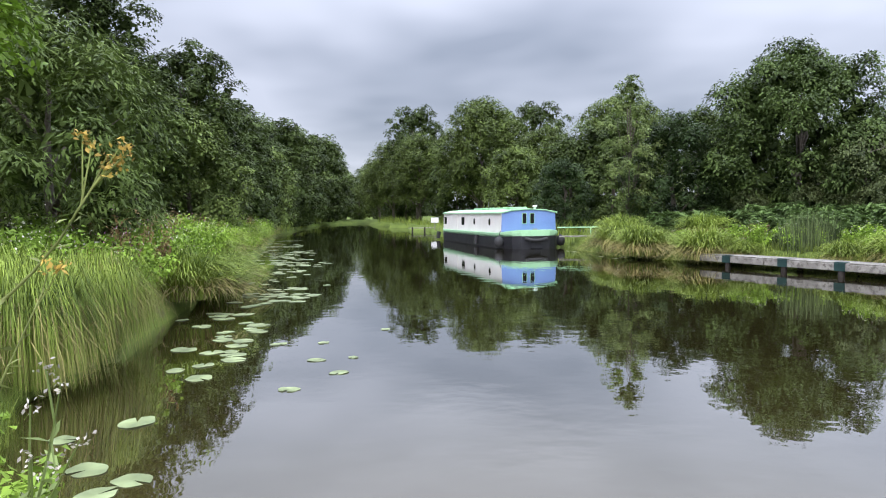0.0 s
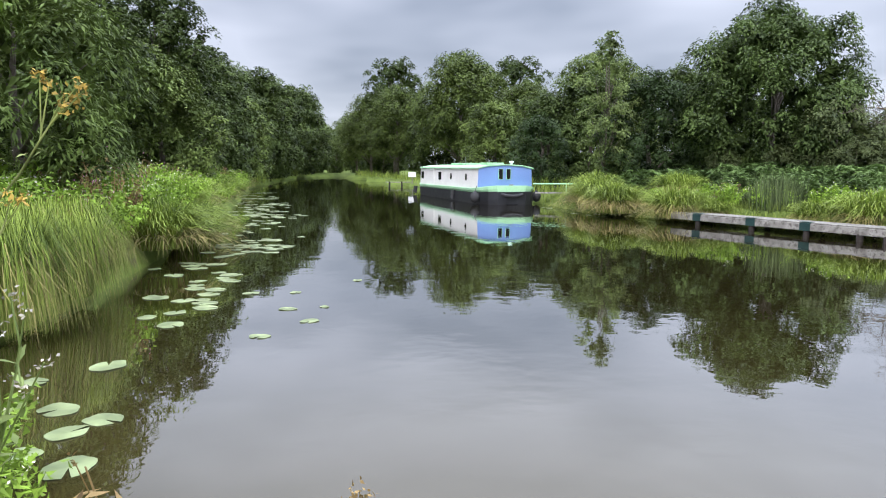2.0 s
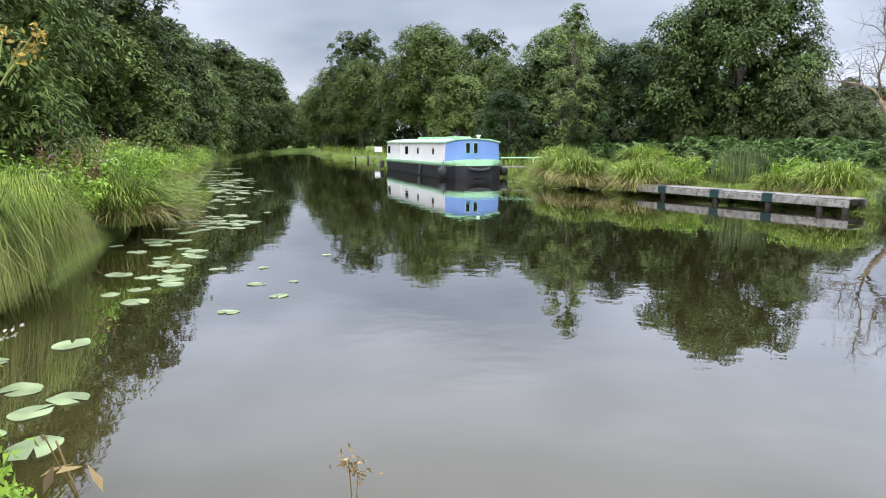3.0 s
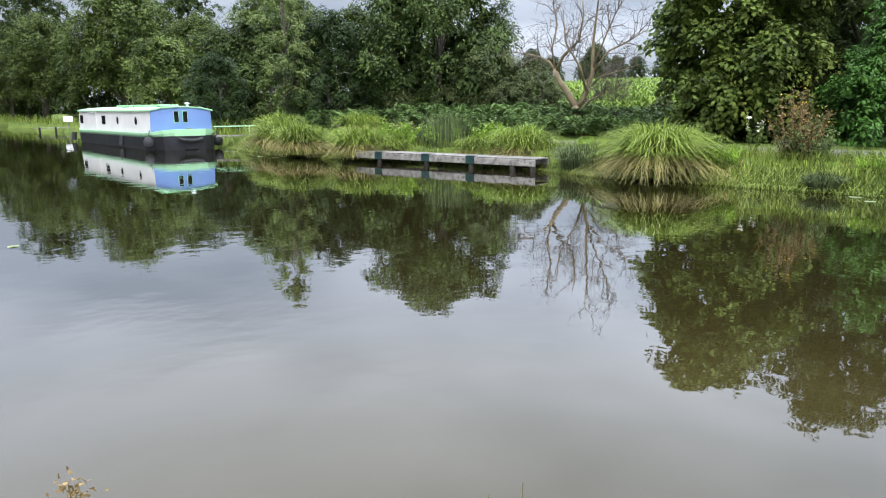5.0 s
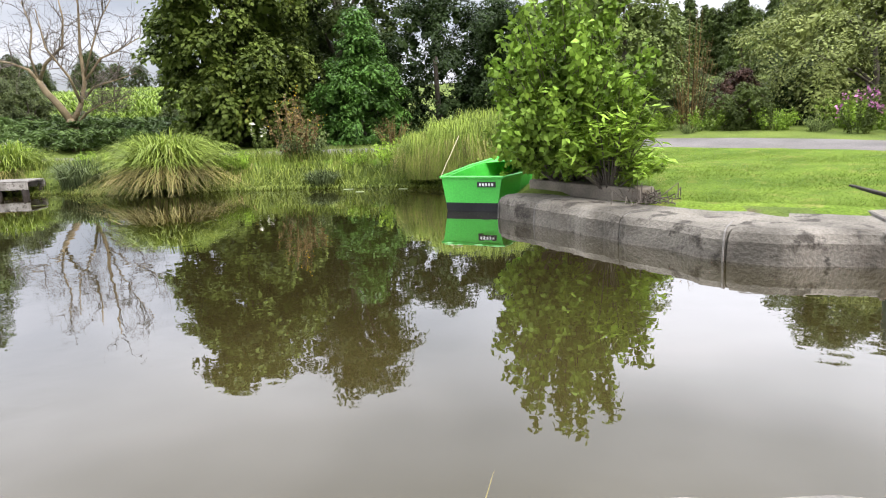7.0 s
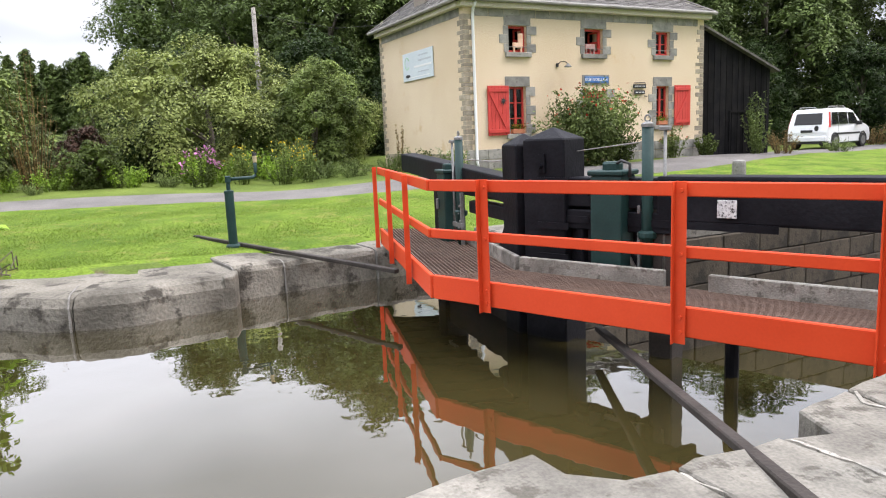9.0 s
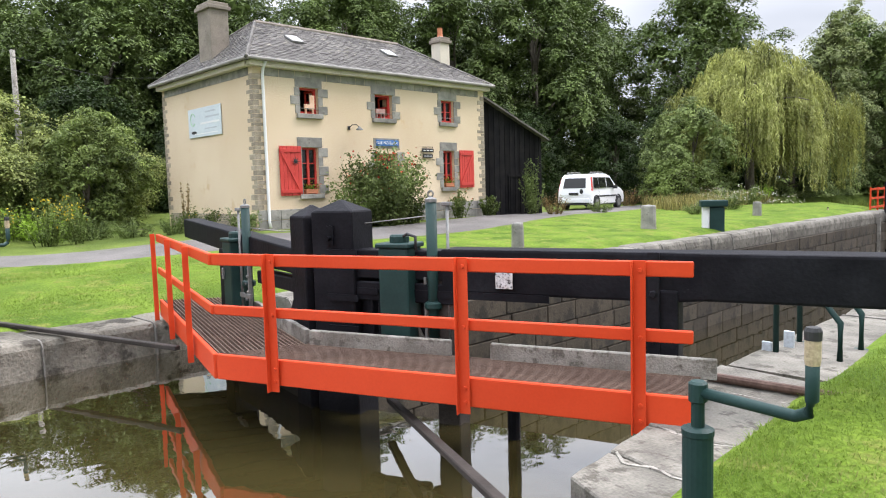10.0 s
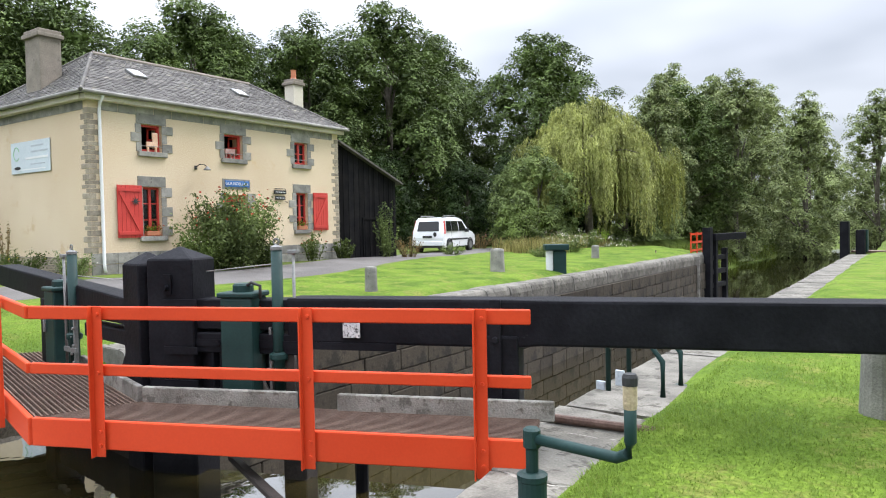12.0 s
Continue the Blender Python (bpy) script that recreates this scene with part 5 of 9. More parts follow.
# the hip roof
E0, E1, EY0, EY1, EZ = -0.33, HL + 0.28, -0.33, HD + 0.33, 4.90
RX0, RX1, RY, RZ = 1.95, 8.1, HD / 2, 6.80
roof = part("roof", Mesh().add([(E0, EY0, EZ), (E1, EY0, EZ), (E1, EY1, EZ), (E0, EY1, EZ), (RX0, RY, RZ - 0.03), (RX1, RY, RZ - 0.03)],
                               [(0, 1, 5, 4), (1, 2, 5), (2, 3, 4, 5), (3, 0, 4), (3, 2, 1, 0)]), SLATE, house, "grey natural slate hip roof with lichen")


def slates(a, b, c, d, rows, width, seed, singles=None):
    """Overlapping slates on the face a-b (eaves) to d-c (top)."""
    a, b, c, d = (Vector(p) for p in (a, b, c, d))
    nrm = (b - a).cross(d - a).normalized()
    if nrm.z < 0:
        nrm = -nrm
    rr = random.Random(seed)
    v = []
    for k in range(rows):
        t0, t1 = k / rows, min((k + 1.25) / rows, 1.0)
        p0, p1, q0, q1 = a.lerp(d, t0), b.lerp(c, t0), a.lerp(d, t1), b.lerp(c, t1)
        L = (p1 - p0).length
        n = max(1, int(L / width))
        off = 0.5 * (k % 2)
        for j in range(n + 1):
            s0, s1 = max(0, (j - off) / n), min(1, (j + 1 - off) / n - 0.012 / max(L, 0.1))
            if s1 <= s0:
                continue
            li = nrm * (0.012 + rr.uniform(0, 0.012))
            lo = nrm * 0.004
            e0, e1 = p0.lerp(p1, s0) + li, p0.lerp(p1, s1) + li
            f0, f1 = q0.lerp(q1, s0) + lo, q0.lerp(q1, s1) + lo
            if singles is not None and len(singles) < 300 and 0.04 < s0 and s1 < 0.96:
                singles.append((e0, e1 - e0, f0 - e0, nrm))
                continue
            v += [e0, e1, f1, f0, e0 - nrm * 0.02, e1 - nrm * 0.02, e1, e0]
    return np.array([tuple(p) for p in v])


SINGLE = []
sl = np.concatenate([slates((E0, EY0, EZ), (E1, EY0, EZ), (RX1, RY, RZ), (RX0, RY, RZ), 26, 0.22, 1, SINGLE), slates((E0, EY1, EZ), (E0, EY0, EZ), (RX0, RY, RZ), (RX0, RY, RZ), 24, 0.22, 2), slates((E1, EY0, EZ), (E1, EY1, EZ), (RX1, RY, RZ), (RX1, RY, RZ), 24, 0.22, 3)])
SLATE_BIT = surface("slate_pieces", (0.082, 0.077, 0.072), (0.135, 0.125, 0.116), 0.9, 2.2, 30, 0.4, c3=(0.24, 0.22, 0.17), spots=0.46, spec=0.2)
g = SLATE_BIT.node_tree
gi = g.nodes.new("ShaderNodeNewGeometry")
gm = g.nodes.new("ShaderNodeMapRange"); gm.inputs["To Min"].default_value, gm.inputs["To Max"].default_value = 0.62, 1.38
gs = g.nodes.new("ShaderNodeVectorMath"); gs.operation = "SCALE"
src = g.nodes["Principled BSDF"].inputs["Base Color"].links[0].from_socket
g.links.new(gi.outputs["Random Per Island"], gm.inputs["Value"]); g.links.new(src, gs.inputs[0]); g.links.new(gm.outputs[0], gs.inputs["Scale"])
g.links.new(gs.outputs[0], g.nodes["Principled BSDF"].inputs["Base Color"])
tagged(part("slate_covering", quad_mesh("slate_covering", sl), SLATE_BIT, roof), kind="stuff")
one_slate = Mesh().box((0.5, 0.5, -0.5), (1, 1, 1)).data("slate")
for o, ex, ey, nz in SINGLE:
    ux = ex.normalized()
    uy = nz.cross(ux)
    m3 = Matrix((ux * ex.length, uy * ey.dot(uy), nz * 0.012)).transposed()
    tilt_by = Matrix.Rotation(math.atan2(ey.dot(nz), ey.dot(uy)), 3, ux)
    part("slate", one_slate, SLATE, roof, at=Matrix.Translation(o) @ (tilt_by @ m3).to_4x4())
ridge = part("ridge_tiles", Mesh().box((RX0, RY, RZ), (0.01, 0.01, 0.01)), TERRACOTTA, roof)
nr = 20
for k in range(nr):
    x0 = RX0 + (RX1 - RX0) * k / nr
    part("ridge_tile", Mesh().tube([(x0, RY, RZ - 0.02), (x0 + (RX1 - RX0) / nr + 0.02, RY, RZ - 0.012)], [0.10, 0.092], 8), CEMENT, roof)
for a, b in (((E0, EY0, EZ), (RX0, RY, RZ)), ((E1, EY0, EZ), (RX1, RY, RZ)), ((E0, EY1, EZ), (RX0, RY, RZ))):
    part("hip_tile", Mesh().tube([a, b], 0.06, 6), SLATE, roof)


def on_roof(x, t):
    return (x, EY0 + (RY - EY0) * t, EZ + (RZ - EZ) * t)


tilt = math.degrees(math.atan2(RZ - EZ, RY - EY0))
for x in (2.5, 6.45):
    p = on_roof(x, 0.58)
    sky = part("skylight", Mesh().box((0, 0, 0.05), (0.46, 0.56, 0.07)), STEEL, house, "small roof window", bevel=0.01, at=pose(*p, tilt, 0, 0))
    part("pane", Mesh().box((0, 0, 0.092), (0.36, 0.46, 0.01)), WHITE_PAINT, sky)


def chimney(c, sx, sy, z0, z1, pot):
    ch = part("chimney", Mesh().box((c[0], c[1], (z0 + z1) / 2), (sx, sy, z1 - z0)), CEMENT if not pot else PALE_TRIM, house, "tall cement rendered chimney stack", bevel=0.02)
    part("chimney_cap", Mesh().box((c[0], c[1], z1 + 0.05), (sx + 0.14, sy + 0.14, 0.12)).box((c[0], c[1], z1 + 0.16), (sx + 0.04, sy + 0.04, 0.12)), CEMENT, ch, bevel=0.015)
    if pot:
        part("chimney_pot", Mesh().lathe([(0.12, 0), (0.13, 0.06), (0.10, 0.10), (0.095, 0.36), (0.11, 0.40), (0.0, 0.40)], 14, (c[0], c[1], z1 + 0.2)), TERRACOTTA, ch, "terracotta chimney pot")
    return ch


chimney((0.50, 3.2), 0.62, 0.86, 4.8, 6.92, False)
chimney((9.15, 1.75), 0.50, 0.50, 4.9, 6.72, True)
# things fixed to the walls
sign = thing("house_sign", "blue enamel sign with white capitals over the door", "sign", at=HOUSE @ pose(4.86, -0.03, 2.67))
part("plate", Mesh().box((0, 0, 0), (0.96, 0.03, 0.20)), SIGN_BLUE, sign, bevel=0.006)


def lettering(text, size, material, parent, at):
    cu = bpy.data.curves.new("lettering", "FONT")
    cu.body, cu.size, cu.align_x, cu.align_y, cu.extrude = text, size, "CENTER", "CENTER", 0.002
    tmp = bpy.data.objects.new("lettering", cu)
    scene.collection.objects.link(tmp)
    bpy.context.view_layer.update()
    me = bpy.data.meshes.new_from_object(tmp.evaluated_get(bpy.context.evaluated_depsgraph_get()))
    bpy.data.objects.remove(tmp)
    return part("lettering", me, material, parent, at=at)


lettering("GUE NOELLAN", 0.135, WHITE_PAINT, sign, pose(-0.03, -0.018, 0, 90, 0, 0))
small = thing("direction_sign", "two small black painted name boards on the wall", "sign", at=HOUSE @ pose(6.66, -0.05, 2.36))
for z, w in ((0.10, 0.56), (-0.10, 0.46)):
    b = part("board", Mesh().box((0, 0, z), (w, 0.025, 0.13)), SOOT, small, bevel=0.006)
    for k in range(3):
        part("bar", Mesh().box((-w * 0.28 + w * 0.28 * k, -0.016, z), (w * 0.22, 0.006, 0.022)), WHITE_PAINT, b)
part("bracket", Mesh().tube([(-0.2, 0.04, 0.22), (0.24, 0.0, 0.22), (0.26, 0.0, 0.10)], 0.01, 6).tube([(0.24, 0.03, -0.22), (0.32, -0.02, -0.24)], 0.014, 6), SOOT, small)
lamp = thing("wall_lamp", "small grey swan-neck wall lamp", "lamp", at=HOUSE @ pose(3.45, -0.02, 3.08))
part("arm", Mesh().tube([(-0.14, 0, 0.03), (-0.10, -0.12, 0.12), (0.0, -0.22, 0.12), (0.06, -0.26, 0.05)], 0.013, 8), SOOT, lamp, smooth=True)
part("shade", Mesh().lathe([(0.025, 0.06), (0.05, 0.03), (0.11, -0.03), (0.115, -0.05), (0.09, -0.04), (0.0, 0.0)], 16, (0.07, -0.27, 0)), STEEL, lamp)
part("back_plate", Mesh().box((-0.14, 0.0, 0.03), (0.09, 0.03, 0.12)), SOOT, lamp, bevel=0.006)
board = thing("information_board", "pale blue information panel with small print on the gable wall", "sign", at=HOUSE @ pose(-0.03, 3.08, 3.42, 0, 0, -90))
part("panel", Mesh().box((0, 0, 0), (2.30, 0.025, 0.92)), PALE_BLUE, board, bevel=0.006)
for k, (x, z, w, h, mt) in enumerate([(0.45, 0.30, 0.70, 0.045, PRINT_GREY), (0.55, 0.14, 0.95, 0.05, PRINT_GREY), (0.40, -0.04, 1.30, 0.06, WHITE_PAINT), (0.45, -0.22, 0.80, 0.035, PRINT_GREY), (0.1, -0.36, 1.6, 0.03, WHITE_PAINT)]):
    part("bar", Mesh().box((x, -0.016, z), (w, 0.006, h)), mt, board)
part("picture", Mesh().prism([(0.19 * math.cos(a), 0.05 * math.sin(a)) for a in np.linspace(0, 6.2, 12)], 0, 0.008), SOOT, board, at=pose(-0.75, -0.014, -0.30, 90, 0, 0))
part("emblem", Mesh().tube([(-0.8 + 0.16 * math.cos(a), -0.016, 0.12 + 0.2 * math.sin(a)) for a in np.linspace(0.4, 5.6, 14)], 0.012, 5), MINT, board)
ornament = thing("window_ornament", "pale orange painted wooden ornament on the window sill", "ornament", at=HOUSE @ pose(1.90, 0.05, 3.47))
part("figure", Mesh().box((0.0, 0, 0.22), (0.36, 0.05, 0.15)).box((-0.13, 0, 0.08), (0.06, 0.05, 0.16)).box((0.12, 0, 0.08), (0.06, 0.05, 0.16)).box((0.10, 0, 0.42), (0.17, 0.05, 0.30)), surface("pale_orange_paint", (0.74, 0.42, 0.26), (0.80, 0.56, 0.42), 0.5, 9, 40, 0.05), ornament, bevel=0.02)
orn2 = thing("window_ornament", "carved wooden ornament on the window sill", "ornament", at=HOUSE @ pose(4.66, 0.05, 3.47))
part("figure", Mesh().box((0.0, 0, 0.24), (0.40, 0.05, 0.16)).box((-0.15, 0, 0.08), (0.05, 0.05, 0.18)).box((0.02, 0, 0.08), (0.05, 0.05, 0.18)).box((0.16, 0, 0.08), (0.05, 0.05, 0.18)), surface("red_brown_paint", (0.30, 0.10, 0.08), (0.44, 0.30, 0.27), 0.6, 12, 40, 0.05), orn2, bevel=0.02)
for x0, x1 in ((1.54, 2.19), (4.40, 5.13), (7.41, 8.04)):
    rl = tagged(part("window_rail", Mesh().tube([(x0, -0.02, 3.63), (x1, -0.02, 3.63)], 0.011, 6), STEEL, at=HOUSE), "thin grey safety bar across an upper window", "rail")
# flower boxes
for x, z in ((1.82, 1.06), (7.73, 1.16)):
    fb = thing("flower_box", "terracotta window box with red geraniums", "planter", at=HOUSE @ pose(x, 0.02, z), group="flower boxes")
    part("trough", Mesh().box((0, 0, 0.07), (0.42, 0.14, 0.13)), TERRACOTTA, fb, bevel=0.012)
    rg = np.random.default_rng(int(x * 10))
    q = rg.normal(0, 1, (160, 3)) * np.array([0.14, 0.05, 0.07]) + np.array([0, 0, 0.2])
    part("foliage", leaves("foliage", rg, q, q - np.array([0, 0, 0.2]), 0.05, 0.04), LEAF_BRIGHT, fb)
    q = rg.normal(0, 1, (40, 3)) * np.array([0.13, 0.05, 0.05]) + np.array([0, -0.03, 0.27])
    part("bloom", leaves("bloom", rg, q, q - np.array([0, 0, 0.2]), 0.045, 0.04), RED_PETAL, fb)

# the black timber annex
annex = thing("timber_annex", "black tarred weatherboard lean-to shed joined to the house", "shed", at=HOUSE)
AX0, AX1, AY = HL + 0.06, 13.45, 0.25


def a_top(x):
    return 4.52 + (3.12 - 4.52) * (x - AX0) / (AX1 - AX0)


nb = 24
for k in range(nb):
    x0, x1 = AX0 + (AX1 - AX0) * k / nb, AX0 + (AX1 - AX0) * (k + 1) / nb - 0.008
    o = 0.012 * (k % 2)
    v = [(x0, AY - o, -0.25), (x1, AY - o, -0.25), (x1, AY - o, a_top(x1)), (x0, AY - o, a_top(x0)), (x0, AY + 0.03, -0.25), (x1, AY + 0.03, -0.25), (x1, AY + 0.03, a_top(x1)), (x0, AY + 0.03, a_top(x0))]
    part("board", Mesh().add(v, [(0, 1, 2, 3), (5, 4, 7, 6), (4, 0, 3, 7), (1, 5, 6, 2), (3, 2, 6, 7)]), TAR_BOARD, annex)
part("end_wall", Mesh().box((AX1 - 0.03, AY + 2.8, 1.4), (0.06, 5.4, 3.3)), TAR_BOARD, annex)
part("roof", Mesh().add([(AX0 - 0.02, AY - 0.22, 4.60), (AX1 + 0.3, AY - 0.22, 3.06), (AX1 + 0.3, AY + 5.8, 3.06), (AX0 - 0.02, AY + 5.8, 4.60), (AX0 - 0.02, AY - 0.22, 4.52), (AX1 + 0.3, AY - 0.22, 2.98), (AX1 + 0.3, AY + 5.8, 2.98), (AX0 - 0.02, AY + 5.8, 4.52)],
                        [(0, 1, 2, 3), (7, 6, 5, 4), (0, 4, 5, 1), (1, 5, 6, 2), (2, 6, 7, 3), (3, 7, 4, 0)]), SLATE, annex)
part("door_frame", Mesh().box((AX0 + 2.3, AY - 0.03, 1.55), (1.5, 0.03, 0.08)).box((AX0 + 1.6, AY - 0.03, 0.75), (0.07, 0.03, 1.6)), TAR_BOARD, annex)


# ---- the parked van ----
def van(at):
    t = thing("parked_van", "white compact passenger van with roof bars and tinted windows, parked", "car", at=at)
    # side profile from the tail (x 0) to the nose (x 4.2)
    prof = [(0.02, 0.35), (0.0, 0.75), (0.06, 1.05), (0.22, 1.62), (0.42, 1.76), (1.2, 1.80), (2.2, 1.78), (2.62, 1.66), (3.2, 1.16), (3.75, 1.02), (4.08, 0.85), (4.18, 0.55), (4.12, 0.28), (0.3, 0.24)]
    rings = []
    for y, inset in ((-0.9, 0.10), (-0.86, 0.0), (-0.80, -0.0), (0.80, 0.0), (0.86, 0.0), (0.9, 0.10)):
        ring = []
        for x, z in prof:
            lean = 0.18 * max(0, z - 1.0)
            yy = y - math.copysign(lean, y)
            cx, cz = 2.1, 0.9
            ring.append((cx + (x - cx) * (1 - inset * 0.35), yy, cz + (z - cz) * (1 - inset * 0.5)))
        rings.append(ring)
    part("body", Mesh().loft(rings), CAR_PAINT, t, smooth=False, bevel=0.02)

    def pane(name, pts, side, mat_=DARK_GLASS, label=""):
        v = [(x, side * (0.912 - 0.18 * max(0, z - 1.0)), z) for x, z in pts]
        w = [(x, side * (0.888 - 0.18 * max(0, z - 1.0)), z) for x, z in pts]
        n = len(v)
        return part(name, Mesh().add(v + w, [tuple(range(n)), tuple(range(2 * n - 1, n - 1, -1))] + [(i, (i + 1) % n, n + (i + 1) % n, n + i) for i in range(n)]), mat_, t, label)
    for s in (-1, 1):
        pane("side_window", [(0.45, 1.08), (1.02, 1.08), (1.02, 1.60), (0.55, 1.60)], s)
        pane("side_window", [(1.12, 1.08), (1.90, 1.08), (1.90, 1.60), (1.12, 1.60)], s)
        pane("side_window", [(2.02, 1.08), (2.95, 1.08), (2.52, 1.58), (2.02, 1.60)], s)
        pane("rub_strip", [(0.8, 0.62), (3.1, 0.62), (3.1, 0.70), (0.8, 0.70)], s, BLACK_RUBBER)
        pane("tail_lamp", [(0.10, 0.95), (0.28, 0.95), (0.40, 1.62), (0.28, 1.62)], s, RED, "red tail lamp")
        part("mirror", Mesh().box((2.75, s * 1.0, 1.10), (0.14, 0.22, 0.18)), BLACK_RUBBER, t, bevel=0.03)
        part("roof_bar", Mesh().tube([(0.5, s * 0.62, 1.77), (0.6, s * 0.62, 1.86), (2.0, s * 0.62, 1.87), (2.1, s * 0.62, 1.79)], 0.022, 8), STEEL, t, smooth=True)
        pane("door_line", [(1.06, 0.40), (1.07, 0.40), (1.07, 1.62), (1.06, 1.62)], s, SOOT)
        pane("door_line", [(1.96, 0.40), (1.97, 0.40), (1.97, 1.62), (1.96, 1.62)], s, SOOT)
        for x in (0.72, 3.38):
            wh = part("wheel", Mesh().tube([(x, s * 0.93, 0.32), (x, s * 0.72, 0.32)], 0.32, 24), BLACK_RUBBER, t, "black tyre on a silver rim")
            part("rim", Mesh().tube([(x, s * 0.945, 0.32), (x, s * 0.9, 0.32)], 0.20, 16), STEEL, wh)
            part("wheel_arch", Mesh().tube([(x + 0.37 * math.cos(a), s * 0.885, 0.32 + 0.37 * math.sin(a)) for a in np.linspace(0, 3.14, 12)], 0.04, 6), BLACK_RUBBER, t)
    part("rear_window", Mesh().add([(0.06, -0.62, 1.08), (0.06, 0.62, 1.08), (0.19, 0.56, 1.58), (0.19, -0.56, 1.58), (0.10, -0.62, 1.08), (0.10, 0.62, 1.08), (0.23, 0.56, 1.58), (0.23, -0.56, 1.58)], [(0, 1, 2, 3), (7, 6, 5, 4), (0, 3, 7, 4), (1, 5, 6, 2), (3, 2, 6, 7), (0, 4, 5, 1)]), DARK_GLASS, t, "dark tinted rear window")
    part("bumper", Mesh().box((0.03, 0, 0.46), (0.16, 1.72, 0.22)), CAR_PAINT, t, bevel=0.04)
    part("lower_bumper", Mesh().box((0.06, 0, 0.30), (0.14, 1.6, 0.12)), BLACK_RUBBER, t, bevel=0.02)
    part("plate", Mesh().box((-0.02, 0.0, 0.80), (0.02, 0.52, 0.11)), SOOT, t)
    part("logo", Mesh().prism([(0.10 * math.cos(a), 0.13 * math.sin(a)) for a in np.linspace(0, 6.2, 8)], 0, 0.01), SOOT, t, at=pose(-0.005, -0.42, 0.92, 90, 0, 90))
    part("windscreen", Mesh().add([(2.66, -0.66, 1.62), (2.66, 0.66, 1.62), (3.18, 0.76, 1.19), (3.18, -0.76, 1.19), (2.62, -0.66, 1.58), (2.62, 0.66, 1.58), (3.14, 0.76, 1.15), (3.14, -0.76, 1.15)], [(0, 1, 2, 3), (7, 6, 5, 4), (0, 3, 7, 4), (1, 5, 6, 2), (3, 2, 6, 7), (0, 4, 5, 1)]), DARK_GLASS, t)
    return t


van(pose(23.55, -27.6, gz(23.55, -28.5) + 0.02, 0, 0, -76))

# ---- stones, post box, ladders on the lock side ----
def bollard(x, y, r, h, label):
    t = part("stone_bollard", Mesh().lathe([(r * 1.04, -0.2), (r, 0.05), (r * 0.95, h * 0.55), (r * 0.93, h - 0.05), (r * 0.84, h), (0, h + 0.02)], 18), GRANITE, at=pose(x, y, gz(x, y)))
    return tagged(t, label, "bollard", group="stone bollards")


bollard(12.1, -12.25, 0.15, 0.58, "short round grey granite mooring bollard on the lawn")
bollard(12.95, -18.6, 0.23, 0.72, "thick round grey granite mooring bollard on the lawn")
bollard(14.2, -27.6, 0.17, 0.55, "small grey granite mooring bollard on the lawn")
bollard(15.5, -35.0, 0.26, 0.75, "grey granite mooring bollard near the lower gates")
bollard(1.25, -7.16, 0.22, 0.62, "thick speckled granite bollard under the balance beam")
cab = thing("service_post", "dark green metal service post with a flat roof and white door", "service post", at=pose(12.05, -20.6, gz(12.05, -20.6), 0, 0, 219))
part("body", Mesh().box((0.12, 0, 0.42), (0.42, 0.36, 0.9)), GREEN_METAL, cab, bevel=0.015)
part("door", Mesh().box((-0.21, -0.12, 0.46), (0.24, 0.04, 0.86), pose(0, 0, 0, 0, 0, 12).to_3x3()), WHITE_PAINT, cab, "peeling white door", bevel=0.01)
part("roof", Mesh().box((0.03, 0, 0.98), (0.78, 0.50, 0.20)), GREEN_METAL, cab, bevel=0.04)


def ladder_rail(a, side):
    """A bent tube hand rail over the quay edge."""
    t = thing("quay_ladder_rail", "dark green tubular hand rail of a quay ladder", "ladder", at=pose(a[0], a[1], 0.49), group="quay ladder rails")
    d = Vector((LOCK_N[0], LOCK_N[1], 0))
    p = [(0, 0, 0), (0, 0, 0.34), tuple(d * 0.30 + Vector((0, 0, 0.74))), tuple(d * 0.42 + Vector((0, 0, 0.79))), tuple(d * 0.52 + Vector((0, 0, 0.74))), tuple(d * 0.52 + Vector((0, 0, 0.0)))]
    part("tube", Mesh().tube(p, 0.026, 10), GREEN_METAL, t, smooth=True)
    part("foot_plate", Mesh().box((0, 0, 0.008), (0.15, 0.15, 0.016)), GREEN_METAL, t, bevel=0.004)
    part("foot_plate", Mesh().box(tuple(d * 0.52 + Vector((0, 0, 0.008))), (0.15, 0.15, 0.016)), GREEN_METAL, t, bevel=0.004)
    return t


ladder_rail((3.0, -6.99), 1)
ladder_rail((3.04, -7.54), 1)
pipe = tagged(part("drain_pipe", Mesh().tube([(3.46, -5.72, 0.535), (2.5, -5.88, 0.535)], 0.035, 10), surface("rusty_pipe", (0.085, 0.045, 0.032), (0.14, 0.085, 0.065), 0.8, 8, 50, 0.4)), "rusty brown pipe lying across the quay", "pipe")
for x, y, h in ((3.60, -6.95, 0.10), (3.52, -7.2, 0.17)):
    tagged(part("marker_plate", Mesh().box((x, y, 0.49 + h / 2), (0.09, 0.03, h)), PRINT_GREY, bevel=0.004), "small white marker plate on the quay edge", "marker")

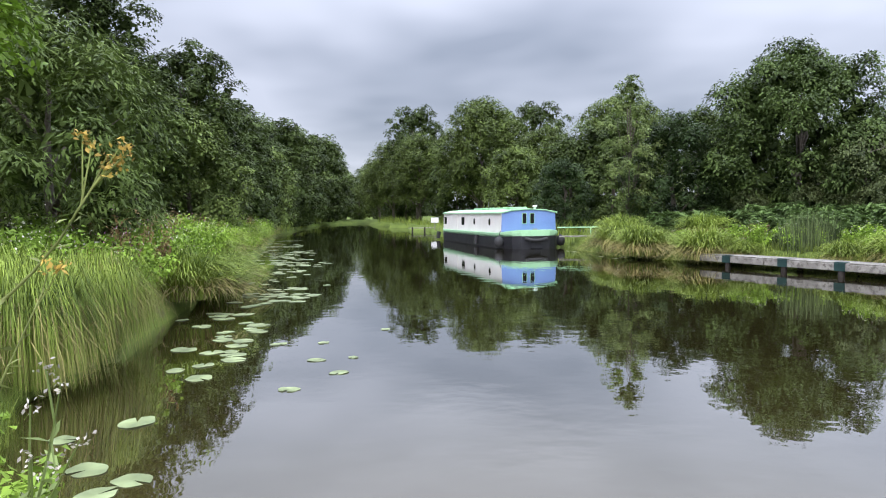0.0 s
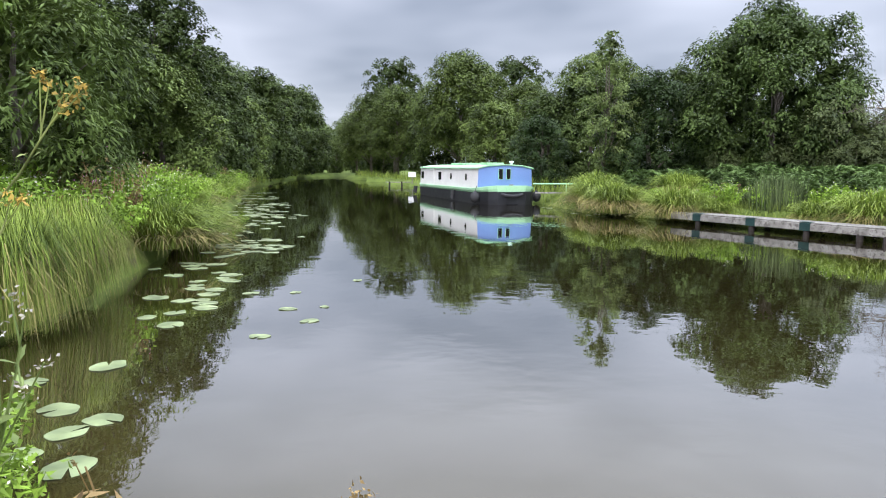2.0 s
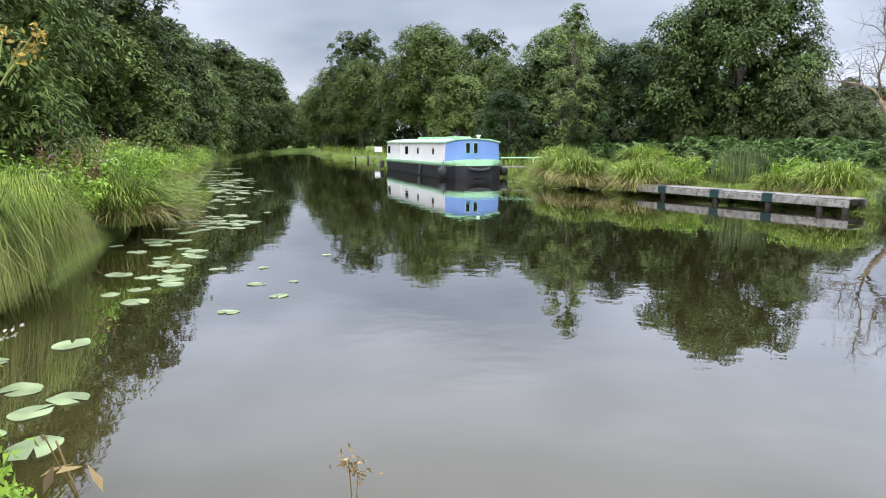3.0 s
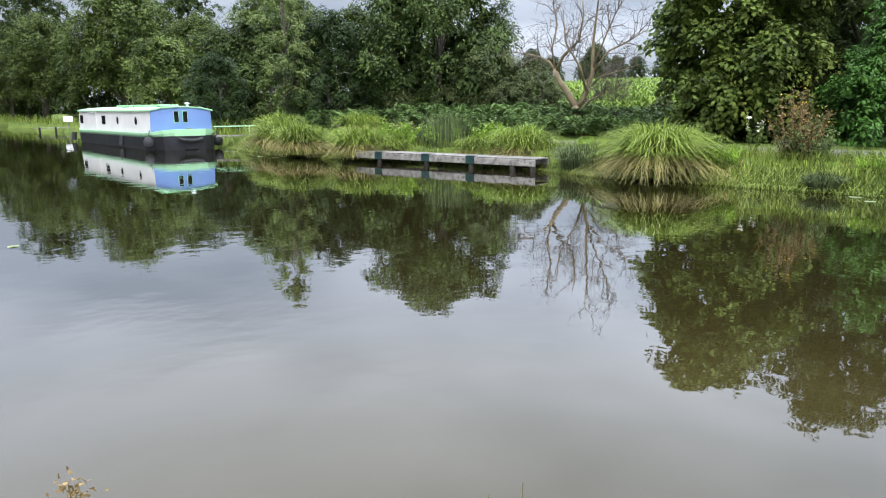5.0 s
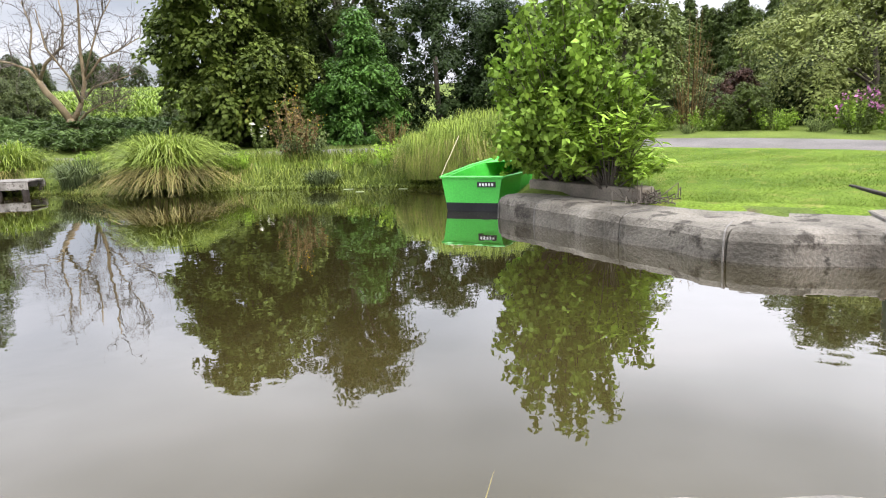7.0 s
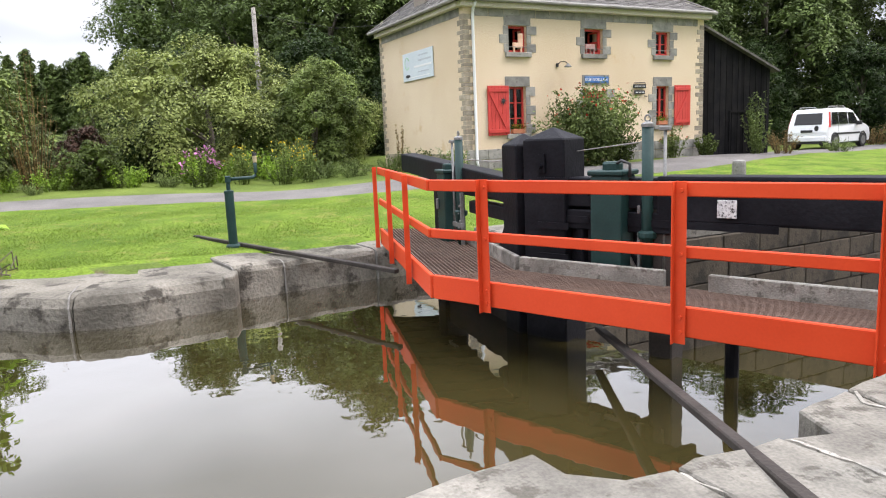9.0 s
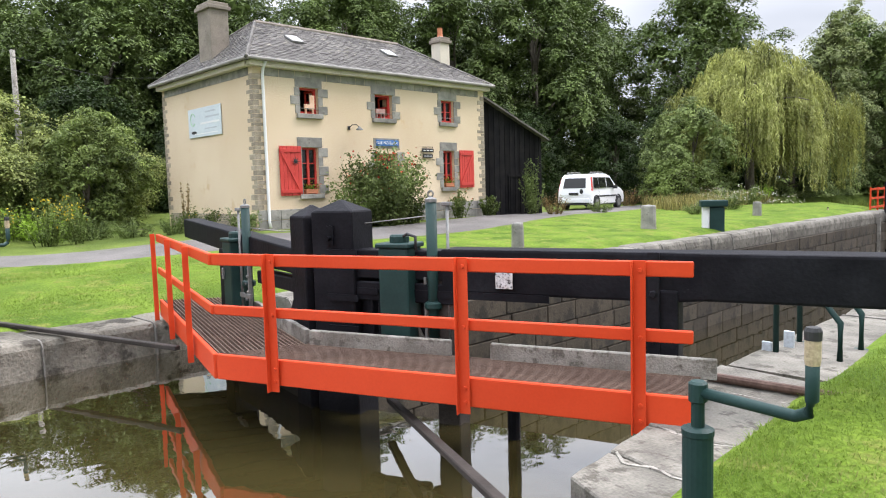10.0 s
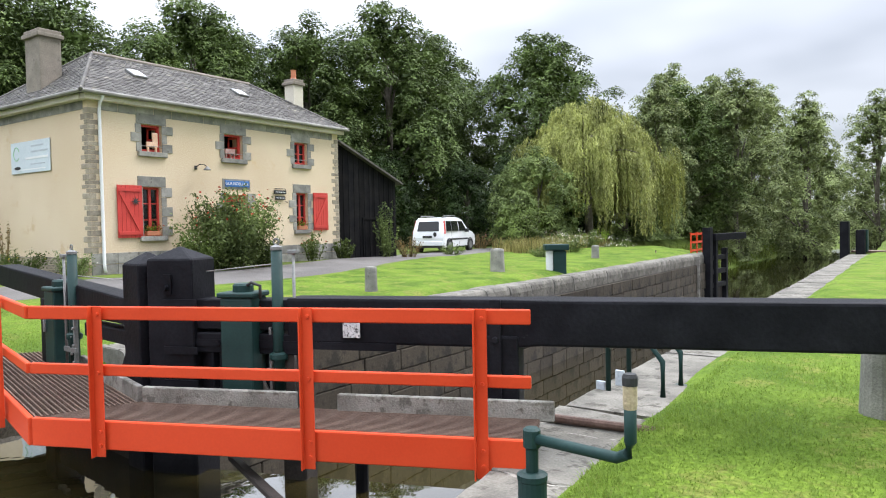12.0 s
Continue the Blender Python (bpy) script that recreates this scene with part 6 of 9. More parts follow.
# ---- lower gates, far end of the chamber, standing open ----
lower = thing("lower_lock_gate", "black timber lower lock gate standing open, with orange railing", "lock gate", group="lower lock gates")
for s, w, z0, z1, sx in ((30.7, LOCK_W - 0.12, -2.6, 1.80, 0.40), (31.3, LOCK_W - 0.30, -2.6, 1.45, 0.30), (33.0, LOCK_W - 0.42, -2.6, 0.7, 0.28)):
    p = lock(s, w)
    part("post", Mesh().box((p[0], p[1], (z0 + z1) / 2), (sx, sx, z1 - z0)), TAR, lower, bevel=0.02)
for z in (0.25, -0.45, -1.15):
    part("rail", Mesh().bar(lock(30.7, LOCK_W - 0.15, z), lock(33.0, LOCK_W - 0.42, z), 0.22, 0.24), TAR, lower, bevel=0.01)
part("plank_wall", Mesh().bar(lock(30.8, LOCK_W - 0.05, -2.0), lock(33.0, LOCK_W - 0.3, -2.0), 0.08, 1.8), DARK_WOOD, lower)
part("balance_beam", Mesh().bar(lock(31.0, LOCK_W - 0.3, 1.30), lock(33.8, LOCK_W - 1.2, 1.34), 0.34, 0.34), TAR, lower, bevel=0.02)
for k in range(3):
    part("rail", Mesh().bar(lock(30.9, LOCK_W + 0.75, 0.62 + 0.42 * k), lock(34.4, LOCK_W + 0.75, 0.62 + 0.42 * k), 0.05, 0.10), ORANGE, lower)
for k in range(4):
    p = lock(30.9 + 1.16 * k, LOCK_W + 0.75)
    part("railing_post", Mesh().box((p[0], p[1], 1.0), (0.06, 0.06, 1.1)), ORANGE, lower)
lower2 = thing("lower_lock_gate", "black timber lower lock gate on the grassy side", "lock gate", group="lower lock gates")
for s, w, z0, z1 in ((30.6, 0.1, -2.6, 2.0), (30.9, -0.5, 0.3, 1.6)):
    p = lock(s, w)
    part("post", Mesh().box((p[0], p[1], (z0 + z1) / 2), (0.36, 0.36, z1 - z0)), TAR, lower2, bevel=0.02)
part("housing", Mesh().box(lock(31.2, -0.6, 1.1), (0.35, 0.35, 1.0)), GREEN_METAL, lower2, bevel=0.02)
part("deck", Mesh().bar(lock(31.8, -0.2, 0.6), lock(31.2, -2.4, 0.6), 0.9, 0.08), RUST, lower2)
part("railing", Mesh().bar(lock(31.2, -2.4, 1.5), lock(32.6, -1.6, 1.5), 0.05, 0.1), ORANGE, lower2)
p = lock(31.0, -2.2)
part("railing_post", Mesh().box((p[0], p[1], 1.1), (0.10, 0.10, 1.1)), ORANGE, lower2)
gauge = tagged(part("water_gauge", Mesh().bar(lock(28.9, LOCK_W - 0.08, -2.4), lock(28.9, LOCK_W - 0.08, 0.42), 0.22, 0.05), OLD_WOOD), "pale wooden water gauge board on the lock wall", "gauge")
fp = lock(27.6, LOCK_W + 1.0)
fcrank = crank_post((fp[0], fp[1], gz(fp[0], fp[1])), 30, "dark green winding post near the lower gates")

# ---- the moored boat ----
BOAT = pose(3.35, 38.0, 0.0, 0, 0, 15.3) @ Matrix.Diagonal((1.09, 1.05, 1.0, 1.0))  # x across, y away along the hull, bow towards the lock
boat = thing("moored_houseboat", "cream, blue and mint green canal houseboat moored at the bank", "boat", at=BOAT)
BL, BW = 14.0, 1.55


def hull_ring(y, half, z0, z1, cut=1.0):
    return [(-half, y, z1), (-half * 0.98, y, (z0 + z1) / 2), (-half * 0.9, y, z0), (half * 0.9, y, z0), (half * 0.98, y, (z0 + z1) / 2), (half, y, z1)]


part("hull", Mesh().loft([hull_ring(-1.05, 0.25, 0.05, 0.70), hull_ring(-0.98, 0.75, -0.1, 0.70), hull_ring(-0.72, 1.15, -0.3, 0.68), hull_ring(-0.2, 1.46, -0.35, 0.64), hull_ring(0.6, 1.57, -0.35, 0.60), hull_ring(BL - 1.5, 1.57, -0.35, 0.56), hull_ring(BL, 1.2, -0.3, 0.6)]), HULL_BLACK, boat, bevel=0.0)
part("gunwale", Mesh().loft([hull_ring(-1.06, 0.26, 0.68, 1.02), hull_ring(-0.99, 0.76, 0.68, 1.02), hull_ring(-0.72, 1.17, 0.66, 0.98), hull_ring(-0.2, 1.48, 0.62, 0.90), hull_ring(0.6, 1.59, 0.58, 0.84), hull_ring(BL - 1.5, 1.59, 0.54, 0.80), hull_ring(BL, 1.22, 0.58, 0.86)]), MINT, boat, "mint green gunwale band", bevel=0.01)


def cabin_ring(y):
    return [(-1.47, y, 0.78), (-1.42, y, 1.92), (-0.9, y, 2.04), (0, y, 2.10), (0.9, y, 2.04), (1.42, y, 1.92), (1.47, y, 0.78)]


part("cabin", Mesh().loft([cabin_ring(0.05), cabin_ring(BL - 1.2)]), BOAT_CREAM, boat)
end = [(x * 0.985, z - 0.02) for x, _, z in cabin_ring(0)]
part("cabin_front", Mesh().add([(x, 0.0, z) for x, z in end] + [(x, 0.045, z) for x, z in end], [tuple(range(7)), tuple(range(13, 6, -1))] + [(i, (i + 1) % 7, 7 + (i + 1) % 7, 7 + i) for i in range(7)]), BLUE, boat, "blue painted cabin front")
part("roof", Mesh().loft([[(-1.50, y, 1.90), (-0.9, y, 2.045), (0, y, 2.105), (0.9, y, 2.045), (1.50, y, 1.90), (1.50, y, 1.97), (0.9, y, 2.10), (0, y, 2.16), (-0.9, y, 2.10), (-1.50, y, 1.97)] for y in (-0.06, BL - 1.15)]), MINT, boat, "mint green arched cabin roof", bevel=0.006)
for x in (-0.24, 0.17):
    w = part("front_window", Mesh().box((x, -0.012, 1.62), (0.24, 0.03, 0.58)), MINT, boat, bevel=0.004)
    part("pane", Mesh().box((x, -0.026, 1.62), (0.20, 0.012, 0.54)), DARK_GLASS, w)
for y, w in ((2.0, 0.22), (5.0, 0.22)):
    part("porthole", Mesh().prism([(0.13 * math.cos(a), 0.20 * math.sin(a)) for a in np.linspace(0, 6.28, 17)[:-1]], 0, 0.03), DARK_GLASS, boat, "oval dark porthole", at=pose(-1.455, y, 1.42, 90, 0, -90))
for y in (7.6, 12.2):
    part("side_window", Mesh().box((-1.452, y, 1.42), (0.03, 0.62, 0.50)), DARK_GLASS, boat, bevel=0.006)
part("pillar", Mesh().box((-1.47, 9.0, 1.2), (0.05, 0.08, 1.4)), BOAT_CREAM, boat)
part("stripe", Mesh().box((-1.475, 9.7, 1.83), (0.03, 0.6, 0.05)), WHITE_PAINT, boat)
for y, L in ((1.3, 1.3), (4.3, 0.7), (6.5, 2.2)):
    part("roof_box", Mesh().box((-0.3, y, 2.19), (0.9, L, 0.10)), MINT, boat, bevel=0.02)
part("vent", Mesh().lathe([(0.06, 0), (0.06, 0.12), (0.12, 0.14), (0.12, 0.19), (0, 0.22)], 12, (0.5, 0.5, 2.12)), WHITE_PAINT, boat)
part("aerial", Mesh().tube([(-0.8, 4.4, 2.05), (-0.8, 4.4, 2.62)], 0.012, 6).tube([(-0.4, 8.2, 2.05), (-0.4, 8.2, 2.4)], 0.02, 6), STEEL, boat)
for x, y, z, r in ((-1.62, -0.15, 0.36, 0.24), (1.72, 0.1, 0.38, 0.24)):
    f = part("fender", Mesh().lathe([(0, -0.3), (r * 0.7, -0.24), (r, -0.08), (r, 0.10), (r * 0.7, 0.24), (0.06, 0.30), (0.04, 0.34), (0, 0.34)], 14, (x, y, z)), BLACK_RUBBER, boat, "round dark rubber fender", smooth=True)
    part("rope", Mesh().tube([(x, y, z + 0.3), (x * 0.95, y, 0.98)], 0.014, 6), SOOT, f)
part("bow_fender", Mesh().tube([(-0.55, -1.02, 0.56), (-0.3, -1.14, 0.48), (0, -1.17, 0.45), (0.3, -1.14, 0.48), (0.55, -1.02, 0.56)], 0.09, 10), BLACK_RUBBER, boat, smooth=True)
part("fender", Mesh().tube([(-1.60, 4.0, 0.62), (-1.66, 4.0, 0.1)], 0.11, 10), BLACK_RUBBER, boat)
part("fender", Mesh().tube([(-1.60, 13.6, 0.6), (-1.66, 13.6, 0.1)], 0.13, 10), BLACK_RUBBER, boat)
part("cleat", Mesh().box((0, -0.9, 1.05), (0.22, 0.06, 0.06)).tube([(0, -0.9, 0.98), (0, -0.9, 1.06)], 0.03, 8), STEEL, boat)
rail = thing("gangway_rail", "mint green gangway rail between boat and bank", "rail", at=pose(0, 0, 0))
part("top_bar", Mesh().tube([(4.9, 38.0, 1.10), (6.6, 37.4, 1.12), (8.4, 36.9, 1.16)], 0.03, 8), MINT, rail)
part("gangplank", Mesh().bar((5.0, 37.7, 0.62), (7.2, 37.0, 0.66), 0.5, 0.06), OLD_WOOD, rail)
for x, y in ((6.6, 37.4), (8.4, 36.9)):
    part("leg", Mesh().tube([(x, y, -0.2), (x, y, 1.12)], 0.025, 8), MINT, rail)

# a small mooring stage and a notice beyond the boat
stage = thing("mooring_stage", "small dark timber mooring stage at the far bank", "jetty", at=pose(-4.6, 73.0, 0.0, 0, 0, 15))
for k in range(6):
    part("plank", Mesh().box((-1.3 + 0.52 * k, 0, 0.42), (0.48, 1.1, 0.06)), OLD_WOOD, stage)
for x in (-1.3, 0.0, 1.3):
    part("support_post", Mesh().tube([(x, -0.5, -0.9), (x, -0.5, 0.5)], 0.09, 8), DARK_WOOD, stage)
notice = thing("notice_board", "small white notice on a timber post", "sign", at=pose(-3.3, 70.5, 0.3))
part("post", Mesh().box((0, 0, 0.5), (0.09, 0.09, 1.1)), OLD_WOOD, notice)
part("panel", Mesh().box((0, -0.06, 0.95), (0.75, 0.03, 0.5)), WHITE_PAINT, notice)

# ---- timber jetty ----
jetty = thing("timber_jetty", "long low weathered grey timber mooring stage with green brackets", "jetty")
JA, JB = (8.27, 24.95), (11.8, 18.05)
JL = math.dist(JA, JB)
k = 0
d = 0.0
while d < JL:
    L = min(2.7, JL - d)
    part("fascia", Mesh().bar(along(JA, JB, d + 0.01, 0.27), along(JA, JB, d + L - 0.01, 0.27), 0.07, 0.20), OLD_WOOD, jetty, "weathered grey plank", bevel=0.01)
    part("fascia", Mesh().bar(along(JA, JB, d + 0.01, 0.27, -0.85), along(JA, JB, d + L - 0.01, 0.27, -0.85), 0.07, 0.18), OLD_WOOD, jetty, bevel=0.01)
    d += L
for j in range(3):
    d = 0.0
    while d < JL:
        L = min(2.4 + 0.3 * j, JL - d)
        part("plank", Mesh().bar(along(JA, JB, d + 0.006, 0.395, -0.13 - 0.28 * j), along(JA, JB, d + L - 0.006, 0.395, -0.13 - 0.28 * j), 0.265, 0.035), OLD_WOOD, jetty, bevel=0.006)
        d += L
for d in (1.2, 3.4, 5.3, 6.9, JL - 0.12):
    part("support_post", Mesh().tube([along(JA, JB, d, -1.0, -0.05), along(JA, JB, d, 0.2, -0.05)], 0.09, 10), DARK_WOOD, jetty)
    part("support_post", Mesh().tube([along(JA, JB, d, -1.0, -0.8), along(JA, JB, d, 0.2, -0.8)], 0.09, 10), DARK_WOOD, jetty)
for d in (1.2, 3.4, 5.3):
    m = Mesh()
    a = math.degrees(math.atan2(JB[1] - JA[1], JB[0] - JA[0]))
    m.box(along(JA, JB, d, 0.28, 0.042), (0.34, 0.03, 0.23), pose(0, 0, 0, 0, 0, a).to_3x3())
    m.box(along(JA, JB, d, 0.418, -0.05), (0.34, 0.22, 0.02), pose(0, 0, 0, 0, 0, a).to_3x3())
    part("bracket", m, GREEN_METAL, jetty, "dark green steel bracket", bevel=0.005)

# ---- the green dinghy ----
DIN = pose(11.98, 5.02, 0.0, 0, 0, 4)  # x along the hull from transom to bow, y to port
din = thing("rowing_dinghy", "bright green flat-bottomed rowing dinghy with black bottom, moored", "boat", at=DIN)
L = 3.1


def din_ring(x, half, z0, z1):
    return [(x, half, z1), (x, half * 0.86, z0), (x, -half * 0.86, z0), (x, -half, z1)]


outer = [din_ring(0.0, 0.60, 0.14, 0.62), din_ring(0.9, 0.72, 0.10, 0.62), din_ring(1.9, 0.68, 0.12, 0.68), din_ring(2.8, 0.42, 0.24, 0.76), din_ring(L, 0.12, 0.44, 0.84)]
inner = [[(x, y * 0.92, z + (0.05 if k in (1, 2) else 0.0)) for k, (x, y, z) in enumerate(r)] for r in outer]
inner[0] = [(x + 0.05, y, z) for x, y, z in inner[0]]
m = Mesh()
n = 4
vo = [p for r in outer for p in r]
vi = [p for r in inner for p in r]
f = []
for i in range(4):
    for k in range(3):
        a, b, c, e = i * 4 + k, i * 4 + k + 1, (i + 1) * 4 + k + 1, (i + 1) * 4 + k
        f.append((a, b, c, e))
        f.append(tuple(j + 20 for j in (e, c, b, a)))
    f.append((i * 4, (i + 1) * 4, 20 + (i + 1) * 4, 20 + i * 4))
    f.append((i * 4 + 3, 20 + i * 4 + 3, 20 + (i + 1) * 4 + 3, (i + 1) * 4 + 3))
f += [(0, 1, 2, 3), (23, 22, 21, 20), (0, 3, 23, 20), (16, 17, 18, 19), (39, 38, 37, 36), (16, 19, 39, 36)]
part("hull", m.add(vo + vi, f), DINGHY_GREEN, din)
part("bottom", Mesh().loft([[(x * 0.998 + 0.002, h * 0.87, b + 0.015), (x, h * 0.80, -0.12), (x, -h * 0.80, -0.12), (x, -h * 0.87, b + 0.015)] for x, h, b in ((-0.004, 0.60, 0.14), (0.9, 0.725, 0.12), (1.9, 0.69, 0.14), (2.7, 0.45, 0.24), (3.1, 0.2, 0.38))]), HULL_BLACK, din, "black painted bottom")
part("gunwale", Mesh().tube([(0, 0.62, 0.63), (0.9, 0.74, 0.63), (1.9, 0.70, 0.69), (2.8, 0.44, 0.77), (L, 0.12, 0.85), (L, -0.12, 0.85), (2.8, -0.44, 0.77), (1.9, -0.70, 0.69), (0.9, -0.74, 0.63), (0, -0.62, 0.63), (0, 0.62, 0.63)], 0.03, 6), DINGHY_GREEN, din)
for x, h, z in ((0.22, 1.08, 0.52), (1.35, 1.25, 0.48)):
    part("thwart", Mesh().box((x, 0, z), (0.36, h, 0.04)), DINGHY_GREEN, din, bevel=0.008)
part("foredeck", Mesh().add([(2.3, 0.56, 0.70), (2.8, 0.42, 0.765), (L, 0.1, 0.84), (L, -0.1, 0.84), (2.8, -0.42, 0.765), (2.3, -0.56, 0.70), (2.3, 0, 0.74)], [(6, 0, 1), (6, 1, 2), (6, 2, 3), (6, 3, 4), (6, 4, 5)]), DINGHY_GREEN, din)
pl = part("name_plate", Mesh().box((-0.012, -0.30, 0.50), (0.02, 0.36, 0.10)), SOOT, din, "dark name plate with pale lettering", bevel=0.004)
for k in range(5):
    part("bar", Mesh().box((-0.024, -0.42 + 0.06 * k, 0.50), (0.006, 0.035, 0.05)), WHITE_PAINT, pl)
rope = tagged(part("mooring_rope", Mesh().tube([(11.9, 5.62, 0.62), (12.6, 5.85, 0.80), (13.4, 6.1, 1.0), (14.6, 6.5, 1.27)], 0.008, 6), ROPE), "pale hemp mooring rope", "rope")

# planter block with shrub on the basin edge
planter = tagged(part("stone_planter", Mesh().prism([(10.93, 1.72), (11.35, 1.58), (12.5, 3.62), (12.08, 3.92)], 0.30, 0.60), CEMENT, bevel=0.03), "low weathered stone planting trough on the basin edge", "planter")
nest = thing("dead_root_clump", "brown tangle of dead roots on the kerb", "roots", at=pose(10.95, 1.60, 0.40))
rg = np.random.default_rng(5)
m = Mesh()
for k in range(60):
    a = rg.normal(0, 1, 3) * np.array([0.13, 0.16, 0.07])
    b = a + rg.normal(0, 0.16, 3)
    m.tube([Vector((a[0], a[1], abs(a[2]))), Vector((b[0], b[1], abs(b[2]) * 0.8)), Vector((b[0] * 1.2, b[1], 0.02))], 0.009, 4, False)
tagged(part("root_tangle", m, BARK, nest), kind="stuff")
upole = thing("utility_pole", "weathered timber utility pole with a wire to the house", "utility pole", at=pose(36.0, -5.6, 0.9))
part("pole", Mesh().tube([(0, 0, -0.3), (0, 0, 7.6)], [0.15, 0.10], 12), OLD_WOOD, upole, smooth=True)
part("wire", Mesh().tube([(0, 0, 7.3), (-7.0, -2.2, 5.6), (-13.4, -4.4, 4.9)], 0.007, 5), SOOT, upole)


# ---- trees and shrubs ----
def crown_shape(kind, k):
    """How wide a crown is at the share k of its height."""
    if kind == "round":
        return np.sqrt(np.clip(1 - (2 * k - 1) ** 2, 0.02, 1))
    if kind == "cone":
        return np.clip(1 - k, 0.03, 1) ** 0.75 * np.clip(0.55 + k * 4, 0, 1)
    if kind == "column":
        return np.clip(np.minimum(0.45 + 2.2 * k, 1.0), 0, 1) * np.clip((1 - k) * 2.2, 0.05, 1) ** 0.6
    return np.where(k < 0.35, 0.58 + 1.2 * k, np.sqrt(np.clip(1 - ((k - 0.35) / 0.65) ** 2, 0.02, 1)))


def branch(m, rng, a, b, r0, r1, k=5, sway=0.12):
    a, b = np.array(a, float), np.array(b, float)
    L = np.linalg.norm(b - a)
    pts = []
    for t in np.linspace(0, 1, k):
        q = a + (b - a) * t + rng.normal(0, sway * L * 0.3, 3) * (t * (1 - t) * 2.5)
        q[2] += 0.10 * L * math.sin(t * 3.14)
        pts.append(q)
    m.tube([Vector(q) for q in pts], [r0 + (r1 - r0) * t for t in np.linspace(0, 1, k)], 7)
    return pts


def tree(name, label, category, x, y, height, radius, material, seed, n=9000, leaf=0.26, wide=0.16, base=0.05, clumps=110, clump=0.24, bark=BARK, kind="dome", limbs=9, hang=0.0, group="", trunk_r=None, lobes=0.22, simple=False, droop=0.5, open_by=0.0):
    """A tree: trunk and limbs, boughs over the crown, flat sprays on each bough, leaves on each spray."""
    rng = np.random.default_rng(seed)
    t = thing(name, label, category, at=pose(x, y, gz(x, y) - 0.05, 0, 0, 0), group=group)
    boughs = max(20, int(clumps / 1.7))
    n, leaf, wide = int(n * 1.25), leaf * 0.86, wide * 0.86
    k = (np.arange(boughs) + rng.uniform(0, 1, boughs)) / boughs
    a = np.arange(boughs) * 2.39996 + rng.normal(0, 0.25, boughs)
    ph = rng.uniform(0, 6.28, 4)
    lob = 1 + lobes * np.sin(2 * a + ph[0] + 3 * k) * 0.6 + lobes * np.sin(5 * a + ph[1] - 7 * k) * 0.5 + rng.normal(0, 0.06, boughs)
    inward = np.where(rng.uniform(0, 1, boughs) < 0.8, rng.uniform(0.62, 0.84, boughs), rng.uniform(0.2, 0.6, boughs))
    r = radius * crown_shape(kind, k) * lob * inward
    z0 = height * base
    br = radius * clump * rng.uniform(0.75, 1.35, boughs)
    top = height - radius * clump * 0.7
    c = np.stack([r * np.cos(a), r * np.sin(a), z0 + k * (top - z0) * (0.95 + 0.05 * np.sin(3 * a + ph[2]))], 1)
    out = unit(c - np.array([0, 0, z0 + (top - z0) * 0.40]))
    # sprays on the outer and upper side of every bough
    per = 12
    bi = np.repeat(np.arange(boughs), per)
    q = len(bi)
    keep = rng.uniform(0, 1, q) >= open_by
    d = unit(rng.normal(0, 1, (q, 3)) + out[bi] * 0.95 + np.array([0, 0, 0.55]))
    sc = c[bi] + d * (br[bi] * rng.uniform(0.5, 1.0, q))[:, None] * np.array([1.0, 1.0, 0.78])
    sr = br[bi] * rng.uniform(0.28, 0.56, q)
    sn = unit(d * 0.75 + np.array([0, 0, 0.8]) + rng.normal(0, 0.18, (q, 3)))
    u = unit(np.cross(sn, rng.normal(0, 1, (q, 3))))
    v = np.cross(sn, u)
    weight = sr ** 2 * keep
    who = rng.choice(q, n, p=weight / weight.sum())
    rad = np.sqrt(rng.uniform(0, 1, n)) * np.where(rng.uniform(0, 1, n) < 0.12, 1.35, 1.0)
    th = rng.uniform(0, 6.2832, n)
    ru, rv = rad * np.cos(th), rad * np.sin(th)
    radial = u[who] * ru[:, None] + v[who] * rv[:, None]
    p = sc[who] + radial * sr[who][:, None] + sn[who] * (rng.normal(0, 0.16, n) * sr[who])[:, None]
    p[:, 2] -= droop * rad ** 2 * sr[who]
    p[:, 2] = np.maximum(p[:, 2], 0.05 + 0.1 * rng.uniform(0, 1, n))
    e = sn[who] + radial * 0.55
    part("crown", leaves("crown", rng, p, e, leaf, wide, flat=0.25, hang=hang, simple=simple, stray=0.42, axis_way=unit(radial + 1e-4) + np.array([0, 0, -0.5 - hang])), material, t)
    # broad dim leaves within the boughs keep the light out
    q = max(60, n // 7)
    who = rng.choice(boughs, q, p=br ** 2 / (br ** 2).sum())
    e = unit(rng.normal(0, 1, (q, 3)))
    p = c[who] * np.array([0.80, 0.80, 0.97]) + e * (br[who] * rng.uniform(0.0, 0.5, q))[:, None]
    p[:, 2] = np.maximum(p[:, 2], 0.2)
    tagged(part("inner_spray", leaves("inner_spray", rng, p, e, leaf * 2.2, wide * 2.4, simple=True), material, t), kind="stuff")
    r0 = trunk_r or (0.016 * height + 0.05)
    m = Mesh()
    pts = branch(m, rng, (0, 0, -0.3), (rng.normal(0, 0.2), rng.normal(0, 0.2), top * 0.80), r0, r0 * 0.2, 8, 0.04)
    part("trunk", m, bark, t, smooth=True)
    m = Mesh()
    for j in rng.choice(boughs, min(limbs, boughs), replace=False):
        s = pts[int(np.clip(round(c[j][2] / top * 7) - 2, 1, 5))]
        branch(m, rng, s, c[j], r0 * 0.40, r0 * 0.07, 5)
    tagged(part("bough", m, bark, t, smooth=True), kind="stuff")
    return t


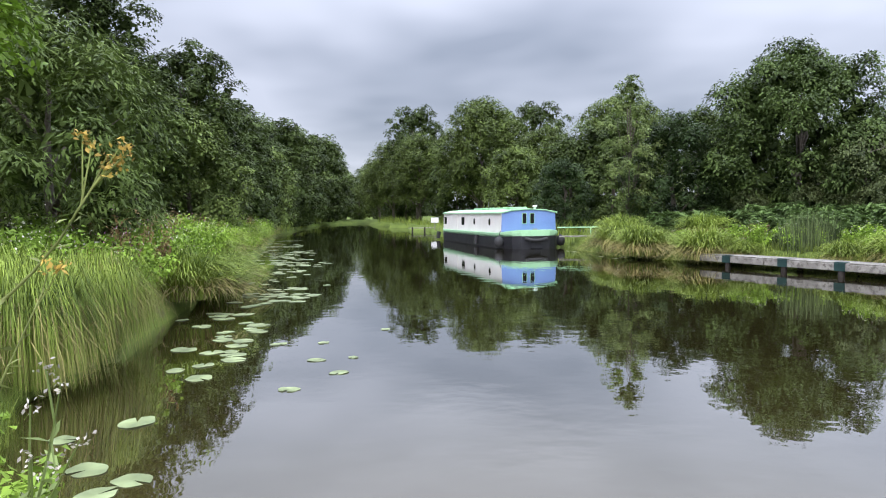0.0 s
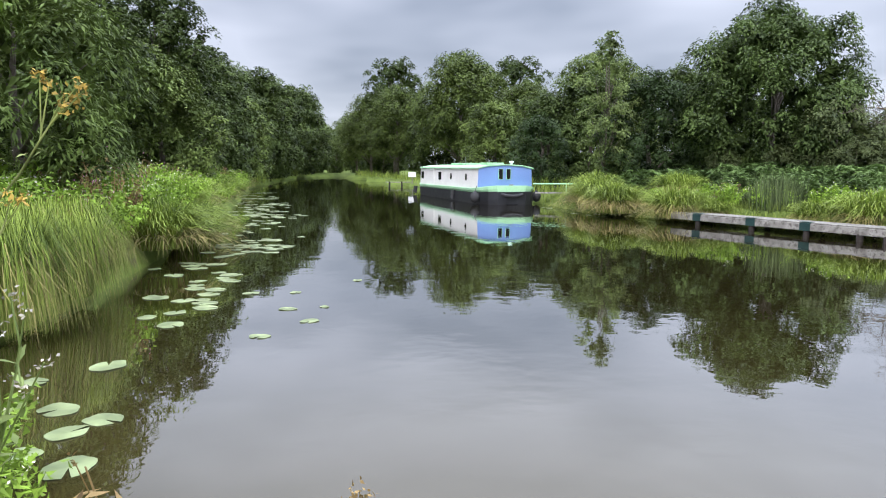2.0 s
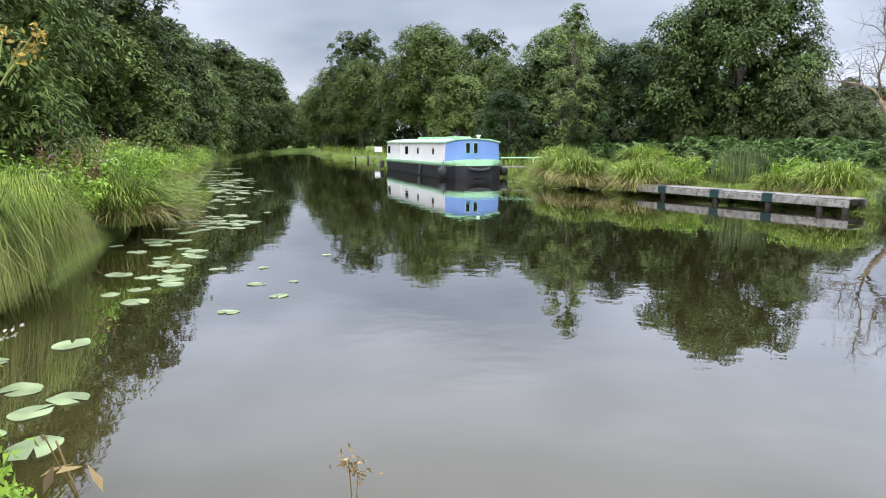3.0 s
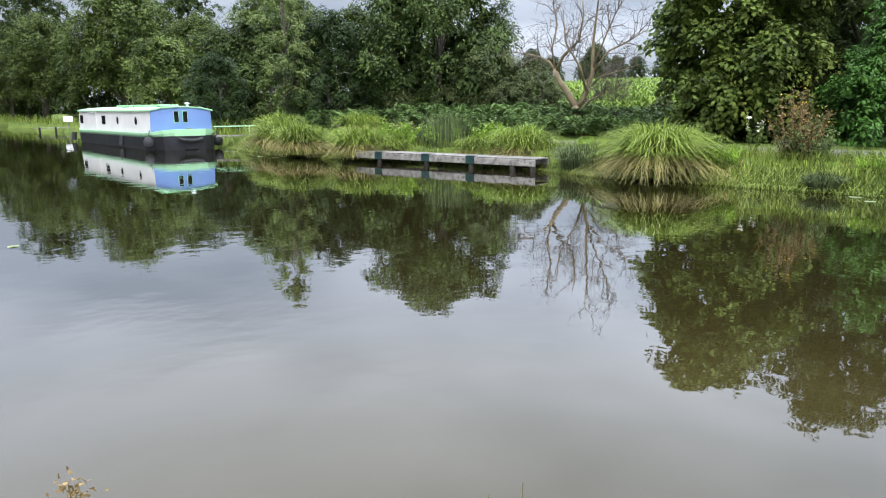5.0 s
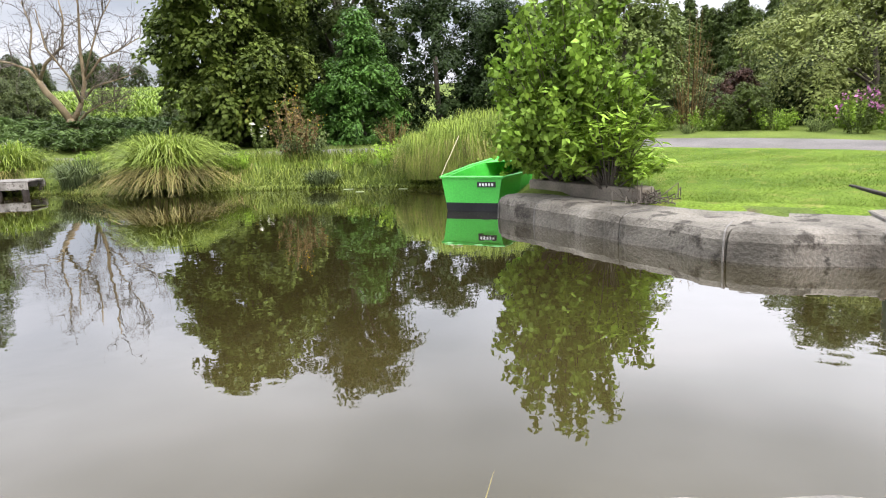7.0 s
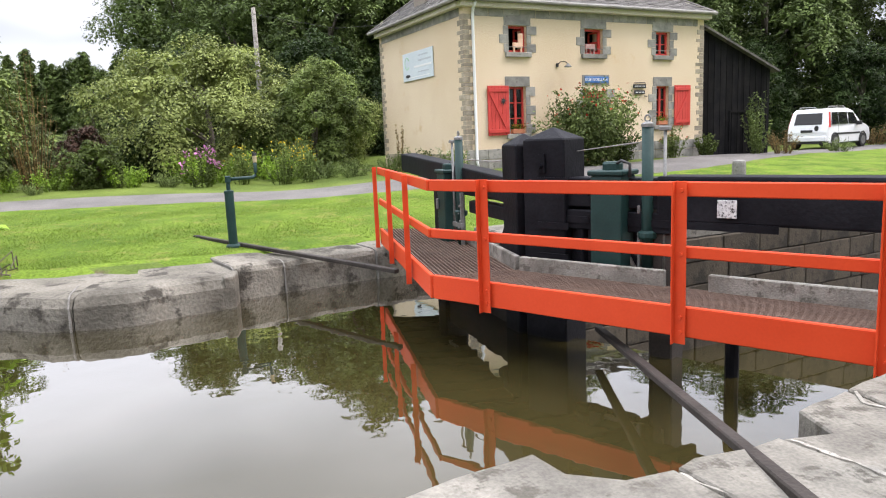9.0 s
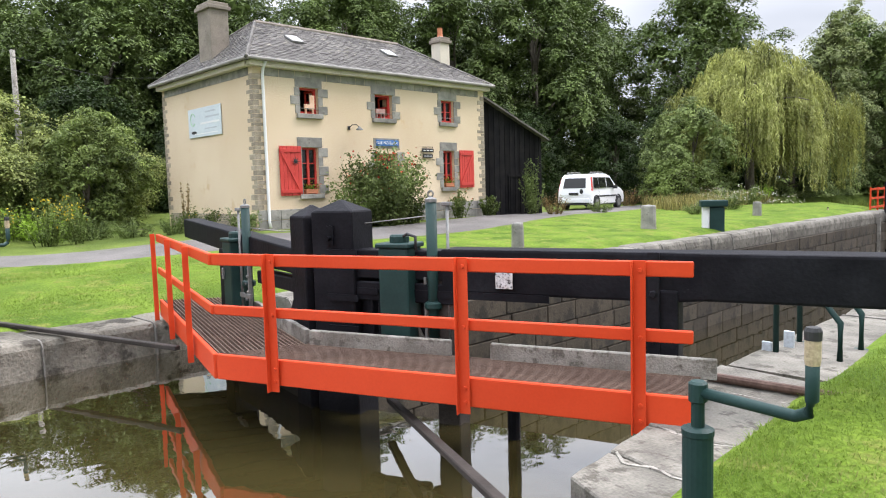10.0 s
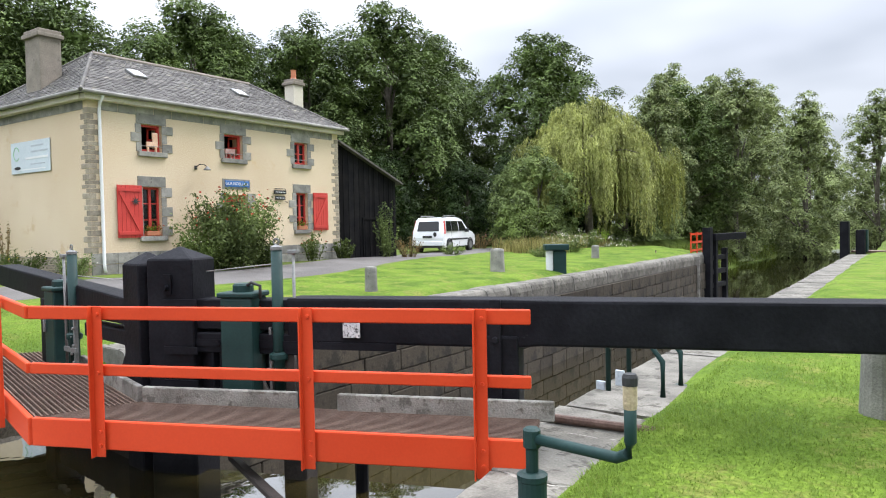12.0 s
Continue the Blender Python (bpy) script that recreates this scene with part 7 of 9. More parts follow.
def turned(ob, x, y, s, turn, label="", stretch=1.0):
    c = copy_thing(ob, pose(x, y, gz(x, y) - 0.05, 0, 0, turn))
    c.scale = (ob.scale[0] * s, ob.scale[1] * s, ob.scale[2] * s * stretch)
    return tagged(c, label)


ROW = "trees along the far towpath"
osier = tree("osier_willow", "pale green narrow-leaved osier leaning over the bank", "tree", -9.0, 14.6, 5.9, 3.1, LEAF_OSIER, 11, 17000, 0.22, 0.06, 0.03, 130, 0.24, group=ROW, hang=0.8, droop=0.8)
elm_tall = tree("elm_tree", "tall dark feathery elm towering over the bank", "tree", -15.0, 27.0, 12.4, 3.4, LEAF_OAK, 12, 26000, 0.17, 0.11, 0.02, 210, 0.24, group=ROW, kind="column", limbs=16, simple=True)
maple = tree("maple_tree", "bright green field maple drooping over the canal bank", "tree", -12.3, 30.4, 6.6, 2.5, LEAF_MID, 13, 17000, 0.17, 0.11, 0.02, 130, 0.26, group=ROW, droop=0.9)
oak = tree("oak_tree", "tall dark green oak standing back from the bank", "tree", -16.2, 40.5, 12.0, 3.9, LEAF_OAK, 19, 24000, 0.20, 0.13, 0.03, 200, 0.23, group=ROW, limbs=14, simple=True)
far_oak = tree("oak_tree", "dark green oak further along the bank", "tree", -16.6, 49.0, 9.8, 3.9, LEAF_OAK, 14, 12000, 0.27, 0.18, 0.02, 130, 0.25, group=ROW, limbs=5, simple=True)
far_alder = tree("alder_tree", "green alder further along the bank", "tree", -17.4, 43.5, 8.0, 3.4, LEAF_MID, 15, 10500, 0.26, 0.16, 0.02, 120, 0.26, group=ROW, limbs=5, simple=True)
rnd = random.Random(7)
for x, y, s, a in [(-18.0, 22.0, 1.0, 120), (-20.5, 31.0, 1.05, 40), (-19.5, 37.0, 0.95, 250)]:
    turned(elm_tall, x, y, s, a)
turned(osier, -14.2, 19.0, 1.0, 100)
turned(maple, -15.2, 34.6, 1.15, 160)
turned(oak, -21.5, 46.0, 1.05, 80)
turned(oak, -24.5, 54.0, 1.1, 190)
hang = tree("lime_sapling", "bright green overhanging tree at the bank's edge", "tree", -7.9, 9.2, 8.2, 2.15, LEAF_BRIGHT, 16, 7000, 0.19, 0.11, 0.42, 70, 0.28, kind="round")
for k, (x, y, s, which) in enumerate([(-20.5, 57.0, 1.05, 0), (-19.4, 64.0, 1.05, 1), (-22.0, 70.0, 1.2, 0), (-21.4, 79.0, 1.3, 0), (-25.0, 86.0, 1.4, 1), (-23.6, 94.0, 1.35, 0), (-27.0, 104.0, 1.5, 0), (-26.2, 122.0, 1.62, 0), (-29.0, 116.0, 1.6, 1),
                                      (-30.0, 134.0, 1.7, 0), (-30.5, 150.0, 1.65, 0), (-25.5, 163.0, 1.0, 1), (-20.0, 165.0, 0.95, 0), (-14.0, 168.0, 1.0, 1), (-62.0, 300.0, 2.5, 0), (-52.0, 296.0, 2.6, 1), (-43.0, 304.0, 2.2, 0), (-34.0, 298.0, 2.5, 1), (-25.0, 302.0, 2.2, 0), (-15.0, 300.0, 2.4, 0)]):
    turned((far_oak, far_alder)[which], x, y, s, rnd.uniform(0, 360))

FAR = "trees behind the moored boat"
elm = tree("ash_tree", "big round green ash with bare lower trunks behind the moored boat", "tree", 2.0, 90.0, 16.6, 7.2, LEAF_MID, 21, 20000, 0.32, 0.20, 0.26, 190, 0.22, group=FAR, limbs=10, simple=True)
open_oak = tree("oak_tree", "tall dark open-crowned oak in the wood behind the boat", "tree", -8.0, 112.0, 19.0, 5.2, LEAF_OAK, 22, 9000, 0.34, 0.22, 0.45, 110, 0.26, group=FAR, limbs=22, simple=True, open_by=0.3, kind="round")
turned(open_oak, 10.4, 106.0, 0.98, 140)
turned(open_oak, 3.6, 112.0, 1.0, 250)
for k, (x, y, s, b) in enumerate([(-7.0, 103.0, 0.82, 0), (-12.5, 118.0, 0.85, 0), (9.6, 84.0, 0.72, 0), (-18.5, 146.0, 0.8, 0), (4.6, 64.0, 0.98, 2), (8.4, 56.5, 0.80, 1), (11.6, 56.0, 0.95, 1), (17.0, 76.0, 0.85, 0), (21.0, 64.0, 1.05, 1), (28.0, 68.0, 1.3, 1), (13.5, 50.0, 0.72, 2), (-1.5, 98.0, 1.1, 1), (4.5, 102.0, 1.15, 1), (12.0, 94.0, 1.1, 1), (-11.0, 125.0, 1.1, 1)]):
    turned((elm, far_oak, far_alder)[b], x, y, s, rnd.uniform(0, 360), "green tree in the wood behind the moored boat")
birch = tree("ash_tree", "slender light green ash with a pale airy crown", "tree", 9.6, 41.5, 9.7, 2.0, LEAF_SALLOW, 31, 5200, 0.17, 0.09, 0.16, 70, 0.26, kind="column", limbs=22, open_by=0.35, trunk_r=0.09)
holly = tree("holly_tree", "dense dark evergreen holly behind the bank", "tree", 12.3, 42.0, 7.7, 3.0, LEAF_DARK, 32, 12000, 0.17, 0.11, 0.0, 130, 0.24, simple=True)
chestnut = tree("chestnut_tree", "large spreading horse chestnut with heavy dark green foliage", "tree", 18.9, 40.5, 11.0, 5.9, LEAF_CHESTNUT, 33, 40000, 0.25, 0.12, 0.10, 190, 0.20, limbs=14, hang=0.7, droop=0.9)
scrub = tree("elder_shrub", "grey-green elder scrub below the chestnut", "shrub", 19.9, 35.6, 5.6, 2.5, LEAF_ELDER, 34, 11000, 0.17, 0.09, 0.0, 120, 0.24, simple=True)
turned(holly, 17.0, 45.0, 1.0, 80)
turned(holly, 6.5, 47.0, 0.7, 200)
turned(holly, 23.4, 44.5, 1.0, 10)

# the bare tree
rng = np.random.default_rng(77)
bare = thing("bare_tree", "leafless dead tree with a fan of thin twigs", "tree", at=pose(20.2, 27.5, gz(20.2, 27.5) - 0.1))
m = Mesh()
RIGHT = np.array([0.594, -0.804, 0.0])
DEEP = np.array([0.804, 0.594, 0.0])


def limb(line, r0, r1):
    """A crooked limb through (right, deep, up) places."""
    q = [RIGHT * a + DEEP * b + np.array([0, 0, c]) for a, b, c in line]
    m.tube([Vector(p) for p in q], [r0 + (r1 - r0) * i / (len(q) - 1) for i in range(len(q))], 8)
    return q


tw = Mesh()
limb([(0.05, 0, -0.3), (0.0, 0, 0.5), (-0.05, 0, 1.1), (-0.1, 0, 1.5)], 0.27, 0.19)
arms = [limb([(-0.1, 0, 1.4), (-0.55, 0.1, 2.1), (-1.0, 0.1, 2.7), (-1.25, 0.2, 3.2)], 0.17, 0.11),
        limb([(-1.25, 0.2, 3.15), (-1.6, 0.3, 3.6), (-2.3, 0.4, 3.9), (-3.2, 0.5, 4.1)], 0.08, 0.025),
        limb([(-1.2, 0.2, 3.1), (-0.8, 0.0, 3.8), (0.0, -0.1, 4.5), (0.2, -0.2, 5.6), (0.1, -0.2, 6.6)], 0.09, 0.02),
        limb([(-1.25, 0.2, 3.2), (-1.5, 0.4, 4.2), (-1.3, 0.5, 5.3), (-1.6, 0.6, 6.4)], 0.06, 0.018),
        limb([(-0.08, 0, 1.3), (0.35, 0.0, 2.0), (0.62, 0.1, 3.0), (0.58, 0.2, 4.4), (0.75, 0.2, 6.2), (0.6, 0.3, 7.2)], 0.13, 0.02),
        limb([(0.4, 0, 2.1), (0.2, -0.4, 3.2), (-0.5, -0.6, 4.4), (-0.6, -0.8, 5.9)], 0.07, 0.018),
        limb([(0.6, 0.1, 3.0), (1.3, 0.4, 4.0), (2.0, 0.5, 4.3), (3.0, 0.6, 4.9)], 0.06, 0.016),
        limb([(0.0, 0, 1.1), (0.6, -0.2, 1.7), (1.4, -0.3, 2.1), (2.5, -0.3, 2.3)], 0.07, 0.018),
        limb([(0.6, 0.1, 2.4), (1.1, -0.3, 2.8), (1.9, -0.4, 3.0), (2.9, -0.4, 3.3)], 0.055, 0.015),
        limb([(0.62, 0.1, 3.2), (1.2, 0.0, 4.6), (1.6, 0.1, 5.6), (2.2, 0.2, 6.6)], 0.05, 0.015)]
for j, q in enumerate(arms[1:]):
    for i in range(13):
        t = rng.uniform(0.25, 1.0) * (len(q) - 1)
        b = min(int(t), len(q) - 2)
        at = q[b] + (q[b + 1] - q[b]) * (t - b)
        way = unit((q[b + 1] - q[b])[None])[0]
        tip = at + unit((way * 0.7 + rng.normal(0, 0.75, 3) + np.array([0, 0, 0.35]))[None])[0] * rng.uniform(0.7, 1.7)
        w = branch(tw, rng, at, tip, 0.020, 0.006, 4, 0.25)
        for _ in range(9):
            s2 = w[int(rng.integers(1, 4))]
            e2 = s2 + unit((rng.normal(0, 1, 3) + np.array([0, 0, 0.35]))[None])[0] * rng.uniform(0.3, 1.0)
            tw.tube([Vector(s2), Vector((s2 + e2) / 2 + rng.normal(0, 0.05, 3)), Vector(e2)], [0.008, 0.0055, 0.003], 4, False)
# a brown tangle of dead shoots low in the crown
for _ in range(260):
    a = RIGHT * rng.uniform(0.7, 2.4) + DEEP * rng.uniform(-0.6, 0.4) + np.array([0, 0, rng.uniform(1.7, 2.6)])
    b = a + rng.normal(0, 0.35, 3) + np.array([0, 0, 0.25])
    tw.tube([Vector(a), Vector((a + b) / 2 + rng.normal(0, 0.06, 3)), Vector(b)], [0.008, 0.006, 0.004], 4, False)
part("trunk", m, PALE_BARK, bare, smooth=True)
tagged(part("twig_fan", tw, BARK, bare), kind="stuff")

lime = tree("lime_tree", "broad lime tree with dense green and yellowing foliage", "tree", 21.8, 19.8, 9.2, 3.7, LEAF_LIME, 41, 26000, 0.24, 0.18, 0.03, 190, 0.22)
laurel = tree("laurel_shrub", "tall pointed glossy green cherry laurel", "shrub", 22.9, 14.5, 5.1, 2.1, LEAF_LAUREL, 42, 12000, 0.20, 0.085, 0.0, 130, 0.26, kind="cone")
turned(oak, 27.4, 18.5, 1.0, 33, "tall dark tree behind the laurel")
turned(far_oak, 31.0, 24.0, 1.0, 120, "tall dark tree at the edge of the field")
turned(holly, 27.5, 11.0, 0.75, 10, "dark shrub beside the towpath")
turned(holly, 26.6, 16.0, 0.6, 70, "dark shrub beside the towpath")
turned(oak, 30.0, 8.0, 0.66, 99, "green tree beyond the towpath")
hazel2 = tree("hazel_shrub", "tall leafy hazel beyond the towpath", "shrub", 26.2, 5.6, 6.2, 2.6, LEAF_LIGHT, 43, 20000, 0.14, 0.10, 0.0, 130, 0.25)
turned(holly, 26.2, 12.9, 0.85, 30, "dark shrub beside the towpath")
turned(holly, 25.9, 9.7, 0.72, 230, "dark shrub beside the towpath")
turned(holly, 27.5, 7.6, 0.5, 130, "dark shrub beside the towpath")

# a hedge across the field
for x, y, q, a in [(37, 6.0, 0.5, 10), (38, 9.0, 0.55, 90), (31, 3.5, 0.42, 60), (32.2, 1.7, 0.40, 160), (30.6, 5.0, 0.45, 250), (33.5, 0.2, 0.4, 310), (39, 2.8, 0.45, 200), (38, 12.5, 0.6, 300), (40, 0.2, 0.5, 140)]:
    turned(scrub, x, y, q, a, "low green hedge shrub at the edge of the field")

# the garden beside the house
apple = tree("apple_tree", "old spreading apple tree with pale green foliage", "tree", 29.5, -2.8, 5.5, 4.4, LEAF_APPLE, 51, 34000, 0.14, 0.08, 0.02, 150, 0.21, limbs=14, lobes=0.34)
turned(apple, 33.0, -7.0, 0.78, 140, "pale green fruit tree beside the house")
turned(hazel2, 28.6, -7.2, 0.72, 20, "green shrub at the corner of the house")
turned(hazel2, 26.8, -6.2, 0.65, 220, "green shrub beside the house wall")
ball = tree("box_shrub", "rounded yellow-green clipped shrub", "shrub", 25.2, 1.2, 1.6, 0.95, LEAF_MID, 52, 5500, 0.09, 0.06, 0.0, 70, 0.28)
smoke = tree("smoke_shrub", "dull purple-brown smoke bush", "shrub", 26.5, 1.5, 2.2, 0.85, LEAF_SMOKE, 53, 4500, 0.09, 0.065, 0.0, 60, 0.28)
turned(holly, 27.6, -0.4, 0.32, 50, "low dark evergreen shrub in the garden")
turned(ball, 27.0, -4.4, 1.3, 150, "rounded green shrub in the garden")

# spruces across the field
spruce = tree("spruce_tree", "dark pointed spruce in the plantation across the field", "tree", 104.0, 3.0, 10.5, 2.9, LEAF_BACK, 57, 9000, 0.34, 0.2, 0.0, 110, 0.2, kind="cone", simple=True, group="spruce plantation")
for k in range(15):
    turned(spruce, 98 + rnd.uniform(0, 14), 1.0 + 1.45 * k + rnd.uniform(-0.5, 0.5), rnd.uniform(0.74, 1.1), rnd.uniform(0, 360))

# oaks behind house and lawn
BACK = "oaks behind the lock house"
big = tree("oak_tree", "tall spreading dark oak behind the house", "tree", 36.5, -38.5, 18.0, 7.2, LEAF_BACK, 61, 42000, 0.24, 0.16, 0.04, 220, 0.19, limbs=16, group=BACK, lobes=0.3, simple=True)
big2 = tree("oak_tree", "tall dark oak in the wood behind the house", "tree", 30.5, -50.0, 17.5, 7.0, LEAF_BACK, 62, 28000, 0.27, 0.18, 0.02, 190, 0.20, limbs=9, group=BACK, lobes=0.3, simple=True)
for x, y, s, a, w in [(46.0, -30.0, 1.0, 100, 1), (45.0, -19.0, 0.92, 190, 1), (48.0, -6.0, 0.73, 260, 1), (25.0, -66.0, 0.85, 20, 1), (42.0, -50.0, 1.1, 300, 1), (52.0, -42.0, 1.05, 10, 1), (36.0, -62.0, 1.0, 215, 1), (30.0, -80.0, 0.9, 88, 1), (57.0, -22, 1.05, 140, 1), (58.0, -8, 0.84, 77, 1), (51.0, -12.0, 0.83, 35, 1), (75.0, -3.0, 1.0, 125, 1), (72.0, -9.0, 1.0, 310, 1), (38.5, -24.0, 0.85, 10, 0), (37.0, -31, 0.85, 200, 0), (55.0, -3.0, 0.9, 15, 1), (48.0, -14.5, 1.05, 60, 1), (43.0, -11.0, 0.8, 120, 1), (40.0, -44.0, 0.95, 40, 1)]:
    turned((big, big2)[w], x, y, s, a)
# the dark understorey of the wood
for x, y, s, a in [(31.0, -31.5, 0.8, 20), (33.5, -35.0, 0.9, 60), (29.0, -38.0, 0.8, 110), (28.5, -43.0, 0.9, 170), (35, -27, 0.9, 200), (26.5, -48.5, 0.9, 250), (38, -14, 0.9, 300), (37, -8.5, 0.9, 340), (40, -3, 0.9, 30), (24.5, -56, 0.8, 100), (39, -19, 0.9, 100)]:
    turned(holly, x, y, s, a, "dark understorey shrub at the edge of the wood")


def weeping(name, label, x, y, height, radius, seed, n, material):
    """A willow: streams of leaves hang from an arched crown."""
    rng = np.random.default_rng(seed)
    t = thing(name, label, "tree", at=pose(x, y, gz(x, y) - 0.05))
    m = Mesh()
    pts = branch(m, rng, (0, 0, -0.2), (0.2, 0, height * 0.7), 0.32, 0.14, 6, 0.05)
    P, E = [], []
    boughs = n // 26
    for j in range(boughs):
        a = j * 2.39996 + rng.normal(0, 0.2)
        rb = radius * math.sqrt((j + 0.5) / boughs) * rng.uniform(0.8, 1.08)
        lump = 1 + 0.18 * math.sin(a * 3 + seed) + 0.12 * math.sin(a * 5.3 + 1)
        top = height * (1 - 0.42 * (rb / radius) ** 2) * rng.uniform(0.84, 1.05)
        cx, cy = math.cos(a) * rb * lump, math.sin(a) * rb * lump
        if j % 4 == 0:
            branch(m, rng, pts[int(rng.integers(2, 5))], (cx, cy, top), 0.08, 0.02, 5)
        for k in range(26):
            q2 = rng.normal(0, 0.30, 2)
            hi = top - 0.9 * (q2 @ q2) + rng.normal(0, 0.08)
            drop = min(rng.uniform(0.5, 1.0) * (1.8 + 3.6 * rb / radius), hi - 0.5)
            q = max(int(drop / 0.10), 2)
            down = np.arange(q) * 0.10
            out = 0.35 * (1 - np.exp(-down * 1.6))
            P.append(np.stack([cx + q2[0] + out * math.cos(a) + rng.normal(0, 0.03, q), cy + q2[1] + out * math.sin(a) + rng.normal(0, 0.03, q), hi - down], 1))
            E.append(np.tile([math.cos(a), math.sin(a), 0.3], (q, 1)))
    P, E = np.concatenate(P), np.concatenate(E)
    part("crown", leaves("crown", rng, P, E, 0.26, 0.062, flat=0.0, hang=3.0), material, t)
    part("trunk", m, BARK, t, smooth=True)
    return t


willow = weeping("weeping_willow", "weeping willow with long yellow-green hanging branches", 23.2, -44.4, 9.7, 5.4, 71, 3500, LEAF_WILLOW)
sallow = tree("sallow_shrub", "rounded grey-green sallow bush beside the willow", "shrub", 22.8, -37.0, 6.2, 2.8, LEAF_SALLOW, 72, 12000, 0.19, 0.09, 0.0, 120, 0.24, simple=True)
turned(sallow, 25.8, -40.0, 0.95, 60)
turned(ball, 21.8, -33.5, 1.7, 10, "bright yellow-green bush behind the parked car")
poplar = tree("poplar_tree", "tall grey-green poplar beside the lower reach", "tree", 20.8, -69.0, 18.0, 4.4, LEAF_GREY, 73, 20000, 0.24, 0.16, 0.02, 150, 0.24, kind="column", limbs=10, simple=True)
for x, y, s, a in [(17.5, -82.0, 1.0, 40), (24.5, -60.0, 0.8, 90), (28.0, -72.0, 1.0, 170), (16.0, -120.0, 1.3, 20), (22.5, -108, 1.1, 99), (24.5, -88, 1.05, 10), (26, -100, 1.1, 70), (25.5, -77, 0.95, 200), (31, -95, 1.15, 300), (34, -84, 1.05, 20), (6.5, -98.0, 0.9, 66), (4.5, -112.0, 1.0, 10), (1.0, -90, 0.9, 33)]:
    turned(poplar, x, y, s, a)
for x, y, s, a in [(23.5, -56.0, 0.95, 30), (23.0, -78, 1.2, 130), (16.5, -134, 2.2, 200), (21.5, -92.0, 1.5, 270), (26.0, -130, 2.2, 10), (11.5, -142, 2.2, 40), (24, -52, 1.1, 15), (8, -128, 1.6, 120)]:
    turned(sallow, x, y, s, a, "grey-green bankside sallow by the lower reach")
# woods behind the camera, seen only in reflection
for x, y, s, a in [(-20, -10, 0.9, 10), (-16, -25, 0.9, 80), (-14, -42, 0.9, 150), (-24, 4, 0.8, 220), (-10, -60, 0.9, 290)]:
    turned(far_oak, x, y, s, a, "dark oak beyond the lock lawn")
# far woods over the fields
for x, y, s, a in [(132, 34, 1.4, 70), (126, 24, 1.3, 10), (137, 41, 1.5, 200), (121, 31, 1.2, 90), (90, 118, 1.1, 10), (102, 108, 1.0, 60), (112, 98, 1.1, 100), (84, 132, 1.1, 160), (74, 140, 1.1, 200), (122, 86, 1.0, 30), (95, 126, 1.0, 210), (66, 146, 1.1, 20), (130, 8, 1.3, 40), (134, 18, 1.2, 80), (128, -2, 1.3, 120), (138, 28, 1.3, 160), (124, 40, 1.2, 200), (128, 52, 1.2, 240), (140, 12, 1.5, 5), (118, -10, 1.2, 5)]:
    turned(far_oak, x, y, s * 0.72, a, "tree in the far wood beyond the fields", stretch=1.15)


for k in range(13):
    a = radians(24 + 2.1 * k + rnd.uniform(-0.5, 0.5))
    r = rnd.uniform(165, 185)
    turned(far_oak, r * math.sin(a), r * math.cos(a), rnd.uniform(0.75, 0.95), rnd.uniform(0, 360), "tree in the far wood beyond the fields")


# ---- grasses, herbs and flowers ----
def stuff(name, mesh, material, parent):
    """A part made of uncounted small pieces."""
    return tagged(part(name, mesh, material, parent), kind="stuff")


def blades(rng, n, spread, height, lean, width, k=5, droop=1.0, inner=0.0, curtain=False):
    """Arching blades from a tuft: returns centre lines, sides and widths."""
    a = rng.uniform(0, 6.2832, n)
    r = spread * np.sqrt(rng.uniform(inner, 1, n))
    base = np.stack([r * np.cos(a), r * np.sin(a), np.zeros(n)], 1)
    da = a + rng.normal(0, 0.6, n)
    reach = lean * rng.uniform(0.35, 1.15, n) * (0.35 + 0.65 * r / max(spread, 1e-3))
    h = height * rng.uniform(0.6, 1.1, n)
    s = np.linspace(0, 1, k)
    up = h[:, None] * (1.55 * s - 0.55 * droop * s ** 2 * (1 + 0.9 * (reach / max(lean, 1e-3))[:, None] * s))
    out = reach[:, None] * s ** 1.7
    if curtain:
        up = h[:, None] * (3.3 * s - 3.3 * s ** 2) * (1 - 0.12 * s) + rng.uniform(0.0, 0.55, n)[:, None] ** 2 * 1.4 * s
        out = reach[:, None] * (1.5 * s - 0.5 * s ** 2)
    c = np.stack([base[:, 0, None] + out * np.cos(da)[:, None], base[:, 1, None] + out * np.sin(da)[:, None], np.maximum(up, -0.02)], -1)
    side = np.stack([-np.sin(da), np.cos(da), rng.normal(0, 0.2, n)], 1)
    w = width * rng.uniform(0.6, 1.3, n)[:, None] * np.array([0.7, 1.0, 0.9, 0.6, 0.12])[None, :k]
    return c, unit(side), w


def tussock(name, label, x, y, spread, height, lean, n, material, seed, width=0.011, old=0.0, z=None, group="", droop=1.0, curtain=False):
    rng = np.random.default_rng(seed)
    t = thing(name, label, "grass", at=pose(x, y, (gz(x, y) if z is None else z) - 0.03), group=group)
    stuff("foliage", strip_mesh("blades", *blades(rng, int(n * (1 - old)), spread, height, lean, width, droop=droop, curtain=curtain)), material, t)
    if old:
        stuff("dry_foliage", strip_mesh("dry_blades", *blades(rng, int(n * old), spread, height * 0.75, lean * 1.25, width, droop=droop * 1.5, inner=0.4, curtain=curtain)), SEDGE_OLD, t)
    return t


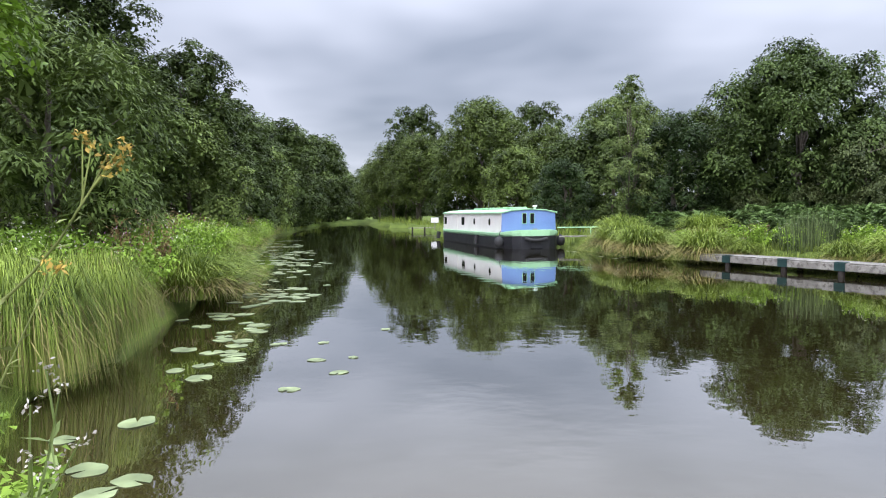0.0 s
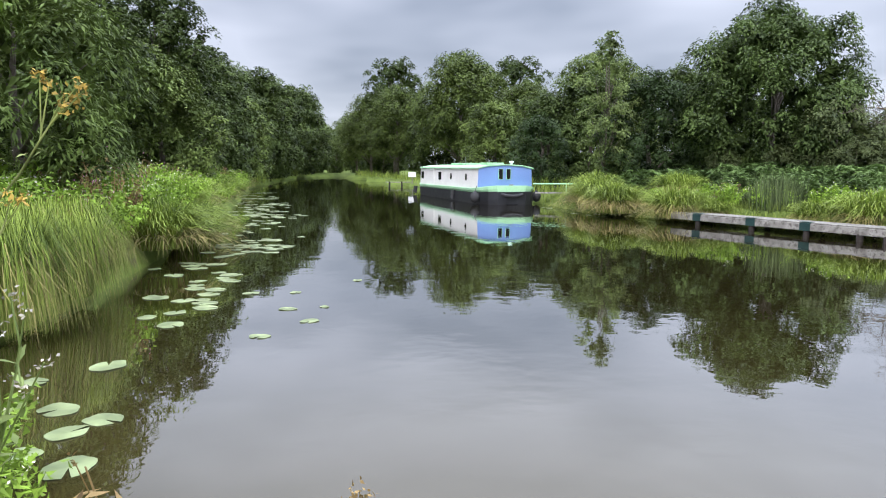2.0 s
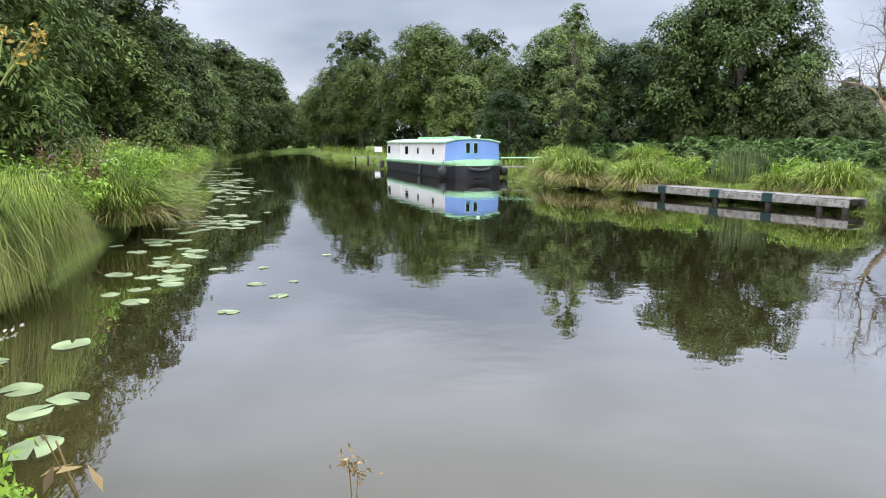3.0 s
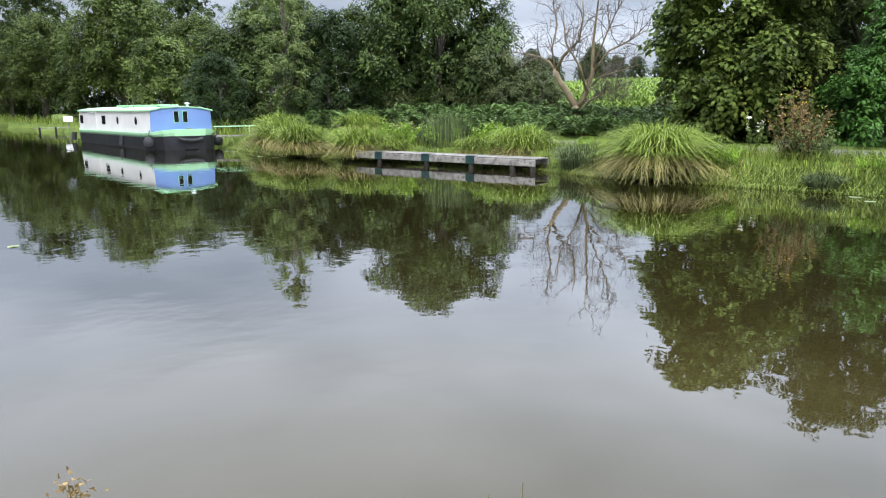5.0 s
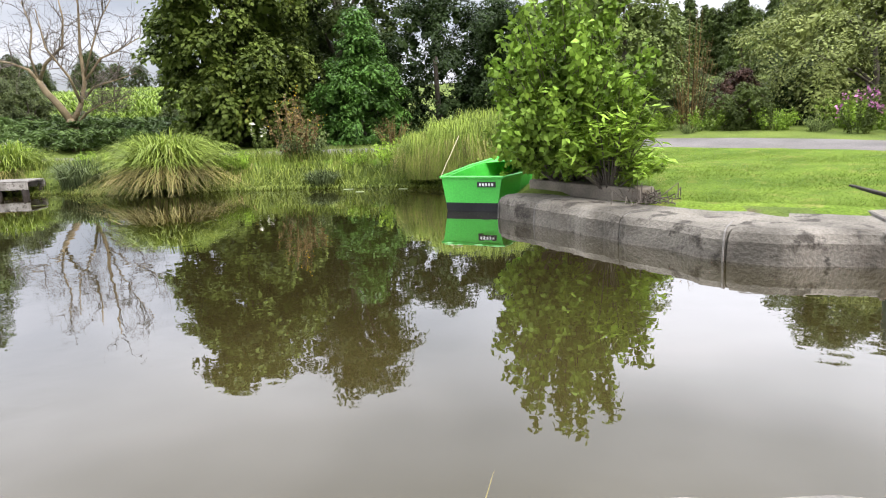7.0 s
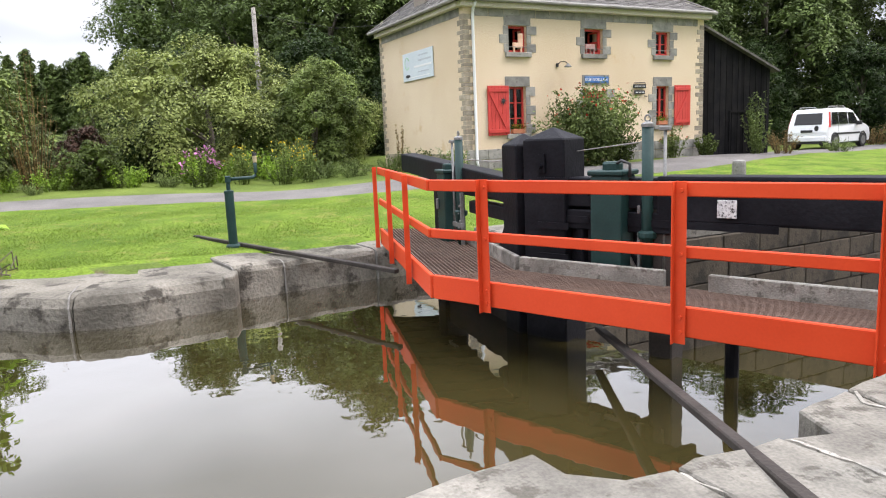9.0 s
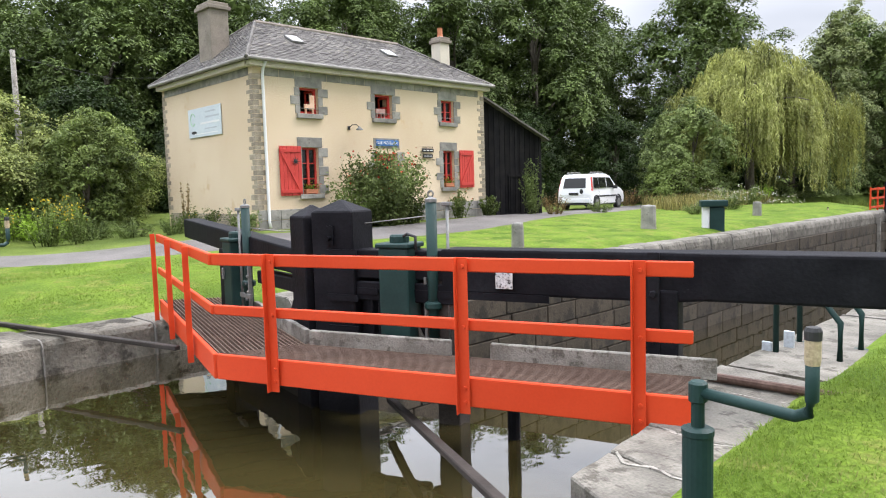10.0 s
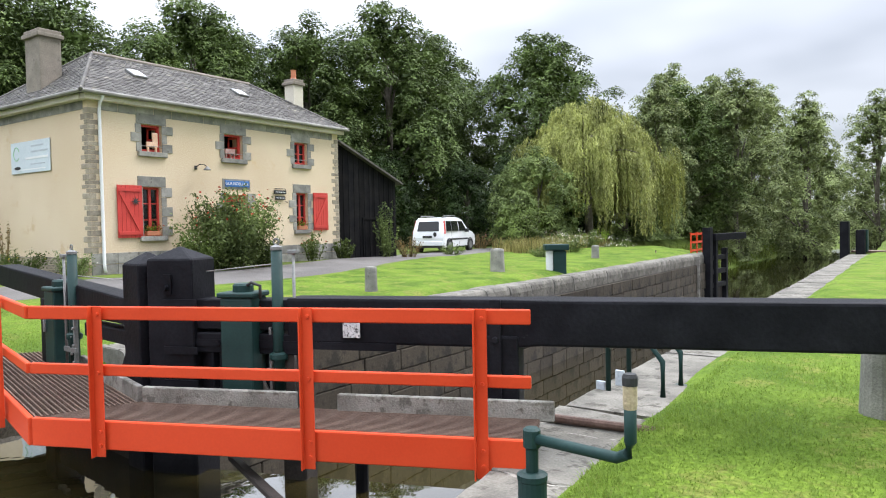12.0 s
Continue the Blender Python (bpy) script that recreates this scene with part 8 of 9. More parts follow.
SG = "sedge tussocks on the bank"
sedge = tussock("sedge_tussock", "big bright green sedge tussock hanging over the water", -5.2, 7.6, 0.60, 1.50, 0.66, 6500, SEDGE, 101, 0.0085, 0.14, z=0.10, group=SG, curtain=True)
for x, y, q, a in [(-5.35, 9.2, 0.95, 80), (-6.3, 11.6, 0.85, 200), (-6.4, 8.3, 1.05, 300), (-6.6, 14.3, 0.9, 30), (-5.5, 6.2, 0.85, 140)]:
    c = copy_thing(sedge, pose(x, y, 0.14, 0, 0, a))
    c.scale = (q, q, q)
sedge2 = tussock("sedge_tussock", "arching green and straw coloured sedge tussock", 13.45, 14.5, 0.70, 1.75, 1.55, 4200, SEDGE, 102, 0.022, 0.22, z=0.15, group=SG, droop=1.1)
sedge_far = tussock("sedge_tussock", "bright green sedge tussock further along the bank", -5.9, 14.0, 0.7, 1.15, 1.05, 2200, SEDGE, 105, 0.022, 0.15, z=0.3, group=SG, droop=1.05)
straw = tussock("sedge_tussock", "green sedge tussock with straw coloured skirts", 12.9, 20.6, 0.75, 1.45, 1.1, 2100, SEDGE, 106, 0.026, 0.25, z=0.15, group=SG, droop=1.05)
rnd = random.Random(3)
for x, y, s in [(-8.6, 22.5, 0.9), (-9.4, 25.5, 1.05), (-10.3, 29.5, 1.1), (-11.7, 35, 1.1), (-13.2, 41, 1.1), (-14.9, 47.5, 1.2), (-16.6, 54, 1.2), (-18.2, 61, 1.2), (-6.1, 16.2, 1.0), (-7.0, 18.8, 0.95)]:
    c = copy_thing(sedge_far, pose(x, y, gz(x, y) * 0.5 + 0.15, 0, 0, rnd.uniform(0, 360)))
    c.scale = (s, s, s * rnd.uniform(0.85, 1.05))
for x, y, s in [(7.1, 28.4, 1.0), (8.7, 25.7, 0.95), (6.9, 31.4, 1.1), (11.9, 21.9, 0.7), (9.7, 24.9, 0.6), (13.6, 17.3, 0.6), (7.6, 34.6, 1.0), (11.6, 34.4, 1.0)]:
    c = copy_thing(straw, pose(x, y, 0.15 if y < 32 else gz(x, y), 0, 0, rnd.uniform(0, 360)))
    c.scale = (s, s, s)
for x, y, q, a in [(15.75, 7.0, 0.95, 40), (16.5, 6.5, 1.05, 200), (15.6, 7.9, 0.75, 310)]:
    c = copy_thing(sedge, pose(x, y, 0.2, 0, 0, a))
    c.scale = (q, q, q * 1.1)
iris = tussock("iris_clump", "upright blue-green iris blades behind the jetty", 11.5, 23.7, 0.9, 1.15, 0.25, 330, REED, 103, 0.028, 0.0, z=0.3, droop=0.25)
dark = tussock("grass_clump", "dark green leafy waterside grass", 13.0, 17.2, 0.7, 0.95, 0.6, 1600, REED, 104, 0.02, 0.0, z=0.1)
for x, y, s in [(16.0, 12.0, 0.7), (14.9, 10.6, 0.5), (11.2, 25.2, 0.7)]:
    c = copy_thing(dark, pose(x, y, max(gz(x, y), 0.05), 0, 0, rnd.uniform(0, 360)))
    c.scale = (s, s, s)


def herb(name, label, x, y, r, h, material, seed, n=900, leaf=0.09, wide=0.045, petals=None, pn=0, psize=0.05, stems=10, z=None, category="plant", group=""):
    """A leafy herb or small shrub, with flowers on top where it has them."""
    rng = np.random.default_rng(seed)
    t = thing(name, label, category, at=pose(x, y, (gz(x, y) if z is None else z) - 0.02), group=group)
    m = Mesh()
    tips = []
    for k in range(stems):
        a, q = rng.uniform(0, 6.28), r * math.sqrt(rng.uniform(0, 1))
        tip = np.array([math.cos(a) * q, math.sin(a) * q, h * rng.uniform(0.65, 1.0) * (1 - 0.35 * (q / r) ** 2)])
        m.tube([Vector((tip[0] * 0.35, tip[1] * 0.35, -0.05)), Vector((tip[0] * 0.7, tip[1] * 0.7, tip[2] * 0.55)), Vector(tip)], [0.012, 0.008, 0.004], 5)
        tips.append(tip)
    tips = np.array(tips)
    who = rng.integers(0, stems, n)
    s = rng.uniform(0.12, 1.0, n)
    base = tips[who] * np.stack([0.35 + 0.65 * s, 0.35 + 0.65 * s, s], 1)
    e = unit(rng.normal(0, 1, (n, 3)) + np.array([0, 0, 0.2]))
    p = base + e * rng.uniform(0.03, 0.22, n)[:, None] * r
    p[:, 2] = np.maximum(p[:, 2], 0.03)
    stuff("foliage", leaves("foliage", rng, p, e, leaf, wide, simple=n < 2000), material, t)
    stuff("stem", m, LEAF_DRY if material is LEAF_DRY else LEAF_MID, t)
    if petals:
        who = rng.integers(0, stems, pn)
        p = tips[who] + rng.normal(0, 1, (pn, 3)) * np.array([r * 0.10, r * 0.10, h * 0.05])
        stuff("bloom", leaves("bloom", rng, p, rng.normal(0, 1, (pn, 3)), psize, psize * 0.8), petals, t)
    return t


# mixed herbs on the near western bank
HB = "waterside herbs on the bank"
h1 = herb("bank_herb", "fresh green leafy bank herb with small white flowers", -6.6, 10.2, 0.8, 1.05, LEAF_BRIGHT, 201, 1300, 0.10, 0.05, WHITE_PETAL, 60, 0.035, 16, group=HB)
h2 = herb("bank_herb", "reddish brown seeding willowherb", -7.6, 13.5, 0.8, 1.15, LEAF_DRY, 202, 900, 0.09, 0.03, PINK_PETAL, 30, 0.03, 18, group=HB)
h3 = herb("bank_herb", "dense fresh green nettle patch", -8.4, 16.5, 0.9, 1.05, LEAF_BRIGHT, 203, 1300, 0.09, 0.05, None, 0, 0, 16, group=HB)
EDGE_Y = np.array([7.0, 10, 15, 20, 36, 60])
EDGE_X = np.array([-4.5, -4.9, -5.8, -7.1, -10.5, -16.5])
for k in range(150):
    y = 8.2 + 42 * (k / 150) ** 1.5 + rnd.uniform(-0.4, 0.4)
    x = float(np.interp(y, EDGE_Y, EDGE_X)) - 0.45 - 2.6 * rnd.random() ** 1.4
    if y < 10.2 and x > -6.3:
        continue
    src = rnd.choice((h1, h1, h3, h2, h3))
    c = copy_thing(src, pose(x, y, max(gz(x, y), 0.1) - 0.02, 0, 0, rnd.uniform(0, 360)))
    q = rnd.uniform(0.75, 1.1) + 0.16 * max(0.0, float(np.interp(y, EDGE_Y, EDGE_X)) - x - 0.8)
    c.scale = (q, q, q * rnd.uniform(0.95, 1.25))
for x, y, src, q in [(-2.0, 2.6, h1, 0.5), (-2.35, 2.9, h1, 0.62), (-2.7, 3.6, h1, 0.7), (-3.7, 4.6, h3, 0.55), (-4.3, 5.4, h1, 0.7), (-3.0, 3.6, h3, 0.5), (-5.4, 6.6, h1, 0.8), (-6.3, 7.6, h3, 0.9), (10.4, 25.1, h1, 1.0), (11.4, 23.8, h3, 0.9), (12.4, 22.0, h1, 1.0), (13.2, 20.9, h1, 0.9), (10.0, 26.4, h3, 1.0), (11.0, 26.9, h2, 0.9), (11.6, 25.6, h1, 0.9), (12.9, 23.4, h3, 0.8), (13.6, 17.6, h3, 0.6), (14.5, 12.9, h3, 0.55), (14.2, 13.4, h1, 0.5),
                     (15.6, 10.0, h3, 0.4), (15.9, 8.9, h3, 0.8), (15.7, 8.0, h1, 0.75), (16.1, 7.2, h3, 0.8), (15.6, 6.3, h3, 0.7), (14.7, 5.6, h3, 0.7), (7.2, 31.0, h3, 0.8), (6.9, 33.0, h1, 0.7), (9.0, 29.8, h1, 0.7)]:
    c = copy_thing(src, pose(x, y, max(gz(x, y), 0.0) - 0.02, 0, 0, rnd.uniform(0, 360)))
    c.scale = (q, q, q)
dock = herb("dock_plant", "tall brown seeding dock and bramble thicket", 15.55, 11.9, 0.75, 2.0, LEAF_DRY, 210, 1500, 0.08, 0.04, YELLOW_PETAL, 50, 0.05, 26)
herb("dock_plant", "green leafy thicket at the foot of the dock stems", 15.7, 11.6, 0.7, 1.2, LEAF_SALLOW, 211, 1200, 0.07, 0.04, None, 0, 0, 18)
herb("dead_brush", "tangle of brown dead brushwood", 21.9, 12.6, 0.8, 1.1, LEAF_DRY, 212, 500, 0.10, 0.02, None, 0, 0, 40)
herb("white_flower", "pale white flower heads beside the towpath", 17.2, 14.6, 0.4, 1.2, LEAF_MID, 213, 260, 0.10, 0.05, WHITE_PETAL, 26, 0.10, 6)
herb("yellow_ragwort", "yellow flowering ragwort on the bank", 15.5, 7.7, 0.5, 0.85, LEAF_MID, 214, 500, 0.08, 0.04, YELLOW_PETAL, 60, 0.05, 12)

# ferns and brambles beyond the towpath
fern = thing("fern_patch", "blue-green bracken fern patch beyond the towpath", "fern", at=pose(21.0, 27.2, gz(21, 27.2)), group="ferns beyond the towpath")
rng = np.random.default_rng(31)
P, E = [], []
for k in range(60):
    a, q = rng.uniform(0, 6.28), 1.5 * math.sqrt(rng.uniform(0, 1))
    b = np.array([math.cos(a) * q, math.sin(a) * q, 0.1])
    d = rng.uniform(0, 6.28)
    s = np.linspace(0.1, 1, 16)
    L = rng.uniform(0.7, 1.15)
    line = b + np.stack([np.cos(d) * s * L * 0.8, np.sin(d) * s * L * 0.8, L * (1.5 * s - 0.85 * s ** 2)], 1)
    for side in (-1, 1):
        off = np.stack([-np.sin(d) * side * (1 - s) * 0.16, np.cos(d) * side * (1 - s) * 0.16, np.zeros(16)], 1)
        P.append(line + off); E.append(np.tile([0, 0, 1.0], (16, 1)))
stuff("frond", leaves("fronds", rng, np.concatenate(P), np.concatenate(E), 0.26, 0.07), LEAF_FERN, fern)
for x, y, s in [(19.0, 30.0, 1.5), (22.8, 25.2, 1.4), (17.4, 33.0, 1.5), (20.3, 31.2, 1.8), (24.4, 23.4, 1.2), (16.0, 35.6, 1.5), (22.3, 28.6, 1.5), (18.0, 35.2, 1.8), (14.6, 37.6, 1.6), (25.5, 27.0, 1.3), (12.6, 38.5, 1.4), (23.8, 30.0, 1.3), (21.6, 23.6, 1.0), (16.2, 31.6, 1.3), (14.0, 35.8, 1.5), (18.6, 27.6, 1.2), (19.9, 25.6, 1.1), (21.4, 29.9, 1.6), (12.6, 41.0, 1.6), (17.0, 37.4, 1.9), (20.0, 36.6, 2.0)]:
    c = copy_thing(fern, pose(x, y, gz(x, y), 0, 0, rnd.uniform(0, 360)))
    c.scale = (s, s, s)
for x, y, s in [(15.5, 38.5, 0.5), (19.8, 33.6, 0.55), (26.8, 22.0, 0.5), (21.8, 33.0, 0.6), (17.6, 36.5, 0.5), (22.6, 30.4, 0.33), (24.6, 26.6, 0.33), (23.0, 36.0, 0.8)]:
    turned(scrub, x, y, s, rnd.uniform(0, 360), "low bramble and elder scrub beyond the towpath")

# maize
rng = np.random.default_rng(41)
rows = []
px = rng.uniform(25, 62, 3600)
py = 34 + (px - 25) * 0.55 + rng.uniform(-9, 22, 3600)
ok = (px * 0.60 + py * 0.8 > 45)
px, py = px[ok], py[ok]
C, S, W = [], [], []
for k in range(7):
    n = len(px)
    a = rng.uniform(0, 6.28, n)
    h0 = rng.uniform(0.3, 1.95, n)
    L = rng.uniform(0.5, 0.85, n)
    s = np.linspace(0, 1, 4)
    c = np.stack([px[:, None] + np.cos(a)[:, None] * L[:, None] * s, py[:, None] + np.sin(a)[:, None] * L[:, None] * s, 0.7 + h0[:, None] + (1.5 * s - 1.35 * s ** 2) * L[:, None]], -1)
    C.append(c); S.append(unit(np.stack([-np.sin(a), np.cos(a), np.zeros(n)], 1))); W.append(np.tile([0.06, 0.10, 0.08, 0.02], (n, 1)))
C = np.concatenate(C)
C[:, :, 2] += ground_height(C[:, 0, 0], C[:, 0, 1])[:, None] - 0.75
maize = tagged(part("maize_field", strip_mesh("maize_field", C, np.concatenate(S), np.concatenate(W)), LEAF_MAIZE), "field of tall green maize beyond the towpath", "crop", kind="stuff")

# ---- the shrub in the stone trough ----
shrub = thing("trough_shrub", "large bright green hazel and laurel shrub in a stone trough", "shrub", at=pose(12.1, 3.15, 0.55))
rng = np.random.default_rng(55)
m = Mesh()
P, E = [], []
for k in range(150):
    a = rng.uniform(0, 6.28)
    q = 1.4 * math.sqrt(rng.uniform(0, 1))
    z = rng.uniform(0.7, 3.85) * (1 - 0.42 * (q / 1.4) ** 2)
    tip = np.array([math.cos(a) * q, math.sin(a) * q, z])
    m.tube([Vector((tip[0] * 0.18, tip[1] * 0.18, 0)), Vector((tip[0] * 0.6, tip[1] * 0.6, z * 0.6)), Vector(tip)], [0.022, 0.013, 0.004], 5, False)
    c = 95
    s = rng.uniform(0.30, 1.04, c) ** 0.8
    base = tip * np.stack([0.18 + 0.82 * s, 0.18 + 0.82 * s, s], 1)
    e = unit(rng.normal(0, 1, (c, 3)) + np.array([0, 0, 0.2]))
    P.append(base + e * rng.uniform(0.04, 0.17, c)[:, None]); E.append(e)
part("crown", leaves("crown", rng, np.concatenate(P), np.concatenate(E), 0.125, 0.10), LEAF_HAZEL, shrub)
stuff("stem", m, BARK, shrub)
lau = thing("trough_laurel", "bright long-leaved laurel growing in the stone trough", "shrub", at=pose(11.42, 2.3, 0.55))
m = Mesh()
P, E = [], []
for k in range(70):
    a = rng.uniform(0, 6.28)
    q = 0.95 * math.sqrt(rng.uniform(0, 1))
    z = rng.uniform(0.4, 1.75) * (1 - 0.35 * (q / 0.95) ** 2)
    tip = np.array([math.cos(a) * q, math.sin(a) * q, z])
    m.tube([Vector((tip[0] * 0.2, tip[1] * 0.2, 0)), Vector((tip[0] * 0.6, tip[1] * 0.6, z * 0.6)), Vector(tip)], [0.016, 0.010, 0.004], 5, False)
    c = 34
    s = rng.uniform(0.45, 1.03, c)
    base = tip * np.stack([0.2 + 0.8 * s, 0.2 + 0.8 * s, s], 1)
    e = unit(rng.normal(0, 1, (c, 3)) * np.array([1, 1, 0.4]) + np.array([0, 0, 0.3]))
    P.append(base + e * rng.uniform(0.06, 0.15, c)[:, None]); E.append(np.tile([0, 0, 1.0], (c, 1)))
part("crown", leaves("crown", rng, np.concatenate(P), np.concatenate(E), 0.24, 0.065), LEAF_BRIGHT, lau)
stuff("stem", m, BARK, lau)
for x, y, q in ((11.25, 1.95, 0.3), (11.85, 3.1, 0.33), (12.2, 3.7, 0.35)):
    c = copy_thing(h3, pose(x, y, 0.58, 0, 0, rnd.uniform(0, 360)))
    c.scale = (q, q, q)

# ---- house garden ----
rose = herb("rose_bush", "large rambling rose bush with a few red blooms before the door", 18.75, -12.9, 1.6, 2.6, LEAF_THORN, 301, 12000, 0.10, 0.06, RED_PETAL, 110, 0.085, 60, category="shrub")
herb("rose_bush", "lower leafy skirt of the rose bush with white flowers", 18.5, -11.6, 0.9, 1.2, LEAF_MID, 302, 2200, 0.08, 0.05, WHITE_PETAL, 60, 0.04, 30, category="shrub")
herb("rose_bush", "lower leafy skirt of the rose bush", 18.7, -14.0, 0.8, 1.3, LEAF_OAK, 303, 1800, 0.08, 0.05, None, 0, 0, 26, category="shrub")
herb("garden_flower", "orange flowering border plant under the window", 19.7, -16.9, 0.55, 1.25, LEAF_LIGHT, 304, 1000, 0.10, 0.035, RED_PETAL, 30, 0.05, 18)
herb("garden_flower", "rounded green border shrub beside the shed", 19.9, -18.6, 0.5, 0.9, LEAF_MID, 305, 900, 0.08, 0.05, None, 0, 0, 16)
herb("garden_flower", "feathery sapling beside the drive", 20.2, -21.2, 0.55, 2.6, LEAF_SALLOW, 306, 1300, 0.10, 0.05, None, 0, 0, 20)
herb("garden_flower", "tall grass and herbs beside the drive", 19.4, -21.6, 0.6, 1.0, LEAF_DRY, 307, 800, 0.12, 0.02, None, 0, 0, 22)
herb("garden_flower", "low green plants along the gable wall", 19.5, -8.6, 0.7, 0.75, LEAF_SALLOW, 308, 1300, 0.07, 0.03, WHITE_PETAL, 50, 0.035, 24)
herb("garden_flower", "low green plants along the gable wall", 21.5, -8.2, 0.8, 0.8, LEAF_MID, 309, 1300, 0.07, 0.04, YELLOW_PETAL, 10, 0.05, 24)
herb("garden_flower", "hollyhock seed stems by the house corner", 22.3, -8.0, 0.35, 2.0, LEAF_DRY, 310, 200, 0.07, 0.04, None, 0, 0, 5)
herb("dead_brush", "tall pale half-bare shrub in the garden", 26.4, 3.1, 0.9, 4.6, LEAF_DRY, 330, 900, 0.08, 0.03, None, 0, 0, 34)
GB = "garden border beside the towpath"
pink = herb("phlox_plant", "pink flowering phlox in the garden border", 23.1, -1.9, 0.6, 1.3, LEAF_MID, 320, 1100, 0.10, 0.04, PINK_PETAL, 150, 0.09, 14, group=GB)
yellow = herb("goldenrod_plant", "yellow flowering goldenrod in the garden border", 22.4, -4.2, 0.7, 1.4, LEAF_LIGHT, 321, 1100, 0.10, 0.035, YELLOW_PETAL, 70, 0.06, 20, group=GB)
grey = herb("border_plant", "soft grey-green border plant", 22.9, -5.6, 0.7, 0.7, LEAF_SALLOW, 322, 1200, 0.07, 0.03, None, 0, 0, 24, group=GB)
white = herb("border_plant", "pale pink and white flowering border plant", 17.6, -31.5, 0.9, 1.0, LEAF_LIGHT, 323, 1300, 0.09, 0.04, WHITE_PETAL, 130, 0.06, 26, group=GB)
for src, x, y, q in [(yellow, 23.4, -3.1, 0.9), (yellow, 22.2, -5.0, 0.8), (grey, 22.0, -6.4, 0.9), (grey, 23.9, -0.9, 0.8), (h3, 24.2, -2.4, 1.0), (h3, 23.6, -4.6, 1.0), (h3, 24.5, 0.3, 0.8), (h3, 24.8, 2.3, 0.8), (grey, 24.0, 2.8, 0.6), (h3, 25.3, 3.8, 0.8), (grey, 21.6, -7.4, 0.9), (yellow, 24.2, -5.2, 1.0), (h3, 25.2, -1.6, 1.1), (h3, 25.0, -3.8, 1.1), (h1, 26, -5.2, 1.1),
                     (white, 19.2, -33.5, 1.0), (white, 18.4, -38.5, 1.2), (white, 17.2, -39.5, 1.1), (white, 19.6, -37.0, 1.1), (white, 20.6, -34.8, 1.0), (grey, 16.5, -27.2, 0.9), (white, 17.2, -29.0, 0.6), (h2, 21.2, -36.0, 1.1), (h3, 22.4, -34.5, 1.0), (h2, 22.8, -33.0, 1.0), (grey, 20.8, -26.2, 0.9), (h2, 24.6, -33.5, 1.0), (yellow, 17.4, -41.5, 0.7), (h2, 18.8, -42.5, 1.1), (h3, 20.5, -40.5, 1.2)]:
    c = copy_thing(src, pose(x, y, gz(x, y) - 0.02, 0, 0, rnd.uniform(0, 360)))
    c.scale = (q, q, q)


# ---- lily pads ----
def pad_mesh(seed, r):
    rr = random.Random(seed)
    n = 22
    notch = rr.uniform(0, 6.28)
    ring, inner = [], []
    for k in range(n):
        a = notch + 0.16 + (6.2832 - 0.32) * k / (n - 1)
        q = r * (1 + 0.05 * math.sin(5 * a + seed) + rr.uniform(-0.03, 0.03))
        ring.append((q * math.cos(a), q * 0.82 * math.sin(a), 0.005 + 0.003 * math.sin(3 * a + seed)))
    v = [(0.06 * r * math.cos(notch), 0.06 * r * math.sin(notch), 0.004)] + ring + [(x * 0.99, y * 0.99, z - 0.004) for x, y, z in ring]
    f = [(0, k, k + 1) for k in range(1, n)] + [(k, n + k, n + k + 1, k + 1) for k in range(1, n)]
    return Mesh().add(v, f).data("lily_pad")


PADS = [(-2.95, 5.16), (-2.49, 4.95), (-2.62, 4.68), (-3.14, 6.37), (-3.24, 8.14), (-3.7, 8.54), (-3.17, 9.17), (-4.19, 9.88), (-3.85, 10.68), (-3.5, 10.58), (-3.65, 9.67), (-3.45, 8.83), (-3.73, 12.05), (-2.3, 4.1), (-2.75, 4.25)]
shapes = [pad_mesh(k, 0.135 + 0.010 * k) for k in range(6)]
rr = random.Random(17)
count = 0
for x, y in PADS:
    ob = part("lily_pad", shapes[rr.randrange(6)], PAD, at=pose(x, y, 0.002 + 0.0012 * (count % 4), 0, 0, rr.uniform(0, 360)))
    tagged(ob, "pale green water lily pad floating on the canal", "lily pad", group="lily pads"); count += 1
cluster = []
while count < 290:
    if not cluster:
        y = 9.6 + 44 * rr.random() ** 1.35
        edge = -4.9 - 0.20 * (y - 9) - 0.0016 * (y - 9) ** 2
        x = edge + 0.6 + rr.random() ** 0.9 * (1.5 + 0.03 * y)
        cluster = [(x + rr.gauss(0, 0.36), y + rr.gauss(0, 0.42)) for k in range(rr.randint(2, 9))]
    x, y = cluster.pop()
    ob = part("lily_pad", shapes[rr.randrange(6)], PAD, at=pose(x, y, 0.002 + 0.0012 * (count % 4), 0, 0, rr.uniform(0, 360)))
    q = rr.uniform(0.65, 1.1) * (1.0 + 0.008 * y)
    ob.scale = (q, q, 1)
    tagged(ob, "pale green water lily pad floating on the canal", "lily pad", group="lily pads"); count += 1
